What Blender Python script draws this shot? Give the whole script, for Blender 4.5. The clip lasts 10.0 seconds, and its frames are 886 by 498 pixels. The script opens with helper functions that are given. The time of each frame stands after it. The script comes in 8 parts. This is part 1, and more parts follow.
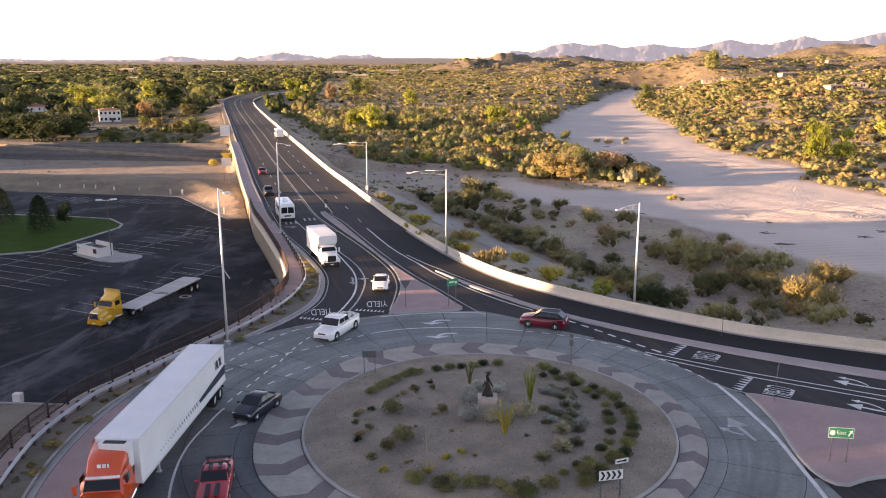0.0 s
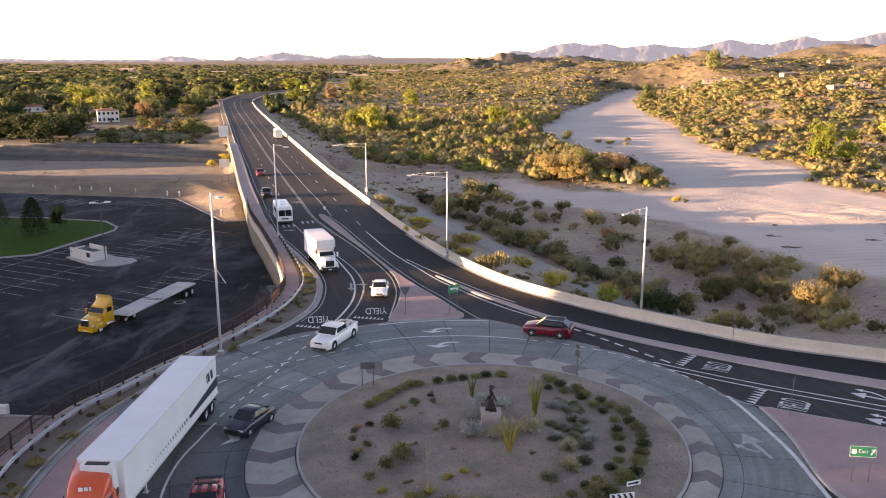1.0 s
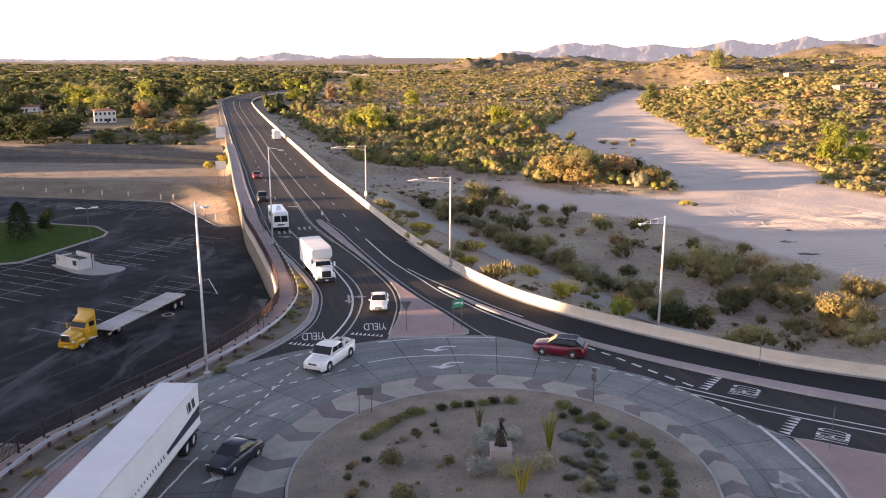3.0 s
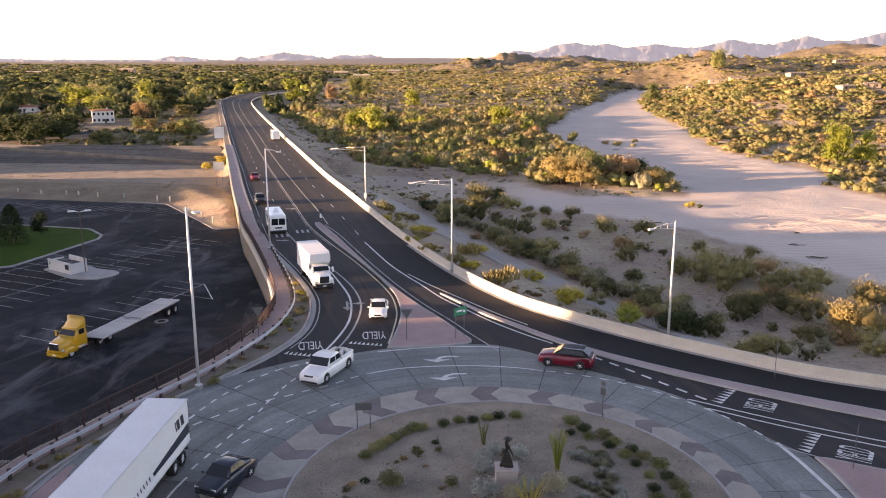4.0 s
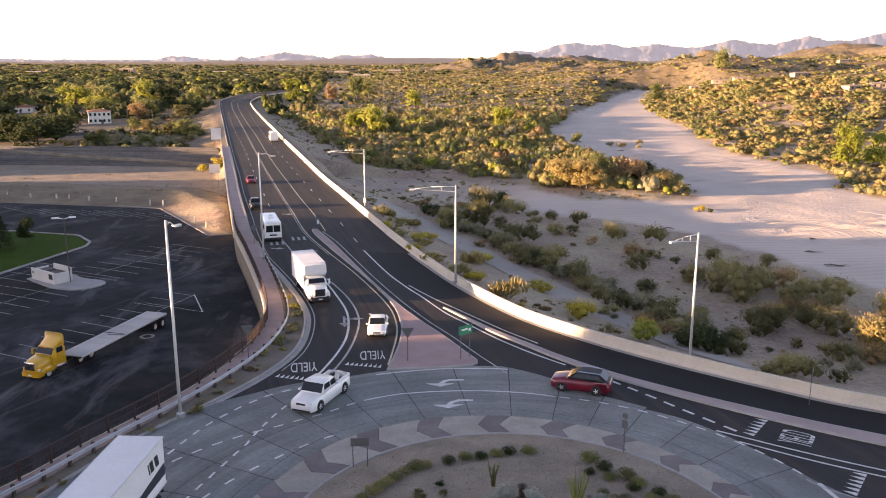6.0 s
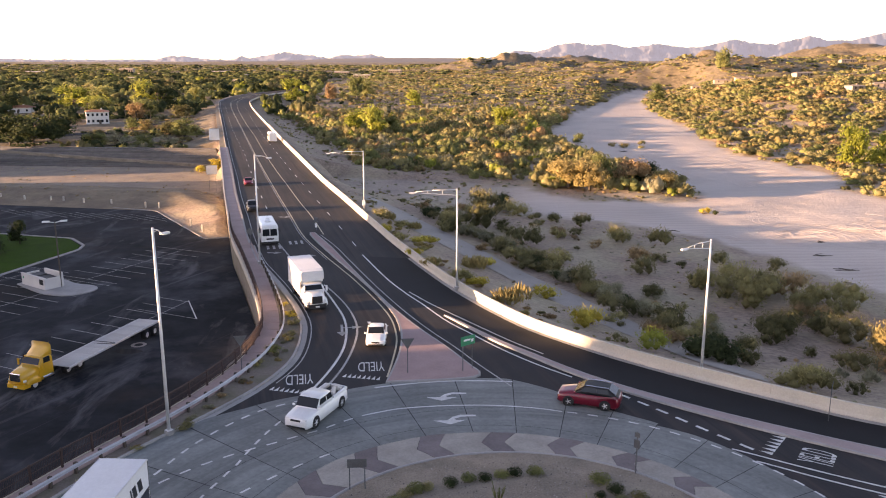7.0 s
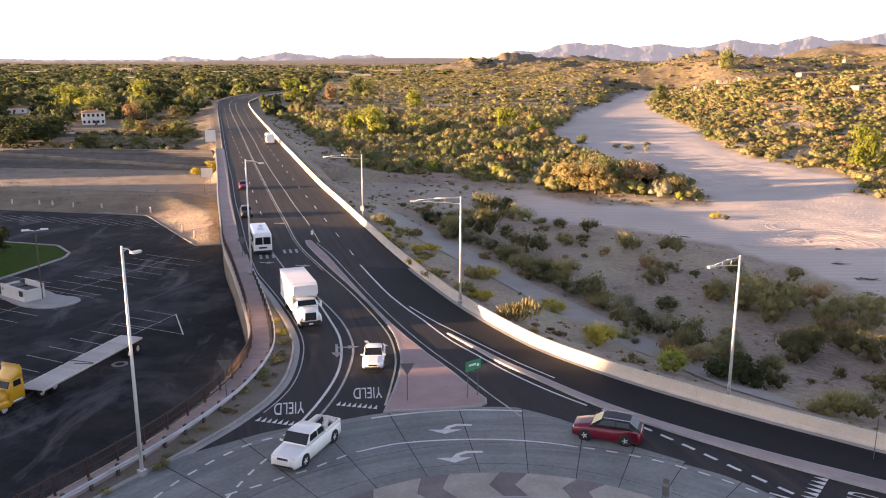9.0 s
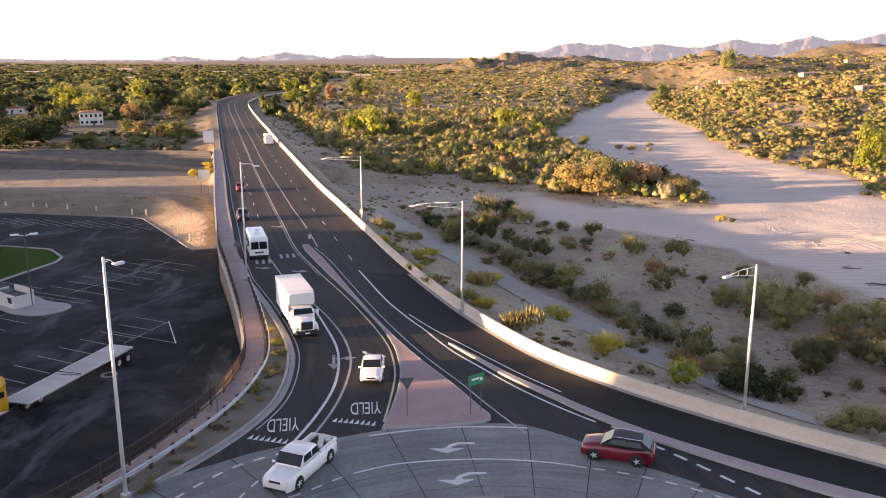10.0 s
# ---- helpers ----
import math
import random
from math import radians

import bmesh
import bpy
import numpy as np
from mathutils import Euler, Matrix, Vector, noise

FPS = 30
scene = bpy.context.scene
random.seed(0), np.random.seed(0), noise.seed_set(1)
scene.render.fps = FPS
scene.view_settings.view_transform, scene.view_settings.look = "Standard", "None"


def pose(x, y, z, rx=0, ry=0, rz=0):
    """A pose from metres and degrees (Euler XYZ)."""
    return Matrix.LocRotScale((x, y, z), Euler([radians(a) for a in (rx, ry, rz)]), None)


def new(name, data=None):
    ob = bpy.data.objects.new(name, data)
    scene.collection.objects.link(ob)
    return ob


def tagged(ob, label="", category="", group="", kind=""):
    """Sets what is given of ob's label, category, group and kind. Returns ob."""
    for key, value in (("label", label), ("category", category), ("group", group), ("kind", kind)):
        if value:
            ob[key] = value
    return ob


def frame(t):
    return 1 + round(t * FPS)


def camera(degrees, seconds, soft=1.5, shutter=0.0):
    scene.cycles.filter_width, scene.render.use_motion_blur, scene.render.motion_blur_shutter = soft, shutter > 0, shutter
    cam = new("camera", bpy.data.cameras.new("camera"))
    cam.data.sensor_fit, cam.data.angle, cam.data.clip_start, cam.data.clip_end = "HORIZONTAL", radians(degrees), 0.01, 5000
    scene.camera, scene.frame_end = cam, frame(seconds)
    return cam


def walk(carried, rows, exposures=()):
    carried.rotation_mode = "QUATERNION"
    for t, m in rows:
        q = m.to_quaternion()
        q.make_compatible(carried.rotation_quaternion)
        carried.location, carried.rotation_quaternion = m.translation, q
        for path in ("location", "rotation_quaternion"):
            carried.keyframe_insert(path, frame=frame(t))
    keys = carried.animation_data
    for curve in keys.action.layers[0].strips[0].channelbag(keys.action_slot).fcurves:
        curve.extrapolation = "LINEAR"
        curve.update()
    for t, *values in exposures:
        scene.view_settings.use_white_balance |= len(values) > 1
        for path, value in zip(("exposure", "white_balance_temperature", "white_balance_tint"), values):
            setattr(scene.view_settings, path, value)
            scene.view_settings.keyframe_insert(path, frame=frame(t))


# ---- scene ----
cam = camera(57.0, 10.0, soft=1.05)
# seconds, eye, yaw (to the left); the drone drifts ahead with a fixed tilt
PITCH = -13.03
PATH = [
    (0.0, 0.602, 0.544, 25.588, -0.17), (1.0, 0.537, 3.18, 25.56, -0.15), (2.5, 0.362, 7.33, 25.465, -0.10),
    (4.0, 0.175, 11.58, 25.325, -0.06), (5.0, 0.049, 14.39, 25.273, -0.04), (5.5, -0.028, 15.80, 25.25, -0.02),
    (7.0, -0.193, 20.10, 25.16, 0.01), (8.5, -0.326, 24.45, 25.095, 0.05), (10.0, -0.453, 28.81, 25.039, 0.09),
]
walk(cam, [(t, pose(x, y, z, 90 + PITCH, 0, yaw)) for t, x, y, z, yaw in PATH], exposures=[(0.0, 2.62, 9250, 35), (10.0, 2.62, 9250, 35)])

# ---- light: a low evening sun from the left, a little behind the camera ----
SUN_ELEV, SUN_TO = 5.5, Vector((1.0, 0.15, 0.0)).normalized()
SUN_DOWN = Vector((SUN_TO.x * math.cos(radians(SUN_ELEV)), SUN_TO.y * math.cos(radians(SUN_ELEV)), -math.sin(radians(SUN_ELEV))))
world = bpy.data.worlds.new("sky")
scene.world = world
world.use_nodes = True
wn = world.node_tree.nodes
sky = wn.new("ShaderNodeTexSky")
sky.sky_type, sky.sun_disc = "NISHITA", False
sky.sun_elevation = radians(SUN_ELEV)
sky.sun_rotation = math.atan2(-SUN_TO.x, -SUN_TO.y)
sky.air_density, sky.dust_density, sky.ozone_density = 0.5, 0.3, 1.0
wn["Background"].inputs["Strength"].default_value = 0.12
world.node_tree.links.new(sky.outputs[0], wn["Background"].inputs["Color"])
sun = new("sun", bpy.data.lights.new("sun", "SUN"))
sun.data.energy, sun.data.angle, sun.data.color = 3.9, radians(0.6), (1.0, 0.82, 0.585)
sun.matrix_world = Matrix.Translation((-100, 0, 80)) @ SUN_DOWN.to_track_quat("-Z", "Y").to_matrix().to_4x4()

# ---- materials ----
def material(name, colour, rough=0.8, metal=0.0, dark=0.75, light=1.2, scale=2.0, fine=30.0, bump=0.2, bump_dist=0.02, per_piece=0.0, per_island=0.0, tint=None, spec=0.4, object_space=True, detail_mix=0.4):
    """A painted, mineral or leafy surface: a base colour with stains at one scale and grain at another."""
    m = bpy.data.materials.new(name)
    m.use_nodes = True
    nt = m.node_tree
    n, l = nt.nodes, nt.links
    b = n["Principled BSDF"]
    b.inputs["Roughness"].default_value, b.inputs["Metallic"].default_value = rough, metal
    b.inputs["Specular IOR Level"].default_value = spec
    co = n.new("ShaderNodeTexCoord")
    geo = n.new("ShaderNodeNewGeometry")
    src = co.outputs["Object"] if object_space else geo.outputs["Position"]
    big, small = n.new("ShaderNodeTexNoise"), n.new("ShaderNodeTexNoise")
    for tex, sc, det in ((big, scale, 5.0), (small, fine, 3.0)):
        tex.inputs["Scale"].default_value, tex.inputs["Detail"].default_value = sc, det
        tex.inputs["Roughness"].default_value = 0.6
        l.new(src, tex.inputs["Vector"])
    mixn = n.new("ShaderNodeMix")
    mixn.inputs[0].default_value = detail_mix
    l.new(big.outputs["Fac"], mixn.inputs[2])
    l.new(small.outputs["Fac"], mixn.inputs[3])
    ramp = n.new("ShaderNodeMapRange")
    ramp.inputs[1].default_value, ramp.inputs[2].default_value = 0.32, 0.68
    ramp.inputs[3].default_value, ramp.inputs[4].default_value = dark, light
    l.new(mixn.outputs[0], ramp.inputs[0])
    value = ramp.outputs[0]
    for socket, amount in ((n.new("ShaderNodeObjectInfo").outputs["Random"], per_piece), (geo.outputs["Random Per Island"], per_island)):
        if amount:
            r = n.new("ShaderNodeMapRange")
            r.inputs[3].default_value, r.inputs[4].default_value = 1 - amount, 1 + amount
            l.new(socket, r.inputs[0])
            mu = n.new("ShaderNodeMath")
            mu.operation = "MULTIPLY"
            l.new(value, mu.inputs[0]), l.new(r.outputs[0], mu.inputs[1])
            value = mu.outputs[0]
    base = n.new("ShaderNodeRGB")
    base.outputs[0].default_value = (*colour, 1)
    colour_out = base.outputs[0]
    if tint:
        t = n.new("ShaderNodeMix")
        t.data_type = "RGBA"
        t.inputs[7].default_value = (*tint, 1)
        l.new(colour_out, t.inputs[6])
        if per_island:
            l.new(geo.outputs["Random Per Island"], t.inputs[0])
        elif per_piece:
            l.new(n.new("ShaderNodeObjectInfo").outputs["Random"], t.inputs[0])
        else:
            st = n.new("ShaderNodeMapRange")
            st.inputs[1].default_value, st.inputs[2].default_value = 0.42, 0.62
            l.new(big.outputs["Fac"], st.inputs[0])
            l.new(st.outputs[0], t.inputs[0])
        colour_out = t.outputs[2]
    sc = n.new("ShaderNodeVectorMath")
    sc.operation = "SCALE"
    l.new(colour_out, sc.inputs[0]), l.new(value, sc.inputs["Scale"])
    l.new(sc.outputs[0], b.inputs["Base Color"])
    if bump:
        bp = n.new("ShaderNodeBump")
        bp.inputs["Strength"].default_value, bp.inputs["Distance"].default_value = bump, bump_dist
        l.new(small.outputs["Fac"], bp.inputs["Height"])
        l.new(bp.outputs[0], b.inputs["Normal"])
    return m


ASPHALT = material("asphalt", (0.026, 0.0255, 0.0265), 0.8, spec=0.2, scale=0.12, fine=9.0, dark=0.7, light=1.35, bump_dist=0.01, object_space=False)
LOT_ASPHALT = material("lot_asphalt", (0.0135, 0.0152, 0.0182), 0.9, spec=0.12, scale=0.055, fine=0.6, dark=0.45, light=2.0, bump_dist=0.01, object_space=False)


def add_smears(m, colour, stretch, lo, hi):
    """Pale dusty smears dragged along one direction over a surface."""
    n, l = m.node_tree.nodes, m.node_tree.links
    b = n["Principled BSDF"]
    geo, mp, tx, mr, mx = n.new("ShaderNodeNewGeometry"), n.new("ShaderNodeMapping"), n.new("ShaderNodeTexNoise"), n.new("ShaderNodeMapRange"), n.new("ShaderNodeMix")
    mp.inputs["Rotation"].default_value, mp.inputs["Scale"].default_value = (0, 0, 0.6), stretch
    tx.inputs["Scale"].default_value, tx.inputs["Detail"].default_value, tx.inputs["Roughness"].default_value, tx.inputs["Distortion"].default_value = 1.0, 6.0, 0.65, 0.8
    mr.inputs[1].default_value, mr.inputs[2].default_value, mr.inputs[4].default_value = lo, hi, 0.75
    mx.data_type = "RGBA"
    mx.inputs[7].default_value = (*colour, 1)
    l.new(geo.outputs["Position"], mp.inputs["Vector"]), l.new(mp.outputs[0], tx.inputs["Vector"]), l.new(tx.outputs["Fac"], mr.inputs[0])
    l.new(mr.outputs[0], mx.inputs[0]), l.new(b.inputs["Base Color"].links[0].from_socket, mx.inputs[6])
    l.new(mx.outputs[2], b.inputs["Base Color"])


add_smears(LOT_ASPHALT, (0.14, 0.14, 0.145), (0.16, 0.06, 0.1), 0.56, 0.74)
def add_streaks(m, colour, size, turn, lo, hi, most, centre=None):
    """Bands of wear or painted sheen on a road: noise drawn out along one heading, or round a centre."""
    n, l = m.node_tree.nodes, m.node_tree.links
    b = n["Principled BSDF"]
    geo, mp, tx, mr, mx = n.new("ShaderNodeNewGeometry"), n.new("ShaderNodeMapping"), n.new("ShaderNodeTexNoise"), n.new("ShaderNodeMapRange"), n.new("ShaderNodeMix")
    mp.vector_type = "TEXTURE"
    mp.inputs["Rotation"].default_value, mp.inputs["Scale"].default_value = (0, 0, turn), size
    source = geo.outputs["Position"]
    if centre:
        sub, ln, sx, cx = n.new("ShaderNodeVectorMath"), n.new("ShaderNodeVectorMath"), n.new("ShaderNodeSeparateXYZ"), n.new("ShaderNodeCombineXYZ")
        sub.operation, ln.operation = "SUBTRACT", "LENGTH"
        sub.inputs[1].default_value = centre
        l.new(source, sub.inputs[0]), l.new(sub.outputs[0], ln.inputs[0]), l.new(source, sx.inputs[0])
        l.new(ln.outputs["Value"], cx.inputs[0]), l.new(sx.outputs[0], cx.inputs[1]), l.new(sx.outputs[1], cx.inputs[2])
        source = cx.outputs[0]
    tx.inputs["Scale"].default_value, tx.inputs["Detail"].default_value, tx.inputs["Roughness"].default_value = 1.0, 5.0, 0.6
    mr.inputs[1].default_value, mr.inputs[2].default_value, mr.inputs[4].default_value = lo, hi, most
    mx.data_type = "RGBA"
    mx.inputs[7].default_value = (*colour, 1)
    l.new(source, mp.inputs["Vector"]), l.new(mp.outputs[0], tx.inputs["Vector"]), l.new(tx.outputs["Fac"], mr.inputs[0])
    l.new(mr.outputs[0], mx.inputs[0]), l.new(b.inputs["Base Color"].links[0].from_socket, mx.inputs[6])
    l.new(mx.outputs[2], b.inputs["Base Color"])


add_streaks(LOT_ASPHALT, (0.075, 0.08, 0.09), (9.0, 9.0, 9.0), 0.0, 0.52, 0.72, 0.8)
add_streaks(LOT_ASPHALT, (0.11, 0.115, 0.125), (1.6, 40.0, 10.0), -0.42, 0.60, 0.70, 0.5)
add_streaks(LOT_ASPHALT, (0.035, 0.028, 0.024), (16.0, 10.0, 9.0), 0.3, 0.55, 0.7, 0.6)
# brown lane bands: worn tracks plus a warm sky sheen painted in
add_streaks(ASPHALT, (0.06, 0.044, 0.040), (1.1, 38.0, 10.0), 0.274, 0.47, 0.70, 0.75)
add_streaks(ASPHALT, (0.012, 0.012, 0.013), (0.8, 60.0, 10.0), 0.274, 0.56, 0.66, 0.6)
CONCRETE = material("concrete", (0.175, 0.192, 0.182), 0.75, scale=0.25, fine=3.0, dark=0.6, light=1.25, per_piece=0.07, bump_dist=0.01, object_space=False)
add_streaks(CONCRETE, (0.085, 0.09, 0.09), (1.0, 26.0, 26.0), 0.0, 0.48, 0.68, 0.6, (4.0, 55.3, 0.0))
add_streaks(CONCRETE, (0.25, 0.265, 0.25), (0.7, 18.0, 18.0), 0.0, 0.55, 0.72, 0.45, (4.0, 55.3, 0.0))
OLD_CONCRETE = material("old_concrete", (0.095, 0.102, 0.104), 0.8, scale=0.25, fine=3.0, dark=0.6, light=1.25, per_piece=0.12, bump_dist=0.01, object_space=False)
add_streaks(OLD_CONCRETE, (0.055, 0.058, 0.06), (1.0, 26.0, 26.0), 0.0, 0.48, 0.68, 0.7, (4.0, 55.3, 0.0))
APRON_TAN = material("apron_tan", (0.30, 0.275, 0.238), 0.8, scale=0.6, fine=6.0, per_piece=0.08, object_space=False)
APRON_PLUM = material("apron_plum", (0.165, 0.135, 0.132), 0.8, scale=0.6, fine=6.0, per_piece=0.1, object_space=False)
PINK_PAVING = material("pink_paving", (0.32, 0.215, 0.205), 0.8, scale=0.4, fine=6.0, dark=0.8, light=1.15, object_space=False)
MEDIAN_PINK = material("median_pink", (0.33, 0.255, 0.245), 0.8, scale=0.4, fine=6.0, dark=0.8, light=1.15, object_space=False)
WALK_PINK = material("walk_pink", (0.36, 0.255, 0.235), 0.8, scale=0.5, fine=6.0, dark=0.8, light=1.12, per_piece=0.06, object_space=False)
KERB = material("kerb", (0.33, 0.315, 0.30), 0.75, scale=0.6, fine=8.0, dark=0.7, light=1.1, object_space=False)
WALL_CREAM = material("wall_cream", (0.52, 0.47, 0.39), 0.75, scale=0.5, fine=8.0, dark=0.8, light=1.08, object_space=False)
SHOTCRETE = material("shotcrete", (0.31, 0.275, 0.24), 0.85, scale=0.2, fine=3.0, dark=0.8, light=1.1, object_space=False)
WHITE_LINE = material("white_line", (0.62, 0.62, 0.60), 0.6, scale=0.8, fine=12.0, dark=0.6, light=1.1, object_space=False)
WORN_LINE = material("worn_line", (0.36, 0.36, 0.35), 0.7, scale=0.8, fine=10.0, dark=0.45, light=1.2, object_space=False)
YELLOW_LINE = material("yellow_line", (0.50, 0.44, 0.31), 0.6, scale=0.8, fine=12.0, dark=0.6, light=1.1, object_space=False)
NEW_ASPHALT = material("new_asphalt", (0.0135, 0.0135, 0.0145), 0.8, spec=0.2, scale=0.15, fine=9.0, dark=0.75, light=1.3, bump_dist=0.01, object_space=False)
SEAL = material("seal", (0.022, 0.022, 0.024), 0.9, scale=2.0, fine=20.0)
STONES = material("loose_stones", (0.21, 0.175, 0.15), 0.95, scale=3.0, fine=20.0, dark=0.5, light=1.5, per_island=0.5, bump=0.2)
GRAVEL = material("gravel", (0.245, 0.198, 0.15), 0.95, scale=0.35, fine=9.0, dark=0.55, light=1.4, bump=1.0, bump_dist=0.05, object_space=False)
VERGE = material("verge", (0.23, 0.185, 0.15), 0.95, scale=0.35, fine=6.0, dark=0.65, light=1.2, bump=0.6, bump_dist=0.05, tint=(0.14, 0.125, 0.08), object_space=False)
LAWN = material("lawn", (0.022, 0.062, 0.003), 0.95, spec=0.1, scale=0.4, fine=14.0, dark=0.7, light=1.3, bump=0.8, bump_dist=0.06, object_space=False)


def ground_material():
    """Desert ground: pale sand in the wash, brown scrub soil elsewhere, by a vertex weight."""
    m = material("desert_ground", (0.335, 0.245, 0.185), 0.95, scale=0.1, fine=1.6, dark=0.5, light=1.4, bump=0.7, bump_dist=0.25, tint=(0.28, 0.23, 0.155), object_space=False)
    nt = m.node_tree
    n, l = nt.nodes, nt.links
    b = n["Principled BSDF"]
    old = b.inputs["Base Color"].links[0].from_socket
    at = n.new("ShaderNodeAttribute")
    at.attribute_name = "sand"
    geo = n.new("ShaderNodeNewGeometry")
    tx = n.new("ShaderNodeTexNoise")
    tx.inputs["Scale"].default_value, tx.inputs["Detail"].default_value = 0.05, 8.0
    l.new(geo.outputs["Position"], tx.inputs["Vector"])
    # tyre tracks: long bent ridges in the sand
    wv = n.new("ShaderNodeTexWave")
    wv.inputs["Scale"].default_value, wv.inputs["Distortion"].default_value = 0.16, 9.0
    wv.inputs["Detail"].default_value, wv.inputs["Detail Scale"].default_value = 2.0, 0.25
    wv.bands_direction = "Y"
    l.new(geo.outputs["Position"], wv.inputs["Vector"])
    mr = n.new("ShaderNodeMapRange")
    mr.inputs[1].default_value, mr.inputs[2].default_value, mr.inputs[3].default_value, mr.inputs[4].default_value = 0.3, 0.7, 0.86, 1.08
    l.new(tx.outputs["Fac"], mr.inputs[0])
    wr = n.new("ShaderNodeMapRange")
    wr.inputs[3].default_value, wr.inputs[4].default_value = 0.94, 1.03
    l.new(wv.outputs["Fac"], wr.inputs[0])
    mu = n.new("ShaderNodeMath")
    mu.operation = "MULTIPLY"
    l.new(mr.outputs[0], mu.inputs[0]), l.new(wr.outputs[0], mu.inputs[1])
    sand = n.new("ShaderNodeVectorMath")
    sand.operation = "SCALE"
    sand.inputs[0].default_value = (0.52, 0.44, 0.385)
    l.new(mu.outputs[0], sand.inputs["Scale"])
    # farther out the soil lies under a low cover of dry brush
    br, bm_, bs = n.new("ShaderNodeAttribute"), n.new("ShaderNodeMix"), n.new("ShaderNodeVectorMath")
    br.attribute_name = "brush"
    bs.operation = "SCALE"
    bs.inputs[0].default_value = (0.165, 0.128, 0.08)
    # patches of thicker and thinner cover
    cv, cr, cm = n.new("ShaderNodeTexNoise"), n.new("ShaderNodeMapRange"), n.new("ShaderNodeMath")
    cv.inputs["Scale"].default_value, cv.inputs["Detail"].default_value, cv.inputs["Roughness"].default_value = 0.16, 9.0, 0.78
    cr.inputs[1].default_value, cr.inputs[2].default_value, cr.inputs[3].default_value, cr.inputs[4].default_value = 0.38, 0.62, 0.45, 1.25
    cm.operation = "MULTIPLY"
    l.new(geo.outputs["Position"], cv.inputs["Vector"]), l.new(cv.outputs["Fac"], cr.inputs[0])
    l.new(cr.outputs[0], cm.inputs[0]), l.new(mr.outputs[0], cm.inputs[1])
    l.new(cm.outputs[0], bs.inputs["Scale"])
    bm_.data_type = "RGBA"
    l.new(br.outputs["Fac"], bm_.inputs[0]), l.new(old, bm_.inputs[6]), l.new(bs.outputs[0], bm_.inputs[7])
    old = bm_.outputs[2]
    mx = n.new("ShaderNodeMix")
    mx.data_type = "RGBA"
    l.new(at.outputs["Fac"], mx.inputs[0]), l.new(old, mx.inputs[6]), l.new(sand.outputs[0], mx.inputs[7])
    l.new(mx.outputs[2], b.inputs["Base Color"])
    bp = n.new("ShaderNodeBump")
    bp.inputs["Strength"].default_value, bp.inputs["Distance"].default_value = 0.14, 0.2
    hs = n.new("ShaderNodeMath")
    hs.operation = "MULTIPLY"
    l.new(wv.outputs["Fac"], hs.inputs[0]), l.new(at.outputs["Fac"], hs.inputs[1])
    l.new(hs.outputs[0], bp.inputs["Height"])
    l.new(b.inputs["Normal"].links[0].from_socket, bp.inputs["Normal"])
    l.new(bp.outputs[0], b.inputs["Normal"])
    return m


GROUND = ground_material()
def hazed_rock(name, colour, haze, strength, bump=0.3):
    """Bare rock kilometres off, with the bright evening haze put in as emission."""
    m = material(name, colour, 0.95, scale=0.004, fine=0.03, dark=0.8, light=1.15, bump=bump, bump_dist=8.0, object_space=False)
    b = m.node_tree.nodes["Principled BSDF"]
    b.inputs["Emission Color"].default_value, b.inputs["Emission Strength"].default_value = (*haze, 1), strength
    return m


# bluish glow painted on both ranges stands in for haze
HAZED_ROCK = hazed_rock("hazed_rock", (0.034, 0.033, 0.034), (0.62, 0.74, 1.0), 0.088)
HAZED_MESA = hazed_rock("hazed_mesa", (0.06, 0.05, 0.045), (0.66, 0.72, 0.92), 0.03, 0.0)


def glossy(name, colour, rough=0.3, coat=0.6, metal=0.0):
    m = material(name, colour, rough, metal, scale=1.5, fine=12.0, dark=0.9, light=1.06, bump=0.0, spec=0.5)
    m.node_tree.nodes["Principled BSDF"].inputs["Coat Weight"].default_value = coat
    return m


def plain_glass(name, colour):
    m = bpy.data.materials.new(name)
    m.use_nodes = True
    b = m.node_tree.nodes["Principled BSDF"]
    b.inputs["Base Color"].default_value = (*colour, 1)
    b.inputs["Roughness"].default_value, b.inputs["Specular IOR Level"].default_value = 0.08, 0.35
    return m


PAINT_WHITE = glossy("paint_white", (0.74, 0.74, 0.72))
PAINT_ORANGE = glossy("paint_orange", (0.72, 0.085, 0.02))
PAINT_YELLOW = glossy("paint_yellow", (0.72, 0.36, 0.02))
PAINT_RED = glossy("paint_red", (0.42, 0.012, 0.018))
PAINT_DARKRED = glossy("paint_darkred", (0.17, 0.004, 0.016), coat=0.3)
PAINT_NAVY = glossy("paint_navy", (0.012, 0.018, 0.03), coat=0.3)
PAINT_BLACK = glossy("paint_black", (0.012, 0.012, 0.013), coat=0.2)
PAINT_SILVER = glossy("paint_silver", (0.55, 0.56, 0.57), metal=0.3)
TRAILER_WHITE = material("trailer_white", (0.68, 0.68, 0.675), 0.5, scale=0.4, fine=6.0, dark=0.88, light=1.05, bump=0.05)
RUBBER = material("rubber", (0.018, 0.018, 0.018), 0.85, scale=3.0, fine=40.0)
DARK_TRIM = material("dark_trim", (0.02, 0.02, 0.021), 0.6, scale=3.0, fine=30.0, bump=0.0)
CHROME = material("chrome", (0.72, 0.72, 0.74), 0.18, 1.0, scale=2.0, fine=10.0, dark=0.9, light=1.0, bump=0.0)
RIM = material("rim", (0.72, 0.72, 0.72), 0.4, 0.4, scale=2.0, fine=10.0, bump=0.0)
GALV = material("galvanised", (0.66, 0.66, 0.65), 0.5, 0.4, scale=0.8, fine=14.0, dark=0.85, light=1.08, bump=0.05)
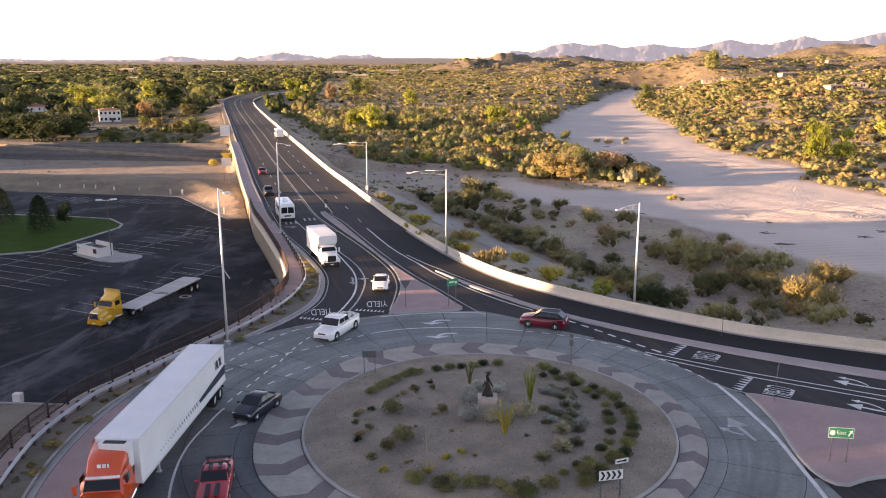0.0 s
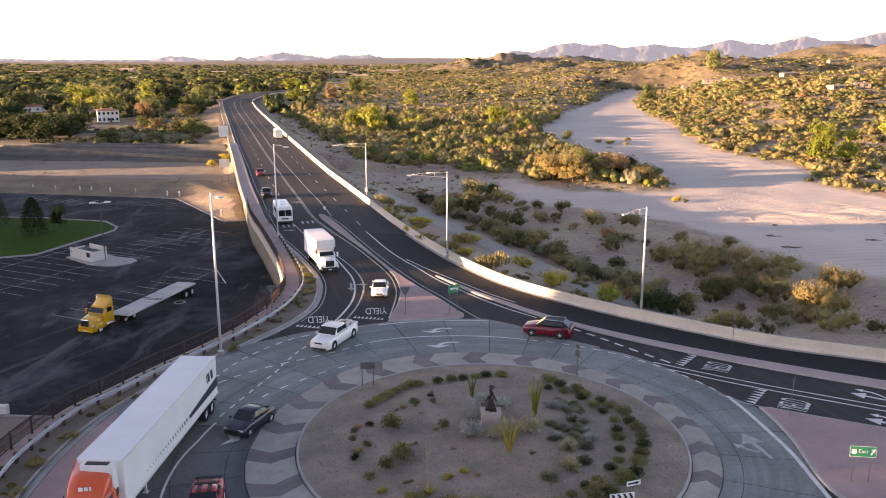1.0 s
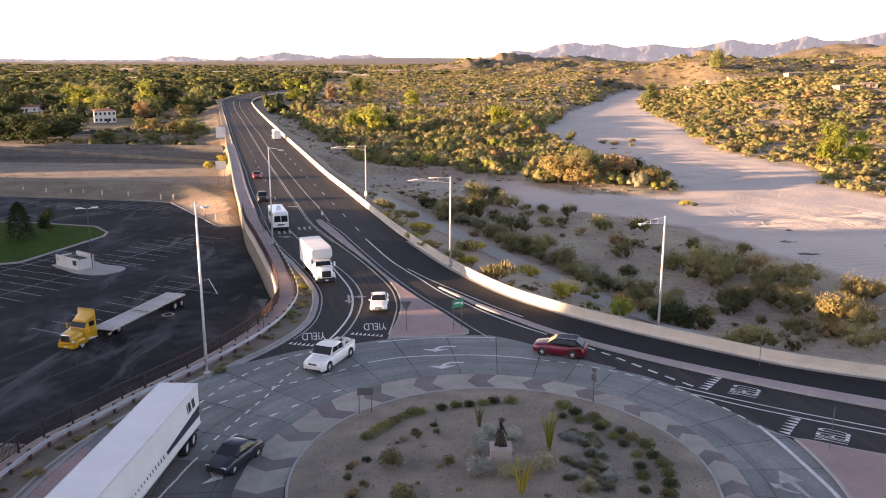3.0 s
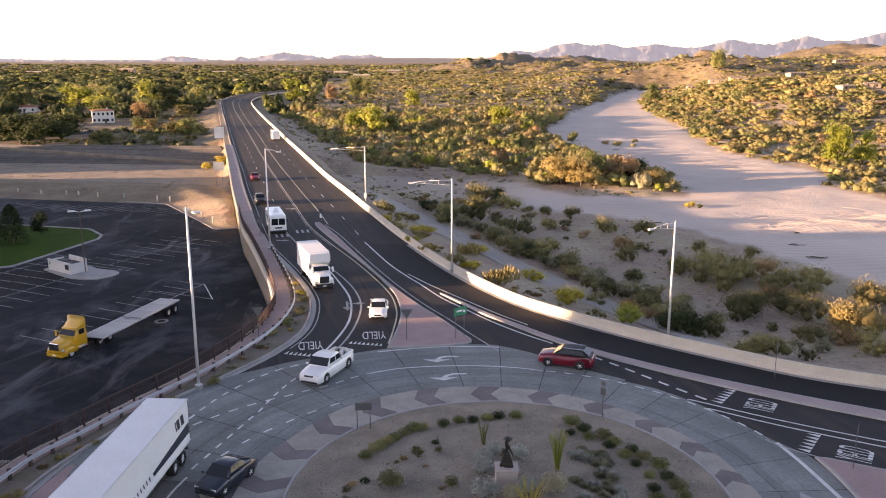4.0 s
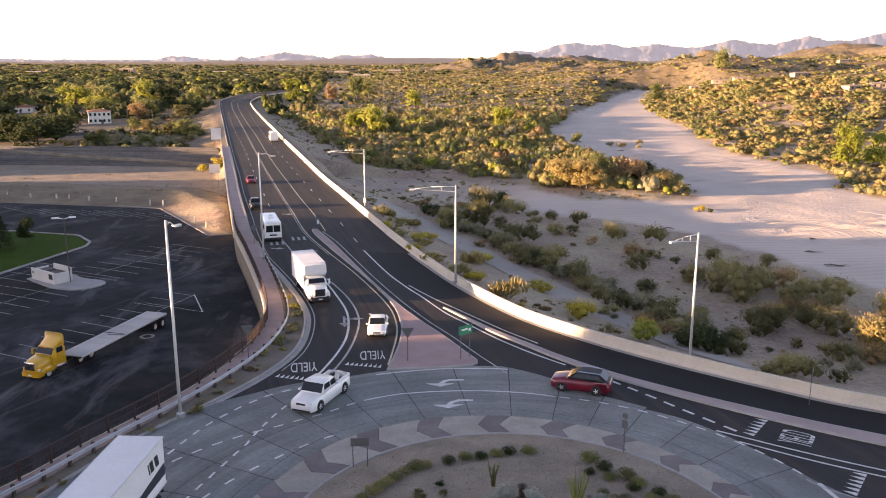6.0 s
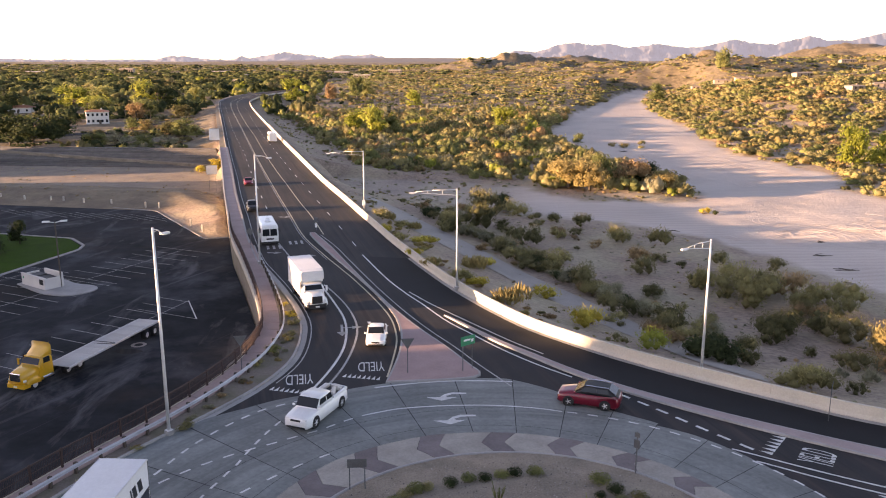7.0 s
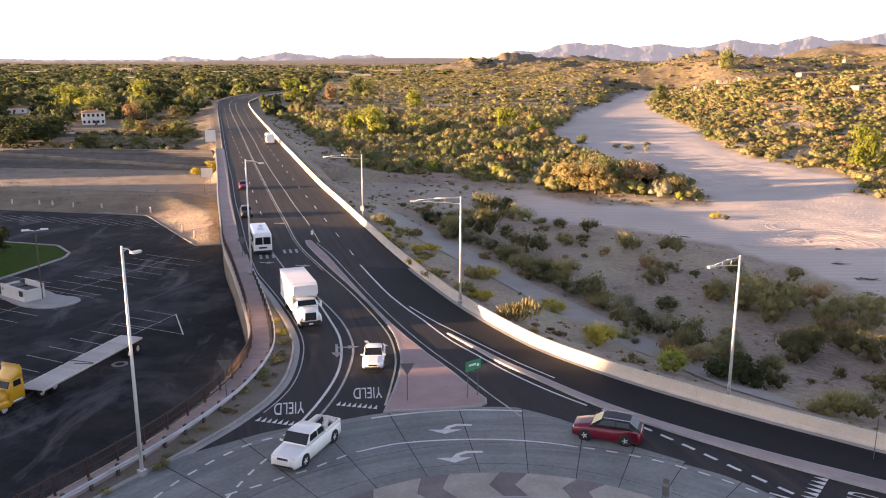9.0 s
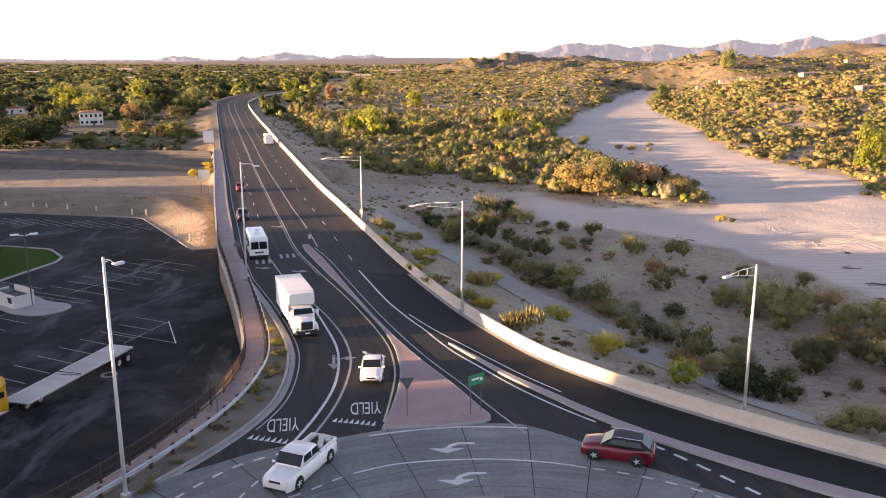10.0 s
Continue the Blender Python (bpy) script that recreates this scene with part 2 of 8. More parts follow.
STEEL_RAIL = material("steel_rail", (0.42, 0.43, 0.44), 0.45, 0.7, scale=0.8, fine=14.0, dark=0.75, light=1.1, bump=0.05)
RUST_FENCE = material("rust_fence", (0.05, 0.029, 0.026), 0.8, scale=1.0, fine=14.0, dark=0.7, light=1.2)
WOOD_POST = material("wood_post", (0.09, 0.07, 0.055), 0.9, scale=1.0, fine=14.0)
WINDOW = plain_glass("window", (0.015, 0.018, 0.02))
LAMP_GLASS = plain_glass("lamp_glass", (0.62, 0.62, 0.60))
TAIL_GLASS = plain_glass("tail_glass", (0.25, 0.01, 0.01))
SIGN_GREEN = material("sign_green", (0.0, 0.22, 0.11), 0.5, scale=1.0, fine=10.0, dark=0.9, light=1.05, bump=0.0)
SIGN_WHITE = material("sign_white", (0.72, 0.72, 0.70), 0.5, scale=1.0, fine=10.0, dark=0.9, light=1.05, bump=0.0)
SIGN_BACK = material("sign_back", (0.13, 0.133, 0.135), 0.55, 0.5, scale=1.0, fine=10.0, bump=0.0)
BOOTH = material("booth_paint", (0.62, 0.58, 0.53), 0.8, scale=0.5, fine=10.0, dark=0.85, light=1.06)
STONE = material("pedestal_stone", (0.42, 0.35, 0.31), 0.85, scale=1.0, fine=12.0, dark=0.8, light=1.1)
BRONZE = material("bronze", (0.06, 0.05, 0.045), 0.45, 0.8, scale=3.0, fine=20.0, dark=0.6, light=1.4)
ROOF_TILE = material("roof_tile", (0.28, 0.12, 0.07), 0.85, scale=0.5, fine=6.0)
ADOBE = material("adobe", (0.32, 0.25, 0.195), 0.9, scale=0.4, fine=6.0, dark=0.85, light=1.06)
PLASTER = material("plaster", (0.66, 0.63, 0.58), 0.85, scale=0.4, fine=6.0, dark=0.85, light=1.06)
BARK = material("bark", (0.11, 0.085, 0.065), 0.95, scale=1.0, fine=9.0, bump=0.6, bump_dist=0.03)


def leaf(name, a, b):
    """Foliage: two tints mixed plant by plant and a little leaf by leaf, shaded softly round the crown, with light through thin leaves."""
    m = bpy.data.materials.new(name)
    m.use_nodes = True
    n, l = m.node_tree.nodes, m.node_tree.links
    p = n["Principled BSDF"]
    p.inputs["Roughness"].default_value, p.inputs["Specular IOR Level"].default_value = 0.8, 0.12
    geo, info, tone = n.new("ShaderNodeNewGeometry"), n.new("ShaderNodeObjectInfo"), n.new("ShaderNodeAttribute")
    tone.attribute_name = "tone"

    def maths(op, x, y):
        k = n.new("ShaderNodeMath")
        k.operation = op
        for socket, val in zip(k.inputs, (x, y)):
            if isinstance(val, float):
                socket.default_value = val
            else:
                l.new(val, socket)
        return k.outputs[0]

    plant = maths("FRACT", maths("ADD", tone.outputs["Fac"], info.outputs["Random"]), 0.0)
    single = geo.outputs["Random Per Island"]
    fac = maths("ADD", maths("MULTIPLY", plant, 0.7), maths("MULTIPLY", single, 0.3))
    tx = n.new("ShaderNodeTexNoise")
    tx.inputs["Scale"].default_value, tx.inputs["Detail"].default_value = 1.3, 4.0
    l.new(geo.outputs["Position"], tx.inputs["Vector"])
    grain = maths("ADD", maths("MULTIPLY", tx.outputs["Fac"], 0.8), 0.62)
    bright = maths("MULTIPLY", maths("MULTIPLY", grain, maths("ADD", maths("MULTIPLY", single, 0.3), 0.85)), maths("ADD", maths("MULTIPLY", plant, 0.35), 0.8))
    mx, sc = n.new("ShaderNodeMix"), n.new("ShaderNodeVectorMath")
    mx.data_type, sc.operation = "RGBA", "SCALE"
    mx.inputs[6].default_value, mx.inputs[7].default_value = (*a, 1), (*b, 1)
    l.new(fac, mx.inputs[0]), l.new(mx.outputs[2], sc.inputs[0]), l.new(bright, sc.inputs["Scale"])
    l.new(sc.outputs[0], p.inputs["Base Color"])
    soft, turn = n.new("ShaderNodeAttribute"), n.new("ShaderNodeVectorTransform")
    soft.attribute_name = "soft"
    turn.vector_type, turn.convert_from, turn.convert_to = "VECTOR", "OBJECT", "WORLD"
    l.new(soft.outputs["Vector"], turn.inputs[0])
    even, keep, add, unit = (n.new("ShaderNodeVectorMath") for _ in range(4))
    even.operation, keep.operation, add.operation, unit.operation = "NORMALIZE", "SCALE", "ADD", "NORMALIZE"
    keep.inputs["Scale"].default_value = 0.5
    l.new(turn.outputs[0], even.inputs[0]), l.new(even.outputs[0], keep.inputs[0]), l.new(keep.outputs[0], add.inputs[0]), l.new(geo.outputs["Normal"], add.inputs[1])
    l.new(add.outputs[0], unit.inputs[0]), l.new(unit.outputs[0], p.inputs["Normal"])
    thin, both = n.new("ShaderNodeBsdfTranslucent"), n.new("ShaderNodeMixShader")
    both.inputs[0].default_value = 0.5
    l.new(sc.outputs[0], thin.inputs["Color"]), l.new(unit.outputs[0], thin.inputs["Normal"])
    l.new(p.outputs[0], both.inputs[1]), l.new(thin.outputs[0], both.inputs[2])
    l.new(both.outputs[0], n["Material Output"].inputs["Surface"])
    return m


LEAF_GREEN = leaf("leaf_green", (0.15, 0.175, 0.068), (0.235, 0.235, 0.09))
LEAF_BRIGHT = leaf("leaf_bright", (0.229, 0.267, 0.046), (0.320, 0.320, 0.075))
LEAF_OLIVE = leaf("leaf_olive", (0.24, 0.22, 0.10), (0.33, 0.285, 0.128))
LEAF_GOLD = leaf("leaf_gold", (0.287, 0.230, 0.095), (0.339, 0.260, 0.113))
LEAF_GREY = leaf("leaf_grey", (0.215, 0.212, 0.135), (0.29, 0.27, 0.175))
LEAF_SILVER = leaf("leaf_silver", (0.43, 0.44, 0.39), (0.34, 0.36, 0.31))
LEAF_DARK = leaf("leaf_dark", (0.035, 0.053, 0.023), (0.063, 0.076, 0.032))
LEAF_YELLOW = leaf("leaf_yellow", (0.56, 0.43, 0.075), (0.42, 0.36, 0.09))
LEAF_STRAW = leaf("leaf_straw", (0.46, 0.40, 0.27), (0.36, 0.33, 0.22))
# olive leaf darkened for slope bushes in shade; that shade sits in the colour
LEAF_SHADED_OLIVE = leaf("leaf_shaded_olive", (0.13, 0.128, 0.058), (0.19, 0.168, 0.082))
LEAF_BROWN = leaf("leaf_brown", (0.284, 0.185, 0.098), (0.390, 0.266, 0.141))

# ---- tools for shapes ----
def link(name, bm, mat, parent=None, label="", smooth=False):
    me = bpy.data.meshes.new(name)
    bm.normal_update()
    bm.to_mesh(me)
    bm.free()
    for m in mat if isinstance(mat, (list, tuple)) else [mat]:
        me.materials.append(m)
    if smooth:
        me.polygons.foreach_set("use_smooth", [True] * len(me.polygons))
    ob = new(name, me)
    if parent:
        ob.parent = parent
    if label:
        ob["label"] = label
    return ob


def part(name, bm, mat, parent, label="", smooth=False):
    return link(name, bm, mat, parent, label, smooth)


def shared(name, me, parent, m=None):
    ob = new(name, me)
    ob.parent = parent
    if m is not None:
        ob.matrix_basis = m
    return ob


def thing(name, label, category, m=None, group="", kind=""):
    ob = new(name)
    ob.empty_display_size = 0.3
    if m is not None:
        ob.matrix_basis = m
    return tagged(ob, label, category, group, kind)


def structure(name, bm, mat, label="", category="", smooth=False):
    return tagged(link(name, bm, mat, None, "", smooth), label, category, "", "structure")


def box(bm, c, s, m=None, bevel=0.0):
    vs = bmesh.ops.create_cube(bm, size=1.0)["verts"]
    bmesh.ops.scale(bm, vec=s, verts=vs)
    bmesh.ops.translate(bm, vec=c, verts=vs)
    if bevel:
        es = {e for v in vs for e in v.link_edges}
        out = bmesh.ops.bevel(bm, geom=list(es), offset=bevel, segments=2, affect="EDGES", profile=0.5)
        vs = list({v for f in out["faces"] for v in f.verts} | {v for v in vs if v.is_valid})
    if m is not None:
        bmesh.ops.transform(bm, matrix=m, verts=vs)
    return vs


def rod(bm, a, b, r0, r1=None, n=8, caps=True):
    a, b = Vector(a), Vector(b)
    r1 = r0 if r1 is None else r1
    q = (b - a).to_track_quat("Z", "Y")
    rings = []
    for p, r in ((a, r0), (b, r1)):
        rings.append([bm.verts.new(p + q @ Vector((r * math.cos(2 * math.pi * i / n), r * math.sin(2 * math.pi * i / n), 0))) for i in range(n)])
    for i in range(n):
        bm.faces.new((rings[0][i], rings[0][(i + 1) % n], rings[1][(i + 1) % n], rings[1][i]))
    if caps:
        bm.faces.new(rings[0][::-1]), bm.faces.new(rings[1])


def pipe(bm, pts, radii, n=7):
    for i in range(len(pts) - 1):
        rod(bm, pts[i], pts[i + 1], radii[i], radii[i + 1], n, caps=(i in (0, len(pts) - 2)))


def spline(points, step=1.0):
    """A smooth line through a few plan points, as an array of evenly spaced points."""
    p = np.array(points, float)
    p = np.vstack([2 * p[0] - p[1], p, 2 * p[-1] - p[-2]])
    out = []
    for i in range(1, len(p) - 2):
        k = max(2, int(np.linalg.norm(p[i + 1] - p[i]) / (step / 4)))
        t = np.linspace(0, 1, k, endpoint=False)[:, None]
        a, b, c, d = p[i - 1], p[i], p[i + 1], p[i + 2]
        out.append(0.5 * (2 * b + (c - a) * t + (2 * a - 5 * b + 4 * c - d) * t ** 2 + (3 * b - a - 3 * c + d) * t ** 3))
    out = np.vstack(out + [p[-2:-1]])
    return evenly(out, step)


def evenly(line, step):
    s = np.r_[0, np.cumsum(np.linalg.norm(np.diff(line, axis=0), axis=1))]
    q = np.linspace(0, s[-1], max(2, int(round(s[-1] / step)) + 1))
    return np.c_[tuple(np.interp(q, s, line[:, k]) for k in range(line.shape[1]))]


def samples(line, n):
    s = np.r_[0, np.cumsum(np.linalg.norm(np.diff(line, axis=0), axis=1))]
    q = np.linspace(0, s[-1], n)
    return np.c_[np.interp(q, s, line[:, 0]), np.interp(q, s, line[:, 1])]


def normals(line):
    d = np.gradient(line, axis=0)
    d /= np.linalg.norm(d, axis=1)[:, None]
    return np.c_[-d[:, 1], d[:, 0]]


def offset(line, d):
    """The line moved d to its left."""
    return line + normals(line) * d


def strip(bm, a, b, za, zb=None):
    """A sheet between two lines with as many points each."""
    zb = za if zb is None else zb
    za, zb = np.broadcast_to(za, len(a)), np.broadcast_to(zb, len(b))
    va = [bm.verts.new((x, y, z)) for (x, y), z in zip(a, za)]
    vb = [bm.verts.new((x, y, z)) for (x, y), z in zip(b, zb)]
    for i in range(len(va) - 1):
        bm.faces.new((va[i], va[i + 1], vb[i + 1], vb[i]))


def sweep(bm, line, profile, z=0.0, closed=False):
    """A profile of (left offset, height) carried along a plan line."""
    nn = normals(line)
    z = np.broadcast_to(z, len(line))
    rings = [[bm.verts.new((*(line[i] + nn[i] * o), z[i] + h)) for o, h in profile] for i in range(len(line))]
    k = len(profile)
    for i in range(len(line) - (0 if closed else 1)):
        a, b = rings[i], rings[(i + 1) % len(line)]
        for j in range(k):
            bm.faces.new((a[j], b[j], b[(j + 1) % k], a[(j + 1) % k]))
    if not closed:
        bm.faces.new(rings[0][::-1]), bm.faces.new(rings[-1])


def slab(bm, outline, z0, z1):
    """A flat plate with the given plan outline (counter-clockwise)."""
    top = [bm.verts.new((x, y, z1)) for x, y in outline]
    low = [bm.verts.new((x, y, z0)) for x, y in outline]
    bm.faces.new(top)
    for i in range(len(top)):
        j = (i + 1) % len(top)
        bm.faces.new((low[i], low[j], top[j], top[i]))


def arc(c, r, a0, a1, step=1.0):
    k = max(3, int(abs(a1 - a0) / step) + 1)
    t = np.radians(np.linspace(a0, a1, k))
    r = np.broadcast_to(r, k)
    return np.c_[c[0] + r * np.cos(t), c[1] + r * np.sin(t)]


def smooth01(v):
    v = np.clip(v, 0, 1)
    return v * v * (3 - 2 * v)


def fractal(x, y, scale, seed=0, octaves=5):
    """A cheap smooth noise in -1..1 for arrays: sums of turned sines."""
    r = np.random.RandomState(seed)
    out, amp, tot = 0, 1.0, 0.0
    f = 1.0 / scale
    for _ in range(octaves):
        a, p, q = r.rand(3) * 6.28
        u, v = x * np.cos(a) + y * np.sin(a), -x * np.sin(a) + y * np.cos(a)
        out = out + amp * np.sin(u * f * 6.28 + p + 1.3 * np.sin(v * f * 4.1 + q)) * np.cos(v * f * 5.2 + q)
        tot += amp
        amp *= 0.55
        f *= 2.03
    return out / tot * 1.6

# ---- the plan ----
C = np.array([4.0, 55.3])                      # centre of the roundabout
# left edge of the raised road: sidewalk's outer edge with the retaining wall below
WALL_LINE = spline([(-27.4, 44.0), (-28.4, 52.0), (-27.55, 59.4), (-25.85, 63.4), (-24.05, 67.8), (-21.4, 73.5), (-19.35, 79.0), (-17.85, 85.0), (-17.4, 90.0), (-17.9, 96.0),
                    (-20.9, 106.6), (-26.85, 124.5), (-31.1, 136.7), (-35.5, 152.0), (-43.2, 179.0), (-54.2, 219.0), (-64.3, 255.0), (-93.4, 359.0), (-127.0, 481.0), (-146.0, 558.0), (-152.0, 650.0), (-130.0, 760.0)], 1.0)
# right edge: foot of the concrete barrier
BARRIER_LINE = spline([(82.0, 50.0), (60.0, 60.2), (40.3, 69.6), (31.0, 73.9), (25.8, 77.6), (20.1, 82.2), (15.2, 86.7), (11.6, 90.6), (7.6, 95.8), (3.1, 104.4), (-0.9, 114.0), (-6.7, 130.3),
                       (-11.8, 146.6), (-19.0, 170.0), (-26.5, 194.0), (-38.9, 236.8), (-59.6, 309.0), (-107.5, 481.0), (-124.0, 560.0), (-128.0, 650.0), (-108.0, 750.0)], 1.0)
# the dry wash: its near and far banks
WASH_NEAR = [(140, 60), (90, 96), (58.9, 120.9), (53.8, 136.3), (49.1, 147.8), (44.2, 164.0), (35.4, 172.2), (25.1, 178.1), (12.3, 190.0), (-8, 196), (-22, 199),
             (-34, 243), (-10, 239), (10, 234), (25, 220), (33, 207), (52, 205), (60, 214), (55, 235), (44, 290), (38, 340), (46, 393), (71, 492), (99, 579), (151, 737), (175, 800)]
WASH_FAR = [(215, 800), (180, 740), (140, 580), (129, 520), (119, 430), (107, 340), (102, 298), (108, 266), (113, 246), (103, 219), (106, 200), (140, 150), (210, 90)]


def inside(x, y, poly):
    n, c = len(poly), np.zeros(x.shape, bool)
    for i in range(n):
        (x0, y0), (x1, y1) = poly[i], poly[i - 1]
        if y0 != y1:
            c ^= ((y0 > y) != (y1 > y)) & (x < (x1 - x0) * (y - y0) / (y1 - y0) + x0)
    return c


def edge_distance(x, y, poly, closed=True):
    """Distance to a polyline."""
    p = np.array(poly, float)
    if x.size < 600:
        a, b = (np.roll(p, 1, 0), p) if closed else (p[:-1], p[1:])
        e = b - a
        fx, fy = x.reshape(-1, 1) - a[:, 0], y.reshape(-1, 1) - a[:, 1]
        t = np.clip((fx * e[:, 0] + fy * e[:, 1]) / np.maximum(1e-9, (e * e).sum(1)), 0, 1)
        return np.hypot(fx - t * e[:, 0], fy - t * e[:, 1]).min(1).reshape(x.shape)
    d = np.full(x.shape, 1e9)
    for i in range(0 if closed else 1, len(p)):
        a, b = p[i - 1], p[i]
        e = b - a
        t = np.clip(((x - a[0]) * e[0] + (y - a[1]) * e[1]) / max(1e-9, e @ e), 0, 1)
        d = np.minimum(d, np.hypot(x - a[0] - t * e[0], y - a[1] - t * e[1]))
    return d


WASH = WASH_NEAR + WASH_FAR
LEFT_X = (WALL_LINE[:, 1], WALL_LINE[:, 0])
BARRIER_EVERY = np.vstack([BARRIER_LINE[BARRIER_LINE[:, 1] < 190][::4], BARRIER_LINE[BARRIER_LINE[:, 1] >= 190][::24]])


def terrain(x, y):
    """Height of the ground, with added sun-blocking rises, and how sandy it is."""
    x, y = np.asarray(x, float), np.asarray(y, float)
    xl = np.interp(y, *LEFT_X)
    db = edge_distance(x, y, BARRIER_EVERY, False)
    xr = np.interp(y, BARRIER_EVERY[:, 1], BARRIER_EVERY[:, 0])
    xr = np.where(y < 50, 82.0, xr)
    right = (x > xr) & (y > 48)
    left = x < xl
    # right of the road: a graded shoulder, then down to the river flat
    flat = -5.3 + 0.22 * fractal(x, y, 60, 3) + 0.1 * fractal(x, y, 17, 4) + np.clip(y - 300, 0, 600) * 0.006
    flat = np.where(x > 0.28 * y + 20, np.minimum(flat, -5.85 + 0.1 * fractal(x, y, 17, 4) + np.clip(y - 300, 0, 600) * 0.006), flat)
    zr = np.interp(db, [0, 2.5, 7, 13, 34], [0.1, 0.1, -1.6, -3.0, -4.6])
    k = smooth01((db - 14) / 25)
    zr = zr * (1 - k) + np.minimum(flat, -3.2) * k
    zr = np.where(y > 290, zr * (1 - smooth01((y - 290) / 120)) + smooth01((y - 290) / 120) * np.where(db < 12, -0.6 - db * 0.15, np.where(x > 0.22 * y + 10, flat + 0.2, np.maximum(flat + 1.5, -4.4))), zr)
    # left of the road: the lot, a dirt mound, the side channel, a stepped bank and the town flat
    yk = y + np.clip(x + 57, -60, 17) * 1.45 * (x > -57) + (x + 57) * 0.2 * (x <= -57)
    zl = np.interp(yk, [-50, 178, 181, 193, 205, 216, 262, 272, 300], [-4.25, -4.25, -3.8, -2.4, -3.6, -6.2, -6.4, -2.9, -2.9])
    zl = zl + 0.12 * fractal(x, y, 9, 5) * (yk > 181) + 0.4 * fractal(x, y, 90, 6) * smooth01((yk - 280) / 80)
    z = np.where(right, zr, np.where(left, zl, -4.6))
    z = np.where((y > 265) & ~left & ~right, -1.2, z)
    # the road's own bank in the distance
    dl = np.clip(xl - x, 0, 60)
    z = np.where(left & (y > 285), np.maximum(z, -0.5 - dl * 0.22), z)
    # wash
    ins = inside(x, y, WASH)
    dw = edge_distance(x, y, WASH)
    dw = np.where(ins, dw, -dw) + 2.2 * fractal(x, y, 26, 11) + 1.0 * fractal(x, y, 8, 13)
    w = smooth01(dw / 7 + 0.5)
    bed = -6.05 + 0.18 * fractal(x, y, 30, 7) + np.clip(y - 300, 0, 600) * 0.006
    w = w * (right | (y > 170))
    z = z * (1 - w) + bed * w
    z = np.where(~right & ~left & (y < 262), -4.8, z)
    channel = smooth01((yk - 212) / 6) * smooth01((263 - yk) / 6) * left
    # the side branch is silted with browner soil
    branch = 1 - 0.72 * smooth01((24 - x) / 14) * (y < 262)
    sand = np.maximum(smooth01((dw - 1) / 5) * (right | left) * (w > 0) * branch, 0.2 * channel)
    # distance: the land climbs to a low skyline; hills with houses on the right
    d = np.hypot(x, y)
    tn = x / np.maximum(y, 1)
    z = z + 21 * smooth01((d - 900) / 2600)
    off_bed = np.where(d < 1000, smooth01((-dw - 2) / 50), 1.0)
    hill = smooth01((d - 420) / 750) * smooth01((tn - 0.20) / 0.22) * (y > 0)
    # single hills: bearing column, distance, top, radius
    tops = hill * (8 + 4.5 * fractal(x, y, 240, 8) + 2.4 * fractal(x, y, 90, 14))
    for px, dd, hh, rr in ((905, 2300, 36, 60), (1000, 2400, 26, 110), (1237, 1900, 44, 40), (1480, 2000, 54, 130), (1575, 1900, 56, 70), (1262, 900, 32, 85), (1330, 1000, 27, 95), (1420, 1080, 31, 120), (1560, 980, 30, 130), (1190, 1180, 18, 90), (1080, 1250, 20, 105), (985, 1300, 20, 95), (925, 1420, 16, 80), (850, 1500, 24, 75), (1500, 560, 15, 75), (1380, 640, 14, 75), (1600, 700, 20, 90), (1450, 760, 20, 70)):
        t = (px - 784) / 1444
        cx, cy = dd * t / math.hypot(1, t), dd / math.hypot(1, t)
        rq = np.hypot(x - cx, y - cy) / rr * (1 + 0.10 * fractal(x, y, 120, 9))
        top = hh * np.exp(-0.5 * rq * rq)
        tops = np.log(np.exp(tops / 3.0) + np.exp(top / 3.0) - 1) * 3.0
    # gullies and spurs break the slopes
    tops = tops + smooth01((tops - 3) / 14) * (1.6 - 6.0 * np.abs(fractal(x, y, 170, 33, 2)) + 1.4 * fractal(x, y, 60, 34, 2)) * np.clip(d / 1100, 0.5, 1.6)
    z = z + tops * off_bed
    # unseen rise added west of the lot shades the near ground; notches pass sun
    yy = y - 0.15 * (x + 195)
    z = z + np.exp(-((x + 195) / 34) ** 2) * smooth01((128 - yy) / 14) * (21.7 + 8.2 * smooth01((61 - yy) / 5) + 0.4 * fractal(x, y, 46, 10) - 5.0 * np.exp(-((yy - 76) / 3.0) ** 2) - 13 * np.exp(-((yy - 22.7) / 0.6) ** 2) - 13 * np.exp(-((yy - 17.3) / 0.9) ** 2))
    # second added rise, out of view, shades the lot and the side channel
    z = z + np.exp(-((x + 180) / 17) ** 2) * smooth01((282 - y) / 16) * smooth01((y - 70) / 30) * (1 - 0.2 * smooth01((y - 196) / 12) * smooth01((222 - y) / 10) - 0.85 * smooth01((y - 214) / 10) * smooth01((243 - y) / 10)) * (13.6 + 1.2 * fractal(x, y, 30, 15))
    return z, sand


def axis(near0, near1, fine, far0, far1, growth=1.055):
    mid = list(np.arange(near0, near1 + fine, fine))
    lo, hi, s = [near0], [mid[-1]], fine
    while lo[-1] > far0:
        s = min(s * growth, 16.0) if lo[-1] > -700 else s * growth
        lo.append(lo[-1] - s)
    s = fine
    while hi[-1] < far1:
        s = min(s * growth, 16.0) if hi[-1] < 1650 else s * growth
        hi.append(hi[-1] + s)
    return np.array(lo[:0:-1] + mid + hi[1:])


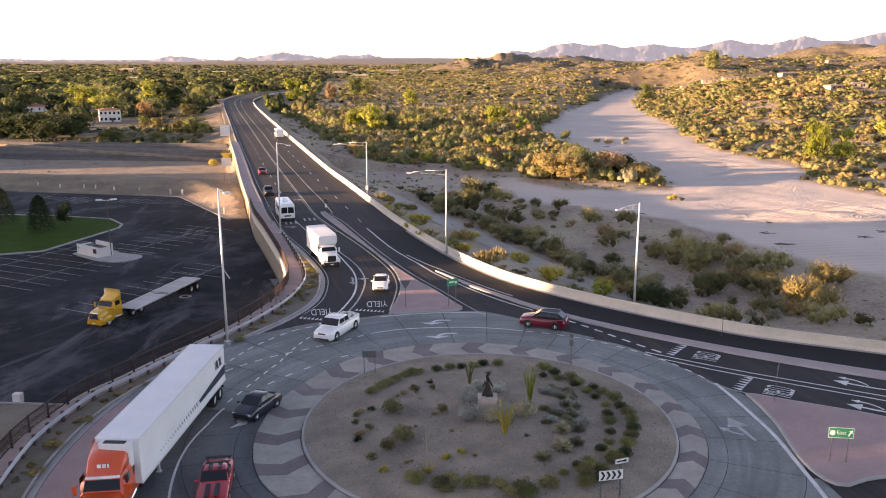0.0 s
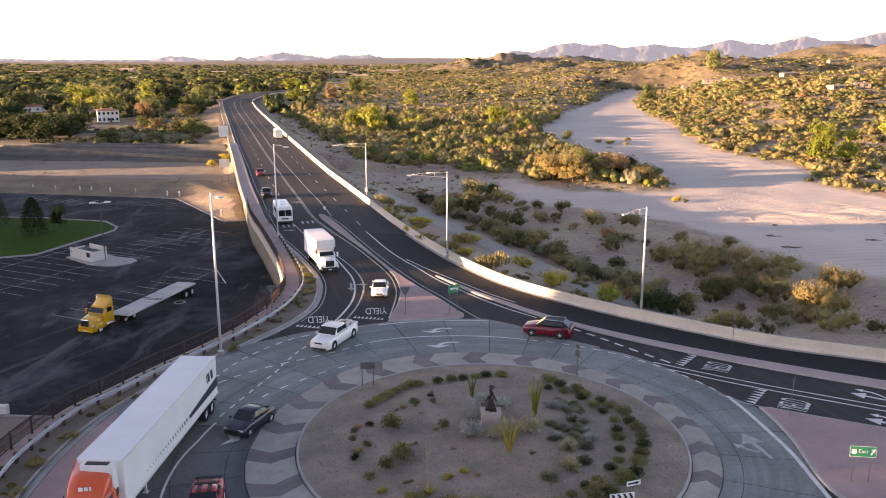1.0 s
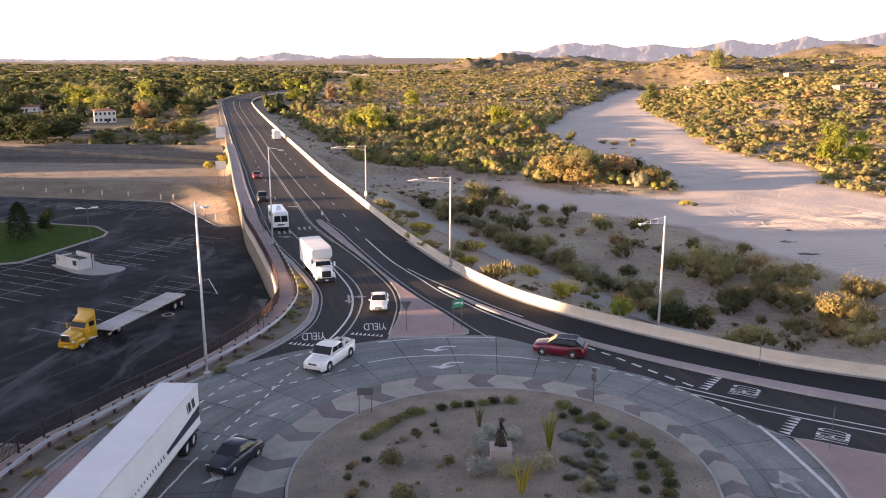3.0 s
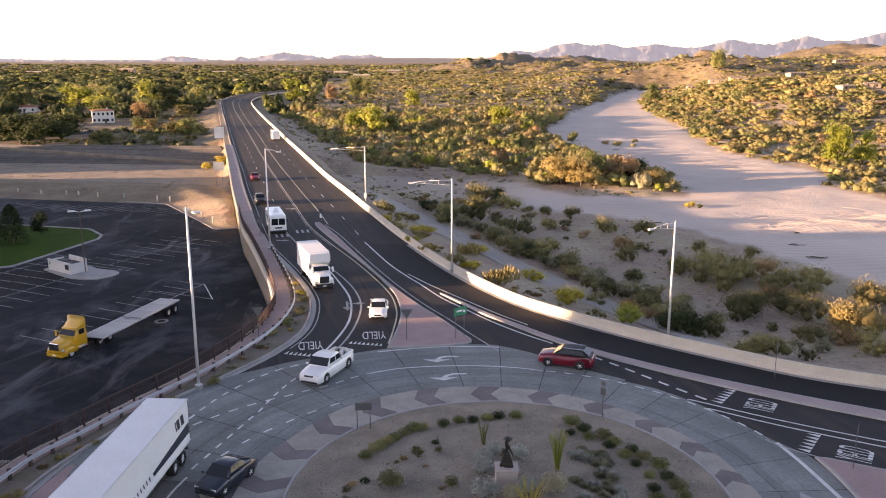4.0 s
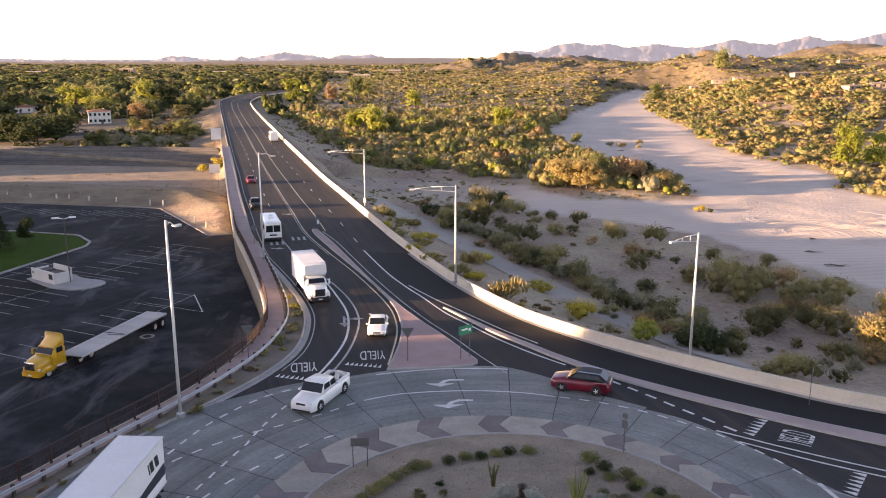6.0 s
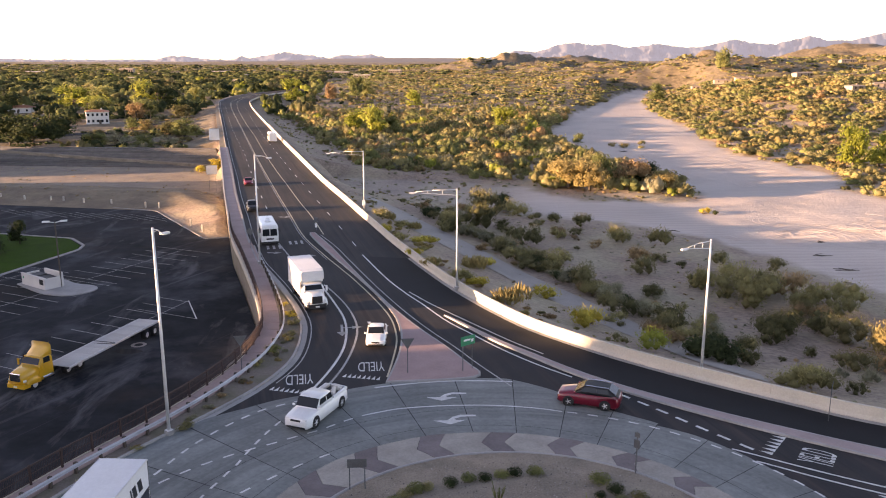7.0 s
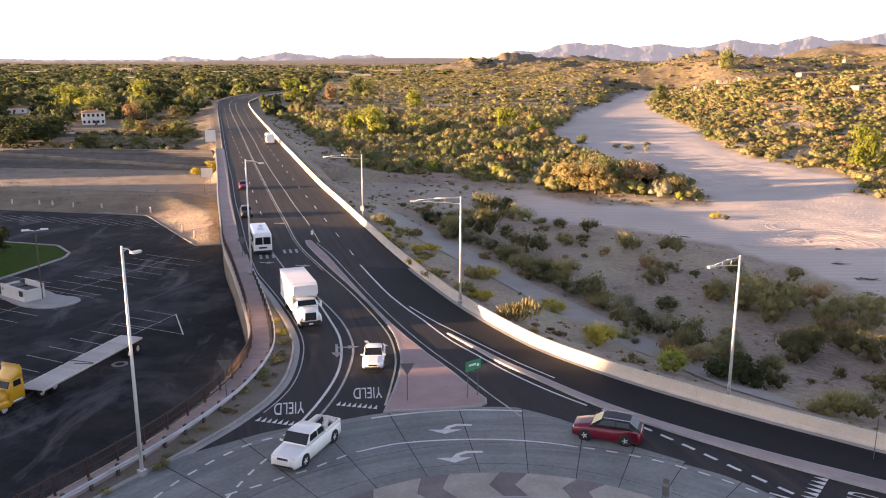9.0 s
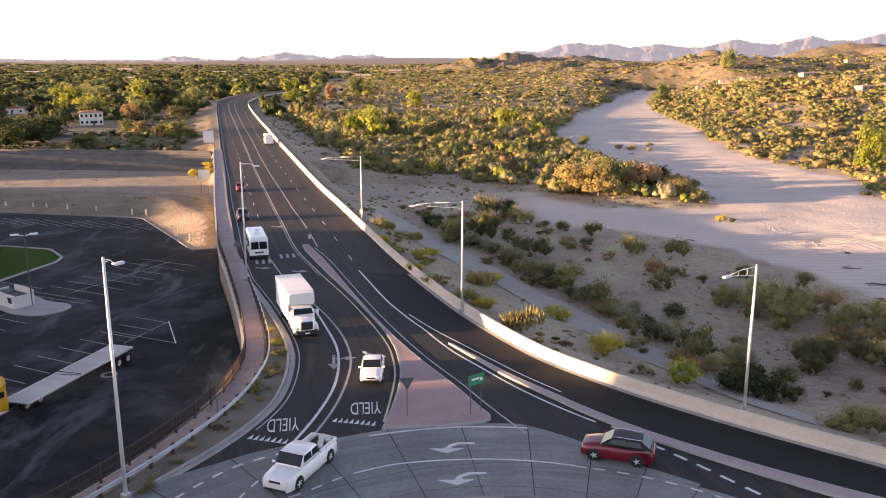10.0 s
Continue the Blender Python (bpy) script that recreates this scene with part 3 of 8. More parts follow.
def build_ground():
    xs, ys = axis(-120, 130, 1.6, -4600, 4600), axis(6, 300, 1.6, -1500, 4700, 1.04)
    gx, gy = np.meshgrid(xs, ys)
    z, sand = terrain(gx, gy)
    nx, ny = len(xs), len(ys)
    me = bpy.data.meshes.new("ground")
    idx = np.arange(nx * ny).reshape(ny, nx)
    quads = np.stack([idx[:-1, :-1], idx[:-1, 1:], idx[1:, 1:], idx[1:, :-1]], -1).reshape(-1, 4)
    me.from_pydata(np.c_[gx.ravel(), gy.ravel(), z.ravel()].tolist(), [], quads.tolist())
    at = me.attributes.new("sand", "FLOAT", "POINT")
    at.data.foreach_set("value", sand.ravel().astype(np.float32))
    bt = me.attributes.new("brush", "FLOAT", "POINT")
    bt.data.foreach_set("value", np.maximum(smooth01((np.hypot(gx, gy) - 380) / 260), (gx < np.interp(gy, *LEFT_X) - 2) * (gx < -30) * (0.75 * smooth01((gy - 172) / 12) + 0.2 * smooth01((gy - 275) / 20))).ravel().astype(np.float32))
    me.materials.append(GROUND)
    me.polygons.foreach_set("use_smooth", [True] * len(me.polygons))
    return tagged(new("ground", me), "brown desert soil with a pale dry sandy wash", "ground", "", "structure")


build_ground()


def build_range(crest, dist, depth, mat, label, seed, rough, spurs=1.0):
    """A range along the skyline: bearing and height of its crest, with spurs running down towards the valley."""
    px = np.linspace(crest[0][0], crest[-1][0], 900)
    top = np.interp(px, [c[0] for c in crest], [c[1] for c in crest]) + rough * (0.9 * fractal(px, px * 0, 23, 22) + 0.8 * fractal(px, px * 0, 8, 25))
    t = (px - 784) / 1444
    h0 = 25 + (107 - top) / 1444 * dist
    rows = []
    steps = 9
    for k in range(steps):
        q = k / (steps - 1)
        spur = 1 - np.abs(fractal(px, px * 0 + 6 * k, 110, seed, 3))
        f = 1.0 if k == 0 else (1 - q) ** 1.15 * (0.86 + 0.14 * (1 - spurs) + 0.18 * spurs * spur)
        wob = px * 0 if k == 0 else spurs * depth * 0.16 * fractal(px, px * 0 + 9 * k, 45, seed + 1)
        y = dist - depth * q + wob
        rows.append(np.c_[t * y, y, -8 + (h0 + 8) * f - (6 if k == steps - 1 else 0)])
    n = len(px)
    faces = [(k * n + i, (k + 1) * n + i, (k + 1) * n + i + 1, k * n + i + 1) for k in range(steps - 1) for i in range(n - 1)]
    me = bpy.data.meshes.new("backdrop")
    me.from_pydata(np.vstack(rows).tolist(), [], faces)
    me.materials.append(mat)
    me.polygons.foreach_set("use_smooth", [True] * len(me.polygons))
    tagged(new("backdrop", me), label, "mountains", "", "structure")


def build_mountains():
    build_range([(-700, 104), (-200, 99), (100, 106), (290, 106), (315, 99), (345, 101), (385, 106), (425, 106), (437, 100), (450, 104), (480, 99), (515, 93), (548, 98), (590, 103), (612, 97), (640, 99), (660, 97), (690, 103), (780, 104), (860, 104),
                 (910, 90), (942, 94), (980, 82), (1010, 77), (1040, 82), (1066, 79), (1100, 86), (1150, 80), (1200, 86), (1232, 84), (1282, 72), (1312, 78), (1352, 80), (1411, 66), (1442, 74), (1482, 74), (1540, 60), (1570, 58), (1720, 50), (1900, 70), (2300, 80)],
                4500, 1000, HAZED_ROCK, "pale hazy mauve mountains on the skyline", 23, 1.0)
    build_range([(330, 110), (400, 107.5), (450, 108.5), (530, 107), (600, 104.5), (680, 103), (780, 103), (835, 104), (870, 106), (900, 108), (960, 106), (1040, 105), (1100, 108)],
                3350, 700, HAZED_MESA, "low hazy brown mesa before the mountains", 27, 0.0, 0.0)


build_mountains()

# ---- roads ----
KERB_LEFT = spline([(-22.5, 38.0), (-24.5, 46.0), (-25.0, 53.0), (-24.4, 59.0), (-22.4, 65.2), (-20.2, 70.1), (-17.1, 75.4), (-14.6, 80.7), (-13.2, 86.5), (-13.6, 94.0), (-15.2, 100.3), (-18.5, 109.0), (-21.5, 116.0), (-24.2, 122.5),
                    (-28.7, 136.7), (-33.3, 152.6), (-39.6, 174.0), (-47.2, 201.6), (-55.6, 231.0), (-71.8, 289.0), (-91.2, 359.0), (-125.0, 481.0), (-143.5, 558.0), (-149.5, 650.0), (-128.0, 758.0)], 1.0)


def by_y(line):
    o = np.argsort(line[:, 1])
    return lambda y: np.interp(y, line[o, 1], line[o, 0])


kerb_x, wall_x, barrier_x0 = by_y(KERB_LEFT), by_y(WALL_LINE), by_y(BARRIER_LINE)


def barrier_x(y):
    return np.where(y < 50, 82.0 + (50 - y) * 2, barrier_x0(y))


ROWS_Y = np.r_[np.arange(-40, 300, 1.0), np.arange(300, 745, 4.0)]
bm = bmesh.new()
lo = np.c_[wall_x(ROWS_Y) - 0.0 - np.clip(44 - ROWS_Y, 0, 99) * 0.2, ROWS_Y]
hi = np.c_[barrier_x(ROWS_Y) + 0.6, ROWS_Y]
strip(bm, hi, lo, -0.06)
strip(bm, lo, lo, -0.06, -4.8)
structure("verge", bm, VERGE, "bare brown gravel verge beside the road", "verge")
bm = bmesh.new()
strip(bm, np.c_[barrier_x(ROWS_Y), ROWS_Y], np.c_[kerb_x(ROWS_Y), ROWS_Y], 0.0)
structure("road", bm, ASPHALT, "dark asphalt highway with worn wheel tracks and painted brown sheen", "road")

bm = bmesh.new()
ny = np.arange(66.0, 125.0, 1.0)
ba = BARRIER_LINE[(BARRIER_LINE[:, 1] > 50) & (BARRIER_LINE[:, 1] < 124)]
mb = spline([(81.0, 41.5), (60.0, 52.6), (37.2, 64.9), (30.0, 69.0), (25.5, 71.8), (20.8, 75.0), (17.0, 77.9), (13.4, 81.0), (10.2, 84.5), (7.6, 87.9), (4.8, 91.5), (2.7, 94.9), (0.0, 99.2), (-2.6, 103.6), (-4.4, 107.6), (-7.0, 114.0), (-10.6, 124.5)], 1.0)
k = 120
strip(bm, samples(ba, k) + normals(samples(ba, k)) * 0.55, samples(mb, k), 0.005)
structure("bypass_lane", bm, NEW_ASPHALT, "fresh black asphalt of the bypass lane", "road")
bm = bmesh.new()
strip(bm, offset(ba, 0.02), offset(ba, 0.5), 0.006)
structure("gutter", bm, KERB, "pale concrete gutter at the barrier's foot", "gutter")

# kerb and gutter on the left, from the roundabout up to the bridge
bm = bmesh.new()
line = KERB_LEFT[KERB_LEFT[:, 1] < 131]
sweep(bm, line, [(0.0, -0.1), (0.0, 0.15), (0.18, 0.15), (0.2, -0.1)])
strip(bm, offset(line, -0.02), offset(line, -0.5), 0.006)
structure("kerb", bm, KERB, "pale concrete kerb and gutter", "kerb")
# rail kerb from there on
bm = bmesh.new()
line = KERB_LEFT[(KERB_LEFT[:, 1] >= 131) & (KERB_LEFT[:, 1] < 700)]
sweep(bm, line, [(0.0, -0.1), (0.0, 0.18), (0.25, 0.18), (0.25, -0.1)])
structure("kerb", bm, KERB, "low concrete kerb beside the bridge lane", "kerb")

# concrete ring
RING = [(-60, 33.0), (-45, 28.5), (-36, 25.8), (-30, 23.9), (-21.5, 21.9), (-14.5, 21.0), (-1, 20.75), (8, 20.9), (14.6, 21.0), (22, 20.3), (34, 20.3), (43, 20.8), (52, 21.2), (63, 21.8), (68, 22.2), (72, 23.0), (77, 24.1), (81, 25.2), (85, 26.2), (88, 26.9), (109, 27.3), (115, 27.3), (121, 27.8), (127, 28.2),
        (132, 28.3), (138, 28.7), (142, 28.5), (150, 28.3), (172, 28.3), (235, 28.2)]


def ring_r(a):
    return np.interp(a, [p[0] for p in RING], [p[1] for p in RING])


def squash(a, r_side, r_top):
    """The ring is a little deeper than wide."""
    t = np.radians(a)
    return r_side * r_top / np.sqrt((r_top * np.cos(t)) ** 2 + (r_side * np.sin(t)) ** 2)


def apron_r(a):
    a = (np.asarray(a, float) + 180) % 360 - 180
    return np.interp(a, [-180, -150, -90, -30, 10, 40, 61, 83, 107, 130, 150, 180], [16.3, 16.9, 16.2, 15.3, 15.1, 15.5, 16.1, 16.8, 17.3, 17.1, 16.3, 16.3])


def island_r(a):
    return squash(a, 13.1, 13.75)


ring = thing("roundabout_ring", "grey concrete roundabout carriageway with sealed joints", "road", kind="structure")
joints = [-60, -47, -34, -22, -9, 3, 15, 27, 38, 49, 59, 68, 77, 87, 97, 108, 119, 130, 141, 152, 163, 174, 186, 198, 210, 222, 235]
for a0, a1 in zip(joints, joints[1:]):
    bm = bmesh.new()
    aa = np.linspace(a0 + 0.08, a1 - 0.08, 12)
    mid = 21.2
    gut = apron_r(aa) + 1.25
    lines = [(apron_r(aa) + 0.05, gut - 0.02), (gut + 0.02, np.minimum(ring_r(aa), mid) - 0.02)]
    if a1 > 64 or a1 < -20:
        lines.append((np.minimum(ring_r(aa), mid) + 0.02, ring_r(aa)))
    for r0, r1 in lines:
        t = np.radians(aa)
        inner, outer = C + np.c_[r0 * np.cos(t), r0 * np.sin(t)], C + np.c_[r1 * np.cos(t), r1 * np.sin(t)]
        slab(bm, np.vstack([outer, inner[::-1]]), 0.001, 0.012)
    part("concrete_slab", bm, CONCRETE if a0 < 170 else OLD_CONCRETE, ring)
bm = bmesh.new()
aa = np.linspace(-60, 235, 150)
t = np.radians(aa)
for r0, r1 in ((apron_r(aa) - 0.1, ring_r(aa) - 0.05),):
    strip(bm, C + np.c_[r1 * np.cos(t), r1 * np.sin(t)], C + np.c_[r0 * np.cos(t), r0 * np.sin(t)], 0.006)
part("joint_sealant", bm, SEAL, ring, "black joint sealant")

# truck apron: tan bays with slanted plum bays between
apron = thing("truck_apron", "tan concrete truck apron with slanted plum bays", "apron", kind="structure")
BAYS = 22
for i in range(BAYS):
    for k in range(2):
        w = 360 / BAYS
        a0 = i * w + (0 if k == 0 else w * 0.65) - 5.2
        a1 = a0 + (w * 0.65 if k == 0 else w * 0.35)
        bm = bmesh.new()
        rr = np.linspace(0, 1, 7)
        bend = np.where(rr < 0.5, rr, 1 - rr) * 6.0
        e0, e1 = a0 + bend + 0.06, a1 + bend - 0.06
        r0, r1 = island_r(a0) + 0.25, apron_r(a0)
        def pt(a, q):
            ra = island_r(a) + 0.25
            r = ra + (apron_r(a) - ra) * q
            return (C[0] + r * math.cos(radians(a)), C[1] + r * math.sin(radians(a)))
        outline = [pt(a, q) for a, q in zip(e0, rr)]
        outline += [pt(a, 1) for a in np.linspace(e0[-1], e1[-1], 5)[1:-1]]
        outline += [pt(a, q) for a, q in zip(e1[::-1], rr[::-1])]
        outline += [pt(a, 0) for a in np.linspace(e1[0], e0[0], 5)[1:-1]]
        slab(bm, outline[::-1], 0.0, 0.07)
        part("apron_bay", bm, APRON_TAN if k == 0 else APRON_PLUM, apron)
bm = bmesh.new()
aa = np.arange(0, 360, 2.0)
t = np.radians(aa)
sweep(bm, C + (apron_r(aa) + 0.0)[:, None] * np.c_[np.cos(t), np.sin(t)], [(0.03, 0.0), (0.03, 0.072), (0.05, 0.074), (0.06, 0.0)], closed=True)
part("apron_kerb", bm, CONCRETE, apron)

# pink paved apron along the western kerb
bm = bmesh.new()
ol = KERB_LEFT[(KERB_LEFT[:, 1] > 38.5) & (KERB_LEFT[:, 1] < 60)]
strip(bm, offset(ol, -0.55), offset(ol, -0.55 - np.interp(ol[:, 1], [38, 50, 60], [4.4, 3.6, 0.2])[:, None]), 0.016)
structure("outer_apron", bm, PINK_PAVING, "pink paved apron beside the western kerb", "apron")

# central island
bm = bmesh.new()
sweep(bm, C + island_r(aa)[:, None] * np.c_[np.cos(t), np.sin(t)], [(-0.2, 0.0), (-0.18, 0.2), (0.0, 0.21), (0.02, 0.0)], closed=True)
structure("island_kerb", bm, KERB, "pale concrete kerb round the planted island", "kerb", True)


def island_z(x, y):
    r = np.hypot(np.asarray(x) - C[0], np.asarray(y) - C[1]) / 13.4
    return 0.16 + 0.5 * np.clip(1 - r * r, 0, 1) + 0.03 * fractal(np.asarray(x), np.asarray(y), 3.0, 12)


bm = bmesh.new()
rings = []
for q in np.linspace(0, 1, 26):
    p = C + (q * (island_r(aa) - 0.02))[:, None] * np.c_[np.cos(t), np.sin(t)]
    rings.append([bm.verts.new((x, y, float(island_z(x, y)))) for x, y in p])
for a, b in zip(rings, rings[1:]):
    for i in range(len(aa)):
        j = (i + 1) % len(aa)
        bm.faces.new((a[i], b[i], b[j], a[j]))
bmesh.ops.remove_doubles(bm, verts=rings[0], dist=0.001)
structure("island_ground", bm, GRAVEL, "decomposed tan granite on the roundabout island", "ground", True)


def raised_island(name, outline, label, mat=PINK_PAVING, z=0.15):
    ob = thing(name, label, "traffic island", kind="structure")
    o = np.array(outline, float)
    closed = np.vstack([o, o[:1]])
    edge = evenly(closed, 0.8)[:-1]
    area = np.sum(edge[:, 0] * np.roll(edge[:, 1], -1) - edge[:, 1] * np.roll(edge[:, 0], -1))
    if area < 0:
        edge = edge[::-1]
    bm = bmesh.new()
    n = len(edge)
    d = np.roll(edge, -1, 0) - np.roll(edge, 1, 0)
    d /= np.linalg.norm(d, axis=1)[:, None]
    nn = np.c_[-d[:, 1], d[:, 0]]
    rings = [[bm.verts.new((*(edge[i] + nn[i] * o2), h)) for o2, h in ((0, 0.0), (0.02, z - 0.02), (0.05, z), (0.2, z + 0.003), (0.2, 0.0))] for i in range(n)]
    for i in range(n):
        for k in range(4):
            bm.faces.new((rings[i][k], rings[(i + 1) % n][k], rings[(i + 1) % n][k + 1], rings[i][k + 1]))
    part("kerb", bm, KERB, ob)
    bm = bmesh.new()
    slab(bm, edge + nn * 0.18, 0.0, z)
    part("paving", bm, mat, ob)
    return ob


SPLIT_L = spline([(-4.8, 81.2), (-4.2, 86.9), (-4.1, 91.5), (-4.5, 95.4), (-5.4, 99.8), (-7.6, 106.4), (-10.8, 114.7), (-14.8, 124.5), (-18.9, 135.0), (-20.2, 139.2)], 0.8)
SPLIT_R = spline([(-19.3, 139.4), (-15.7, 130.2), (-12.5, 121.1), (-8.4, 109.5), (-5.0, 100.6), (-2.2, 94.3), (0.2, 89.5), (2.2, 85.0), (3.0, 83.3), (2.7, 82.5), (2.0, 82.1), (-0.7, 81.6)], 0.8)
raised_island("splitter_island", np.vstack([SPLIT_L, SPLIT_R]), "pink paved triangular splitter island with a pale kerb")
raised_island("splitter_island", spline([(24.5, 60.4), (24.7, 58.0), (24.7, 55.0), (24.45, 52.4), (24.2, 50.1), (24.2, 48.5), (24.4, 47.3), (24.8, 46.4), (25.6, 46.0), (28.7, 47.1), (38, 47.0), (52, 43.5), (44, 48.6), (33.3, 56.0), (30.8, 57.4), (27.6, 59.0), (25.2, 60.3)], 0.8), "pink paved splitter island beside the eastern entry")
MED = spline([(0.0, 98.9), (2.7, 94.5), (4.8, 91.1), (7.6, 87.4), (10.2, 84.0), (13.4, 80.5), (17.0, 77.3), (20.8, 74.3), (25.5, 71.0), (30.0, 68.2), (37.2, 64.2), (60.0, 52.3)], 0.8)
half = np.interp(np.arange(len(MED)) * 0.8, [0, 8, 20, 32, 42, 60], [0.12, 0.3, 0.45, 0.62, 0.82, 1.0])[:, None]
raised_island("median_strip", np.vstack([MED - normals(MED) * half, (MED + normals(MED) * half)[::-1]]), "long narrow pink paved median strip", MEDIAN_PINK)

# sidewalk of flags beside the wall
walk_line = WALL_LINE[(WALL_LINE[:, 1] > 30) & (WALL_LINE[:, 1] < 262)]
# barrier on the right
barrier = thing("concrete_barrier", "cream concrete barrier wall along the highway", "barrier", kind="structure")
bl = BARRIER_LINE[BARRIER_LINE[:, 1] < 690]
near = bl[bl[:, 1] < 340]
k = 0
while k < len(near) - 1:
    seg = near[k:k + 9]
    if len(seg) > 2:
        bm = bmesh.new()
        sg = seg.copy()
        sg[-1] = sg[-1] + (sg[-2] - sg[-1]) * 0.02
        sweep(bm, sg, [(0.0, -0.3), (0.0, 0.08), (-0.14, 0.3), (-0.2, 0.98), (-0.24, 1.0), (-0.4, 1.0), (-0.42, 0.98), (-0.45, -0.3)])
        part("barrier_panel", bm, WALL_CREAM, barrier)
    k += 8
bm = bmesh.new()
sweep(bm, bl[bl[:, 1] >= 339], [(0.0, -0.3), (-0.14, 0.3), (-0.2, 0.8), (-0.42, 0.8), (-0.45, -0.3)])
part("barrier_run", bm, WALL_CREAM, barrier)

# retaining wall below the sidewalk
wl = WALL_LINE[(WALL_LINE[:, 1] > 84) & (WALL_LINE[:, 1] < 262)]
retaining = thing("retaining_wall", "cream concrete retaining wall above the parking lot", "wall", kind="structure")
for k in range(0, len(wl) - 1, 6):
    seg = wl[k:k + 7]
    if len(seg) > 2:
        bm = bmesh.new()
        sweep(bm, seg, [(-1.1, -6.8), (0.0, 0.35), (0.22, 0.35), (-0.81, -6.8)])
        part("wall_panel", bm, WALL_CREAM, retaining)
bm = bmesh.new()
wl2 = WALL_LINE[(WALL_LINE[:, 1] > 30) & (WALL_LINE[:, 1] <= 85)]
sweep(bm, wl2, [(0.0, -4.8), (0.0, 0.2), (0.2, 0.2), (0.26, -4.8)])
structure("wall_low", bm, WALL_CREAM, "low concrete edge wall below the fence", "wall")

side = thing("sidewalk", "pink concrete sidewalk in square flags", "sidewalk", kind="structure")
for k in range(0, len(walk_line) - 2, 2):
    seg = walk_line[k:k + 3]
    wide = float(np.interp(seg[0][1], [72, 84, 100, 128], [1.1, 1.5, 1.78, 2.3]))
    a, b = offset(seg, -0.02), offset(seg, -wide)
    d = (seg[-1] - seg[0]) / np.linalg.norm(seg[-1] - seg[0]) * 0.015
    a[0] += d; b[0] += d; a[-1] -= d; b[-1] -= d
    bm = bmesh.new()
    slab(bm, np.vstack([b, a[::-1]]), -0.05, 0.14)
    part("flag", bm, WALK_PINK, side)

# parking lot
LOT = [(-17.2, 84), (-17.4, 95), (-20.9, 106.3), (-26.9, 124.2), (-31.1, 136.5), (-36.1, 154.5), (-40.1, 153.6), (-57.1, 179.5), (-69.1, 183.6), (-83, 187.4), (-96, 189.3), (-140, 197), (-190, 200), (-190, 20), (-30, 20), (-27.2, 50), (-26.6, 59), (-23.1, 67.8), (-20.8, 73.5), (-18.9, 79)]
bm = bmesh.new()
slab(bm, LOT, -4.2, -4.0)
structure("parking_lot", bm, LOT_ASPHALT, "dark weathered asphalt parking lot", "parking lot")
bm = bmesh.new()
kl = evenly(np.array([(-36.0, 154.8), (-40.1, 153.6), (-57.1, 179.5), (-69.1, 183.6), (-83, 187.4), (-96, 189.3), (-140, 197), (-190, 200)]), 1.0)
sweep(bm, kl, [(0.16, -4.2), (0.16, -3.85), (0.0, -3.85), (0.0, -4.2)])
structure("kerb", bm, KERB, "pale kerb round the parking lot", "kerb")

# ---- road markings: paint lies 4 mm and more above the pavement ----
PAINT_Z = 0.017


def line_mark(name, line, width, mat, label, z=PAINT_Z):
    bm = bmesh.new()
    strip(bm, offset(line, -width / 2), offset(line, width / 2), z)
    return structure(name, bm, mat, label, "road marking")


def dash_mark(name, line, on, off, width, mat, label, z=PAINT_Z):
    ob = thing(name, label, "road marking", kind="structure")
    l = evenly(line, 0.25)
    n_on, n_off = int(on / 0.25), int(off / 0.25)
    k = 0
    while k + n_on < len(l):
        bm = bmesh.new()
        seg = l[k:k + n_on + 1]
        strip(bm, offset(seg, -width / 2), offset(seg, width / 2), z)
        part("dash", bm, mat, ob)
        k += n_on + n_off
    return ob


def polar(pairs, step=0.5):
    a = np.linspace(pairs[0][0], pairs[-1][0], 80)
    o = sorted(pairs)
    r = np.interp(a, [p[0] for p in o], [p[1] for p in o])
    t = np.radians(a)
    return evenly(C + np.c_[r * np.cos(t), r * np.sin(t)], step)


YL = spline([(-4.75, 82.5), (-4.55, 86.0), (-4.45, 91.0), (-4.9, 95.3), (-5.8, 99.4), (-7.9, 105.6), (-11.2, 114.1), (-15.9, 125.1), (-20.7, 137.3), (-25.6, 153.8), (-33.6, 180.9), (-48.7, 233.2), (-75.9, 329.7), (-118.3, 481.0), (-135.5, 560.0), (-141.0, 650.0)], 0.7)
YR = spline([(-17.9, 138.3), (-22.0, 152.9), (-26.6, 167.7), (-32.1, 186.3), (-39.3, 210.4), (-50.5, 249.5), (-64.1, 298.6), (-81.6, 359.5), (-115.0, 481.0), (-132.0, 560.0), (-137.5, 650.0)], 0.7)
line_mark("edge_line", YL, 0.16, YELLOW_LINE, "faded yellow edge line beside the median")
line_mark("edge_line", YR, 0.16, YELLOW_LINE, "faded yellow edge line beside the median")
line_mark("edge_line", offset(YL, 0.32)[60:], 0.1, WORN_LINE, "worn pale edge line beside the median")
line_mark("edge_line", spline([(-18.3, 138.0), (-15.1, 130.4), (-11.9, 121.3), (-7.8, 109.8), (-4.4, 101.0), (-1.6, 94.6), (0.9, 89.6), (2.9, 85.2), (5.2, 80.6)], 0.7), 0.15, WORN_LINE, "worn white edge line beside the splitter island")
WL = spline([(-11.0, 77.6), (-9.8, 83.0), (-9.15, 88.3), (-9.3, 93.1), (-10.1, 98.0), (-11.8, 103.5), (-13.7, 108.9), (-15.5, 113.2)], 0.5)
WR = spline([(-9.7, 78.8), (-8.6, 84.8), (-8.25, 90.6), (-8.6, 95.8), (-10.1, 101.6), (-12.3, 107.2), (-14.3, 111.4)], 0.5)
line_mark("lane_line", WL, 0.22, WHITE_LINE, "solid white lane line curving into the roundabout")
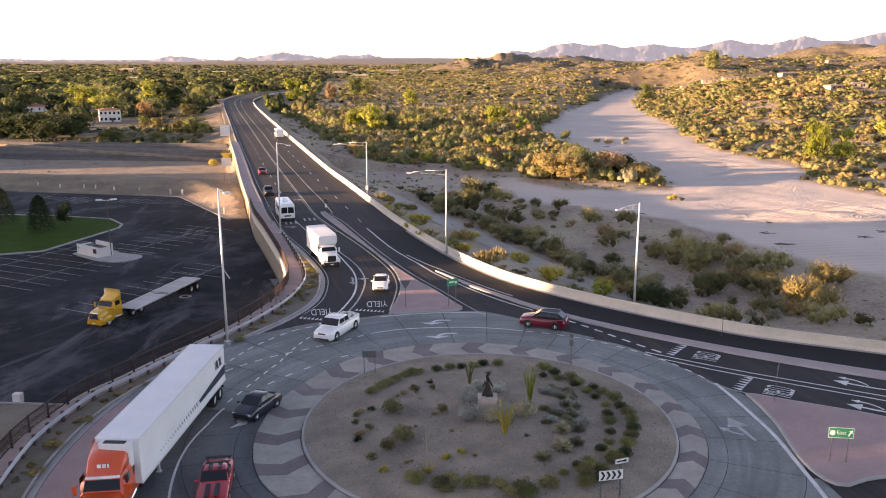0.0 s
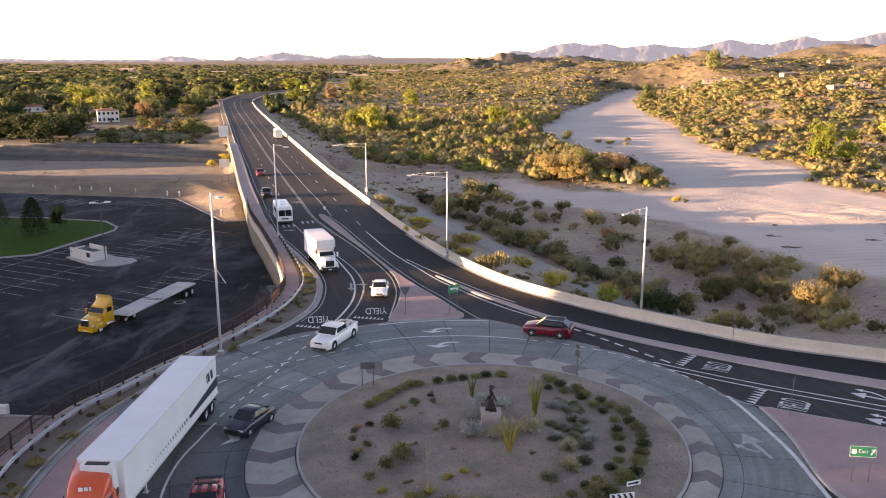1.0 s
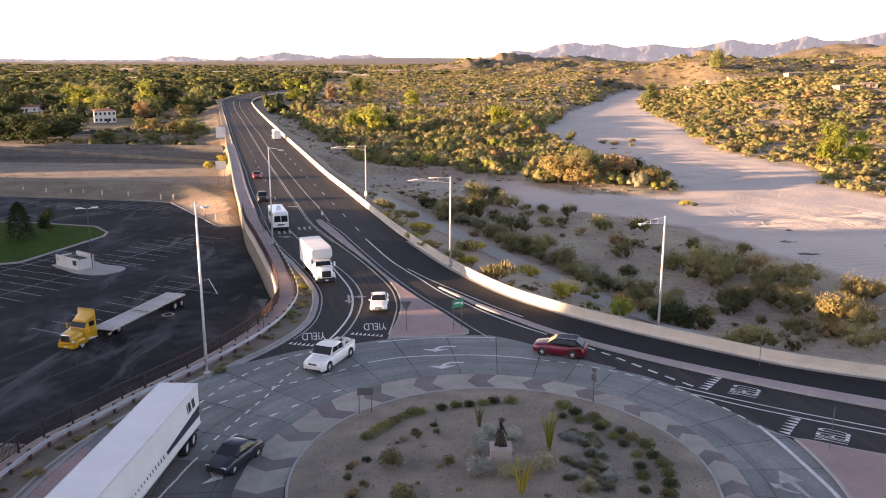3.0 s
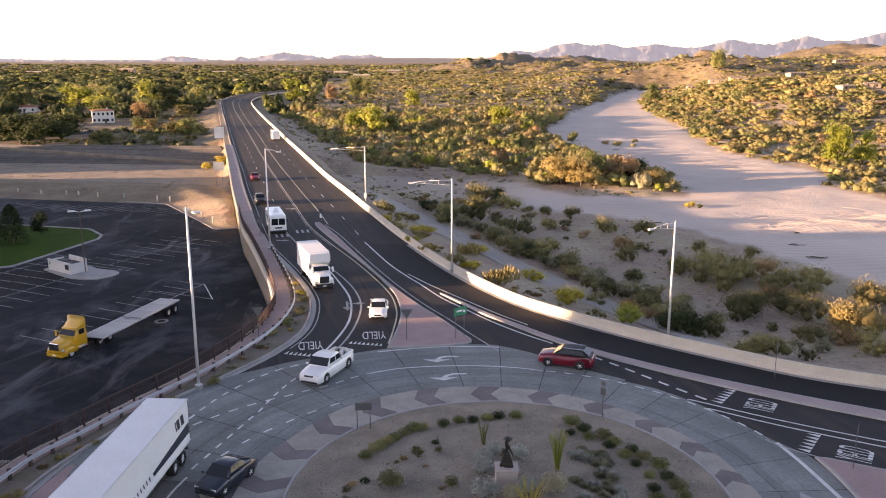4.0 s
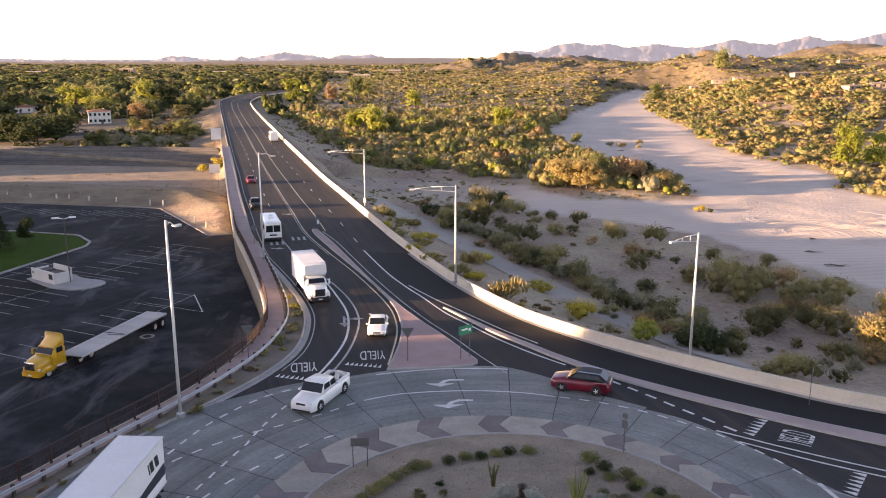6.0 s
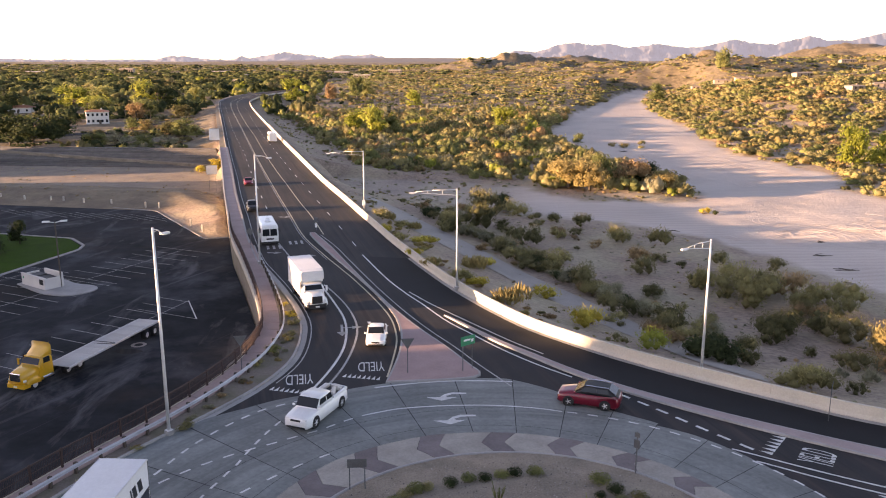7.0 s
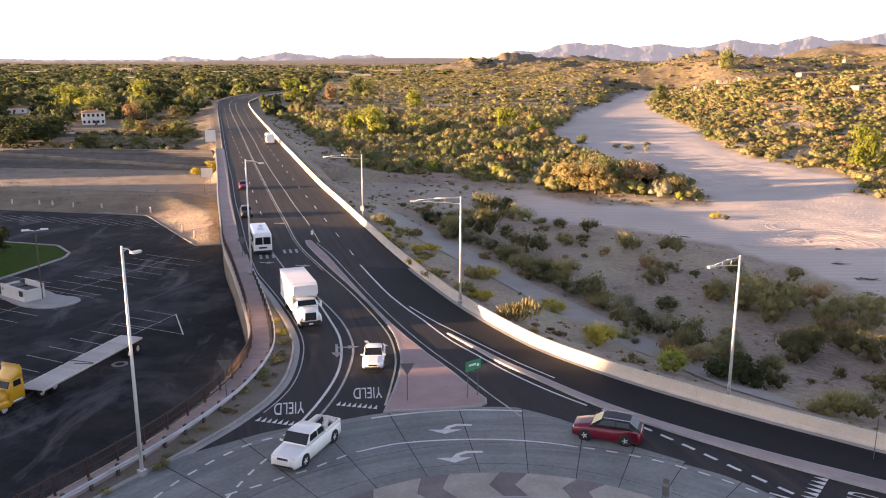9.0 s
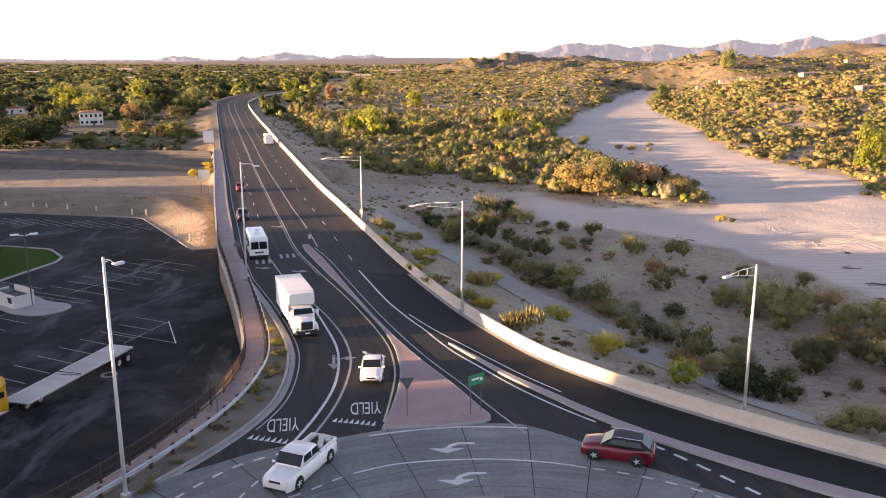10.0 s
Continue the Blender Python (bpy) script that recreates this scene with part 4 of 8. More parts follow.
line_mark("lane_line", WR, 0.2, WORN_LINE, "worn white lane line curving into the roundabout")
line_mark("lane_line", spline([(-15.6, 113.4), (-17.5, 117.5), (-19.6, 122.4), (-23.4, 132.4)], 0.5), 0.2, WORN_LINE, "worn white lane line of the approach")
line_mark("edge_line", offset(KERB_LEFT[(KERB_LEFT[:, 1] > 81) & (KERB_LEFT[:, 1] < 640)], -0.85), 0.12, WORN_LINE, "worn white edge line beside the kerb")
line_mark("lane_line", spline([(-10.9, 125.4), (-6.9, 113.4), (-4.3, 107.0), (-2.5, 103.2)], 0.5), 0.2, WHITE_LINE, "solid white lane line of the bypass lane")
line_mark("edge_line", spline([(-2.5, 103.2), (0.1, 97.3), (2.4, 93.4), (4.5, 89.9), (6.5, 87.0), (8.4, 84.6), (10.3, 82.5)], 0.5), 0.2, WHITE_LINE, "solid white edge line under the median strip")
line_mark("edge_line", spline([(-4.0, 107.6), (-1.5, 103.0), (1.2, 98.7), (3.7, 94.8), (6.0, 91.3), (8.6, 87.9)], 0.5), 0.15, WHITE_LINE, "solid white edge line of the bypass lane")
dash_mark("lane_dashes", spline([(-12.3, 130.6), (-15.3, 140.9), (-19.9, 156.6), (-27.3, 181.6), (-35.5, 209.5), (-49.9, 259.3), (-72.0, 337.0), (-110.0, 478.0)], 0.5), 3.0, 9.0, 0.13, WHITE_LINE, "white lane dashes of the outbound lanes")
dash_mark("lane_dashes", spline([(-24.4, 136.5), (-29.9, 156.5), (-35.8, 177.1), (-46.7, 215.2), (-57.0, 252.2), (-80.0, 331.0), (-121.0, 479.0)], 0.5), 3.0, 9.0, 0.13, WHITE_LINE, "white lane dashes of the inbound lanes")
dash_mark("lane_dashes", spline([(11.3, 81.8), (13.7, 78.7), (15.8, 76.0), (18.1, 72.8), (21.0, 69.0)], 0.5), 1.0, 0.9, 0.25, WHITE_LINE, "short white dashes across the eastern entry")
line_mark("lane_line", polar([(117, 22.2), (110, 22.3), (100, 21.9), (91, 21.6), (81, 21.2), (77.5, 21.0)]), 0.16, WHITE_LINE, "solid white circulating lane line")
dash_mark("lane_dashes", polar([(76.5, 21.0), (62, 20.8), (50, 20.55), (40, 20.4), (24, 20.2)]), 0.9, 0.9, 0.16, WHITE_LINE, "short white dashes along the concrete ring")
line_mark("edge_line", polar([(111, 26.75), (98, 26.6), (87, 26.25)]), 0.2, WHITE_LINE, "white edge line below the splitter island")
dash_mark("lane_dashes", polar([(120, 26.9), (126, 27.1), (130, 27.2), (135, 26.8), (143, 26.0), (152, 24.9), (158, 24.5)]), 0.75, 0.75, 0.18, WHITE_LINE, "short white dashes of the outer circulating lane")
dash_mark("lane_dashes", polar([(119, 22.1), (126, 21.6), (135, 21.9), (141, 22.5), (148, 23.2), (155, 23.8), (161, 24.0)]), 0.75, 0.75, 0.16, WHITE_LINE, "short white dashes fanning off the ring")
dash_mark("lane_dashes", polar([(124, 26.0), (130, 24.6), (137, 22.9), (144, 21.4), (150, 20.7), (157, 20.2), (164, 20.0), (171, 20.1)]), 0.75, 0.75, 0.16, WHITE_LINE, "short white dashes of the left circulating lane")
dash_mark("lane_dashes", polar([(130, 18.1), (145, 18.3), (152, 18.6), (159, 18.9), (165, 19.2)]), 0.9, 1.4, 0.16, WHITE_LINE, "short white dashes beside the truck apron")
line_mark("lane_line", polar([(172.5, 19.9), (181, 20.2), (187, 20.7), (194, 21.2), (201, 21.7), (207, 22.2), (225, 24.0)]), 0.16, WHITE_LINE, "solid white line of the southern exit")
line_mark("lane_line", polar([(165, 24.5), (172, 24.4), (182, 24.3)]), 0.16, WHITE_LINE, "short solid white line on the concrete ring")
line_mark("edge_line", spline([(22.9, 62.6), (23.35, 59.8), (23.65, 56.9), (23.95, 53.2), (23.85, 49.3), (23.7, 45.0), (23.3, 42.0)], 0.5), 0.3, WHITE_LINE, "broad white edge line beside the splitter island")
line_mark("edge_line", spline([(22.0, 62.6), (23.0, 61.2), (27.0, 58.2), (32.6, 54.3), (40.0, 50.0)], 0.5) + np.array([0.35, 0.5]), 0.12, WORN_LINE, "worn white edge line of the eastern entry")
for a, b, lab in (((19.0, 69.9), (58.0, 47.0), "solid white lane line of the eastern approach"), ((20.0, 68.2), (57.0, 46.2), "second solid white lane line of the eastern approach")):
    line_mark("lane_line", spline([a, (25.4 - (0.3 if a[0] > 19.5 else 0), 65.6 - (0.9 if a[0] > 19.5 else 0)), (35.2, 60.0 - (1.1 if a[0] > 19.5 else 0)), b], 0.5), 0.17, WHITE_LINE, lab)


def yield_teeth(a, b, n, half, tall, point, label):
    ob = thing("yield_teeth", label, "road marking", kind="structure")
    a, b, p = Vector(a), Vector(b), Vector(point).normalized() * tall * 0.5
    u = (b - a).normalized() * half
    for i in range(n):
        c = a + (b - a) * ((i + 0.5) / n)
        bm = bmesh.new()
        bm.faces.new([bm.verts.new((*q, PAINT_Z)) for q in (c - u - p, c + u - p, c + p)])
        part("tooth", bm, WHITE_LINE, ob)


yield_teeth((-13.8, 80.2), (-10.9, 79.4), 7, 0.17, 0.75, (0.25, 1), "row of white yield teeth on asphalt")
yield_teeth((-8.4, 82.9), (-5.2, 82.2), 8, 0.16, 0.75, (0.2, 1), "row of white yield teeth on asphalt")
yield_teeth((20.9, 69.2), (23.3, 72.3), 7, 0.22, 0.85, (-0.8, 0.55), "row of white yield teeth on asphalt")
yield_teeth((24.1, 61.3), (26.1, 64.0), 6, 0.22, 0.85, (-0.8, 0.55), "row of white yield teeth on asphalt")


def lettering(name, words, m, width, height, mat, label="", parent=None, lift=0.0):
    """Flat letters, scaled to a width and height, as a mesh."""
    cu = bpy.data.curves.new("letters", "FONT")
    cu.body, cu.size, cu.align_x, cu.align_y = words, 1.0, "CENTER", "CENTER"
    tmp = bpy.data.objects.new("letters", cu)
    scene.collection.objects.link(tmp)
    bpy.context.view_layer.update()
    me = bpy.data.meshes.new_from_object(tmp.evaluated_get(bpy.context.evaluated_depsgraph_get()))
    bpy.data.objects.remove(tmp)
    bpy.data.curves.remove(cu)
    co = np.zeros(len(me.vertices) * 3)
    me.vertices.foreach_get("co", co)
    co = co.reshape(-1, 3)
    lo, hi = co.min(0), co.max(0)
    co = (co - (lo + hi) / 2) * np.array([width / (hi[0] - lo[0]), height / (hi[1] - lo[1]), 1])
    co[:, 2] += lift
    me.vertices.foreach_set("co", co.ravel())
    me.materials.clear()
    me.materials.append(mat)
    me.name = name
    ob = new(name, me)
    ob.matrix_basis = m
    if parent:
        ob.parent = parent
    if label:
        ob["label"] = label
    return ob


for c, turn in (((-6.25, 84.85), 186), ((-11.8, 82.0), 190), ((24.15, 68.75), 57), ((27.4, 60.9), 57)):
    tagged(lettering("yield_word", "YIELD", pose(*c, PAINT_Z, 0, 0, turn), 2.2, 2.1, WHITE_LINE), "white word YIELD painted on the asphalt", "road marking", "", "structure")


def ground_sign(name, centre, turn, polys, label, mat=WHITE_LINE):
    bm = bmesh.new()
    for poly in polys:
        bm.faces.new([bm.verts.new((x, y, 0)) for x, y in poly])
    ob = structure(name, bm, mat, label, "road marking")
    ob.matrix_basis = pose(*centre, PAINT_Z, 0, 0, turn)
    return ob


def bend_arrow(sx=1):
    """A curved arrow: a bent stem in short pieces, then a head."""
    pts = [(-1.5 * sx, 0.75), (-0.9 * sx, 0.7), (-0.35 * sx, 0.45), (0.0, 0.0)]
    out = []
    for (x0, y0), (x1, y1) in zip(pts, pts[1:]):
        d = Vector((x1 - x0, y1 - y0)).normalized()
        n = Vector((-d.y, d.x)) * 0.17
        out.append([(x0 - n.x, y0 - n.y), (x1 - n.x, y1 - n.y), (x1 + n.x, y1 + n.y), (x0 + n.x, y0 + n.y)])
    out.append([(-0.75 * sx, -0.35), (0.75 * sx, 0.25), (0.4 * sx, -0.95)])
    return out


def curved_arrow(pts, width, head):
    """A stem swept along a curve, then a triangular head at its end."""
    l = spline(pts, 0.12)
    d = np.gradient(l, axis=0)
    d /= np.linalg.norm(d, axis=1)[:, None]
    nn = np.c_[-d[:, 1], d[:, 0]]
    w = np.linspace(width * 0.7, width, len(l))[:, None] / 2
    a, b = l + nn * w, l - nn * w
    out = [[tuple(a[i]), tuple(b[i]), tuple(b[i + 1]), tuple(a[i + 1])] for i in range(len(l) - 1)]
    e, u, n1 = l[-1], d[-1], nn[-1]
    return out + [[tuple(e + n1 * head * 0.55), tuple(e - n1 * head * 0.55), tuple(e + u * head)]]


EAST_ARROW = curved_arrow([(2.2, -0.1), (1.2, -0.12), (0.3, -0.1), (-0.6, 0.0)], 0.3, 1.1) + curved_arrow([(0.9, 0.22), (0.5, 0.6), (-0.1, 0.95), (-0.8, 1.05)], 0.24, 0.6)
ROUND_ARROW = [[(1.6, 0.55), (1.6, 0.8), (0.5, 0.85), (-0.1, 0.5)], [(1.6, 0.55), (-0.1, 0.5), (0.0, 0.15), (0.55, 0.5)], [(-0.1, 0.5), (-0.45, -0.05), (0.15, -0.05), (0.0, 0.2)], [(-1.5, -0.1), (-0.3, -0.75), (0.9, -0.05)]]
ground_sign("lane_arrow", (0.0, 78.5), 0, ROUND_ARROW, "white curved lane arrow on concrete")
ground_sign("lane_arrow", (0.6, 74.4), 2, ROUND_ARROW, "white curved lane arrow on concrete")
ground_sign("lane_arrow", (-13.9, 55.7), 62, ROUND_ARROW, "white curved lane arrow on concrete")
ground_sign("lane_arrow", (22.0, 54.2), 100, curved_arrow([(-1.9, 0.0), (-0.8, 0.0), (0.4, 0.0)], 0.35, 1.5) + curved_arrow([(-0.9, 0.3), (-0.5, 0.8), (0.0, 1.1)], 0.25, 0.7), "worn white straight and left arrow on concrete", WORN_LINE)
ground_sign("lane_arrow", (-9.9, 94.6), 8, [[(-0.12, -1.0), (0.12, -1.0), (0.12, 1.4), (-0.12, 1.4)], [(-0.5, -0.8), (0.0, -2.0), (0.5, -0.8)], [(0.12, 0.3), (0.12, 0.6), (1.1, 0.6), (1.1, 0.3)], [(1.0, 0.0), (2.0, 0.45), (1.0, 0.9)]], "worn white through and turn arrow on asphalt", WORN_LINE)
ground_sign("lane_arrow", (-6.7, 95.8), -12, [[(-1.2, 0.9), (-0.9, 0.3), (0.4, -0.1), (0.4, 0.25), (-0.6, 0.5), (-0.9, 0.95)], [(0.3, -0.55), (1.3, 0.1), (0.4, 0.65)]], "white turn arrow on asphalt")
for c, turn in (((34.2, 62.3), -28), ((33.0, 57.6), -28)):
    ground_sign("lane_arrow", c, turn, EAST_ARROW, "white lane arrow on the eastern approach")
for c in ((-18.2, 124.8), (-26.4, 152.0), (-23.0, 126.4)):
    ground_sign("lane_arrow", c, 0, [[(-0.9, 0.5), (-0.6, -0.1), (0.3, -0.1), (0.3, 0.25), (-0.4, 0.3)], [(0.2, -0.5), (1.2, 0.1), (0.2, 0.7)]], "worn white arrow on asphalt", WORN_LINE)
for c, turn, lab in (((-21.0, 132.9), 15, "unreadable worn white legend on asphalt"), ((-23.5, 129.8), 15, "unreadable worn white legend on asphalt")):
    ground_sign("lane_legend", c, turn, [[(x, -1.1), (x + 0.35, -1.1), (x + 0.35, 1.1), (x, 1.1)] for x in (-1.0, -0.2, 0.6)], lab, WORN_LINE)
# route legend on the ring: an outline of two loops
ring_legend = []
for ox in (-0.75, 0.75):
    for k in range(10):
        t0, t1 = 2 * math.pi * k / 10, 2 * math.pi * (k + 1) / 10
        ring_legend.append([(ox + 0.36 * math.cos(t0), 1.3 * math.sin(t0)), (ox + 0.6 * math.cos(t0), 1.55 * math.sin(t0)), (ox + 0.6 * math.cos(t1), 1.55 * math.sin(t1)), (ox + 0.36 * math.cos(t1), 1.3 * math.sin(t1))])
ground_sign("lane_legend", (-21.2, 61.8), 145, ring_legend, "white route legend on the concrete ring")

# parking lot lines
LOT_Z = -3.99


def lot_line(a, b, w=0.1, mat=WORN_LINE):
    bm = bmesh.new()
    l = evenly(np.array([a, b], float), 1.0)
    strip(bm, offset(l, -w / 2), offset(l, w / 2), LOT_Z)
    return structure("bay_line", bm, mat, "faded white parking bay line", "road marking")


u, v = np.array([0.905, -0.425]), np.array([0.395, 0.919])
for (x0, y0), k0, k1, length in (((-42.6, 103.9), -3, 6, 5.1), ((-52.6, 132.6), -1, 6, 10.8), ((-57.0, 121.2), -5, 3, 10.2), ((-70.0, 118.0), -4, 7, 10.4), ((-84.0, 124.0), -5, 7, 10.4)):
    for k in range(k0, k1 + 1):
        p = np.array([x0, y0]) + v * 2.75 * k
        lot_line(p, p + u * length)
    if length > 8:
        p = np.array([x0, y0]) + u * length / 2
        lot_line(p + v * 2.75 * k0, p + v * 2.75 * k1)
for k in range(12):
    p = np.array([-90.0, 181.5]) + np.array([2.9, -0.55]) * k
    lot_line(p, p + np.array([0.80, -0.6]) * 12.0)
lot_line((-31.9, 117.6), (-28.7, 110.2), 0.14, WHITE_LINE)
lot_line((-34.2, 110.2), (-31.9, 117.4), 0.1)
lot_line((-36.9, 114.0), (-28.8, 110.3), 0.1)

# a concrete collar round a manhole, and patched asphalt beside it
bm = bmesh.new()
t = np.linspace(0, 2 * math.pi, 33)[:-1]
outer, inner = np.c_[np.cos(t), np.sin(t)] * 0.8, np.c_[np.cos(t), np.sin(t)] * 0.45
rings = [[bm.verts.new((x, y, h)) for x, y in c] for c, h in ((outer, -0.02), (outer * 0.99, 0.012), (inner, 0.012), (inner, -0.02))]
for a, b in zip(rings, rings[1:]):
    for i in range(32):
        bm.faces.new((a[i], a[(i + 1) % 32], b[(i + 1) % 32], b[i]))
collar = tagged(link("manhole_collar", bm, KERB), "pale concrete collar round a manhole", "manhole", "", "structure")
collar.matrix_basis = pose(-32.2, 101.4, -3.995)
bm = bmesh.new()
rod(bm, (0, 0, -0.02), (0, 0, 0.008), 0.44, n=24)
part("cover", bm, SEAL, collar, "dark iron cover")
bm = bmesh.new()
bm.faces.new([bm.verts.new((x, y, -3.993)) for x, y in spline([(-34.2, 99.4), (-32.6, 98.6), (-31.0, 99.3), (-32.0, 100.0), (-33.6, 100.1), (-34.2, 99.4)], 0.3)[:-1]])
structure("asphalt_patch", bm, ASPHALT, "paler worn patch in the parking lot", "patch")

# ---- street furniture ----
def street_lamp(x, y, z, top, arm, toward, label):
    """A tall tapered pole with a braced arm; toward: heading of the arm in degrees, arm: its length."""
    ob = thing("street_lamp", label, "street lamp", pose(x, y, z, 0, 0, toward), "street lamps")
    h = top - z
    bm = bmesh.new()
    rod(bm, (0, 0, 0.35), (0, 0, h), 0.125, 0.075, 12)
    part("pole", bm, GALV, ob, smooth=True)
    bm = bmesh.new()
    rod(bm, (0, 0, -0.3), (0, 0, 0.3), 0.33, 0.31, 16)
    part("footing", bm, KERB, ob)
    bm = bmesh.new()
    box(bm, (0, 0, 0.33), (0.42, 0.42, 0.06), bevel=0.01)
    part("base_plate", bm, GALV, ob)
    if arm:
        bm = bmesh.new()
        pipe(bm, [(0, 0, h - 0.12), (arm * 0.5, 0, h - 0.2), (arm * 0.85, 0, h - 0.42)], [0.034, 0.03, 0.025], 8)
        part("arm", bm, GALV, ob, smooth=True)
        bm = bmesh.new()
        if arm < 2:
            rod(bm, (0, 0, h - 0.35), (arm * 0.5, 0, h - 0.22), 0.02, n=6)
        else:
            pipe(bm, [(0, 0, h - 0.75), (arm * 0.4, 0, h - 0.62), (arm * 0.85, 0, h - 0.5)], [0.025, 0.022, 0.02], 6)
        for q in (0.3, 0.6) if arm > 2 else ():
            rod(bm, (arm * q, 0, h - 0.16 - 0.2 * q), (arm * q, 0, h - 0.66 + 0.12 * q), 0.018, n=6)
        part("brace", bm, GALV, ob)
        bm = bmesh.new()
        box(bm, (arm * 0.85 + 0.3, 0, h - 0.5), (0.7, 0.28, 0.12), pose(0, 0, 0), 0.05)
        head = part("lamp_head", bm, GALV, ob, "grey cobra lamp head")
        bm = bmesh.new()
        box(bm, (arm * 0.85 + 0.36, 0, h - 0.58), (0.5, 0.24, 0.06), bevel=0.02)
        part("lens", bm, LAMP_GLASS, head)
    return ob


street_lamp(-19.1, 72.1, 0.0, 14.55, 0.7, 55, "tall galvanised street lamp on the planted verge")
street_lamp(21.1, 83.4, 0.1, 11.3, 2.9, 208, "galvanised street lamp behind the barrier")
street_lamp(1.35, 108.4, 0.1, 11.5, 5.4, 178, "galvanised street lamp with a long braced arm")
street_lamp(-13.4, 155.0, 0.0, 10.6, 6.6, 175, "galvanised street lamp with a long braced arm")
street_lamp(-23.35, 120.2, 0.1, 13.9, 1.7, 20, "tall galvanised street lamp beside the sidewalk")
bm = bmesh.new()
box(bm, (-13.45, 154.8, 1.9), (0.5, 0.25, 0.8), bevel=0.03)
tagged(link("meter_box", bm, SIGN_WHITE), "small white metal box on a lamp pole", "box")


def lot_lamp(x, y, z, h):
    ob = thing("lot_lamp", "brown double-headed parking lot lamp", "street lamp", pose(x, y, z, 0, 0, 20), "lot lamps")
    bm = bmesh.new()
    box(bm, (0, 0, h / 2), (0.16, 0.16, h), bevel=0.01)
    part("pole", bm, WOOD_POST, ob)
    for s in (-1, 1):
        bm = bmesh.new()
        rod(bm, (0, 0, h - 0.1), (s * 0.7, 0, h + 0.05), 0.05, n=6)
        box(bm, (s * 1.05, 0, h + 0.08), (0.9, 0.4, 0.2), bevel=0.05)
        part("lamp_head", bm, SIGN_WHITE, ob, "pale box lamp head")


lot_lamp(-50.4, 123.6, -3.9, 8.7)

# guardrail beside the sidewalk
rail = thing("guardrail", "galvanised steel guardrail on dark posts", "guardrail", kind="structure")
gl = offset(WALL_LINE, np.interp(WALL_LINE[:, 1], [72, 84, 100], [-1.45, -1.95, -2.3])[:, None])
gl = gl[(WALL_LINE[:, 1] > 38) & (WALL_LINE[:, 1] < 121)]
bm = bmesh.new()
sweep(bm, gl, [(0.05, 0.40), (0.0, 0.44), (0.06, 0.50), (0.06, 0.55), (0.0, 0.61), (0.06, 0.68), (0.10, 0.68), (0.05, 0.61), (0.11, 0.55), (0.11, 0.50), (0.05, 0.44), (0.10, 0.40)])
part("beam", bm, STEEL_RAIL, rail)
bm = bmesh.new()
box(bm, (0, 0, 0.28), (0.16, 0.2, 0.9), bevel=0.01)
box(bm, (0.0, 0.0, 0.55), (0.2, 0.24, 0.3), bevel=0.01)
post = part("post", bm, WOOD_POST, rail, "dark timber post and block")
first = True
for k in range(0, len(gl) - 1, 2):
    d = gl[k + 1] - gl[k]
    p = gl[k] + np.array([-d[1], d[0]]) / np.linalg.norm(d) * 0.2
    m = pose(p[0], p[1], 0, 0, 0, math.degrees(math.atan2(d[1], d[0])))
    if first:
        post.matrix_basis, first = m, False
    else:
        shared("post", post.data, rail, m)

# rust-brown fence on the sidewalk's outer edge
fence = thing("fence", "rust-brown steel fence of posts and rails", "fence", kind="structure")
fl = offset(WALL_LINE, -0.12)
fl = fl[(WALL_LINE[:, 1] > 38) & (WALL_LINE[:, 1] < 150)]
z0 = 0.14
for h, r in ((1.22, 0.045), (0.68, 0.022), (0.22, 0.03)):
    bm = bmesh.new()
    sweep(bm, fl, [(-r, z0 + h - r), (r, z0 + h - r), (r, z0 + h + r), (-r, z0 + h + r)])
    part("rail", bm, RUST_FENCE, fence)
bm = bmesh.new()
box(bm, (0, 0, 0.64), (0.12, 0.12, 1.36), bevel=0.008)
post = part("post", bm, RUST_FENCE, fence)
bm = bmesh.new()
for i in range(19):
    rod(bm, (0.12 * (i + 1), 0, 0.22), (0.12 * (i + 1), 0, 1.2), 0.02, n=4, caps=False)
infill = part("infill", bm, RUST_FENCE, fence, "thin rust-brown bars")
fe = evenly(fl, 2.4)
for k in range(len(fe) - 1):
    d = fe[k + 1] - fe[k]
    m = pose(fe[k][0], fe[k][1], z0, 0, 0, math.degrees(math.atan2(d[1], d[0])))
    if k == 0:
        post.matrix_basis = infill.matrix_basis = m
    else:
        shared("post", post.data, fence, m), shared("infill", infill.data, fence, m)

# concrete-lined drain down the slope
bm = bmesh.new()
a = spline([(-17.1, 187.0), (-7.1, 170.0), (4.8, 143.8), (11.2, 127.8), (16.5, 117.5), (22.4, 104.1), (25.6, 96.3), (28.3, 89.0)], 1.0)
b = spline([(-13.8, 168.0), (-8.6, 156.5), (5.6, 129.5), (10.2, 119.2), (14.6, 110.8), (17.2, 105.0), (20.7, 98.0), (23.6, 90.5), (27.6, 85.2)], 1.0)
n = 110
a, b = samples(a, n), samples(b, n)
cols = [a + (b - a) * q for q in np.linspace(0, 1, 9)]
for p, q in zip(cols, cols[1:]):
    strip(bm, p, q, terrain(p[:, 0], p[:, 1])[0] + 0.08, terrain(q[:, 0], q[:, 1])[0] + 0.08)
bmesh.ops.remove_doubles(bm, verts=bm.verts, dist=0.01)
structure("drain", bm, SHOTCRETE, "grey concrete lining down the road bank", "drain", True)


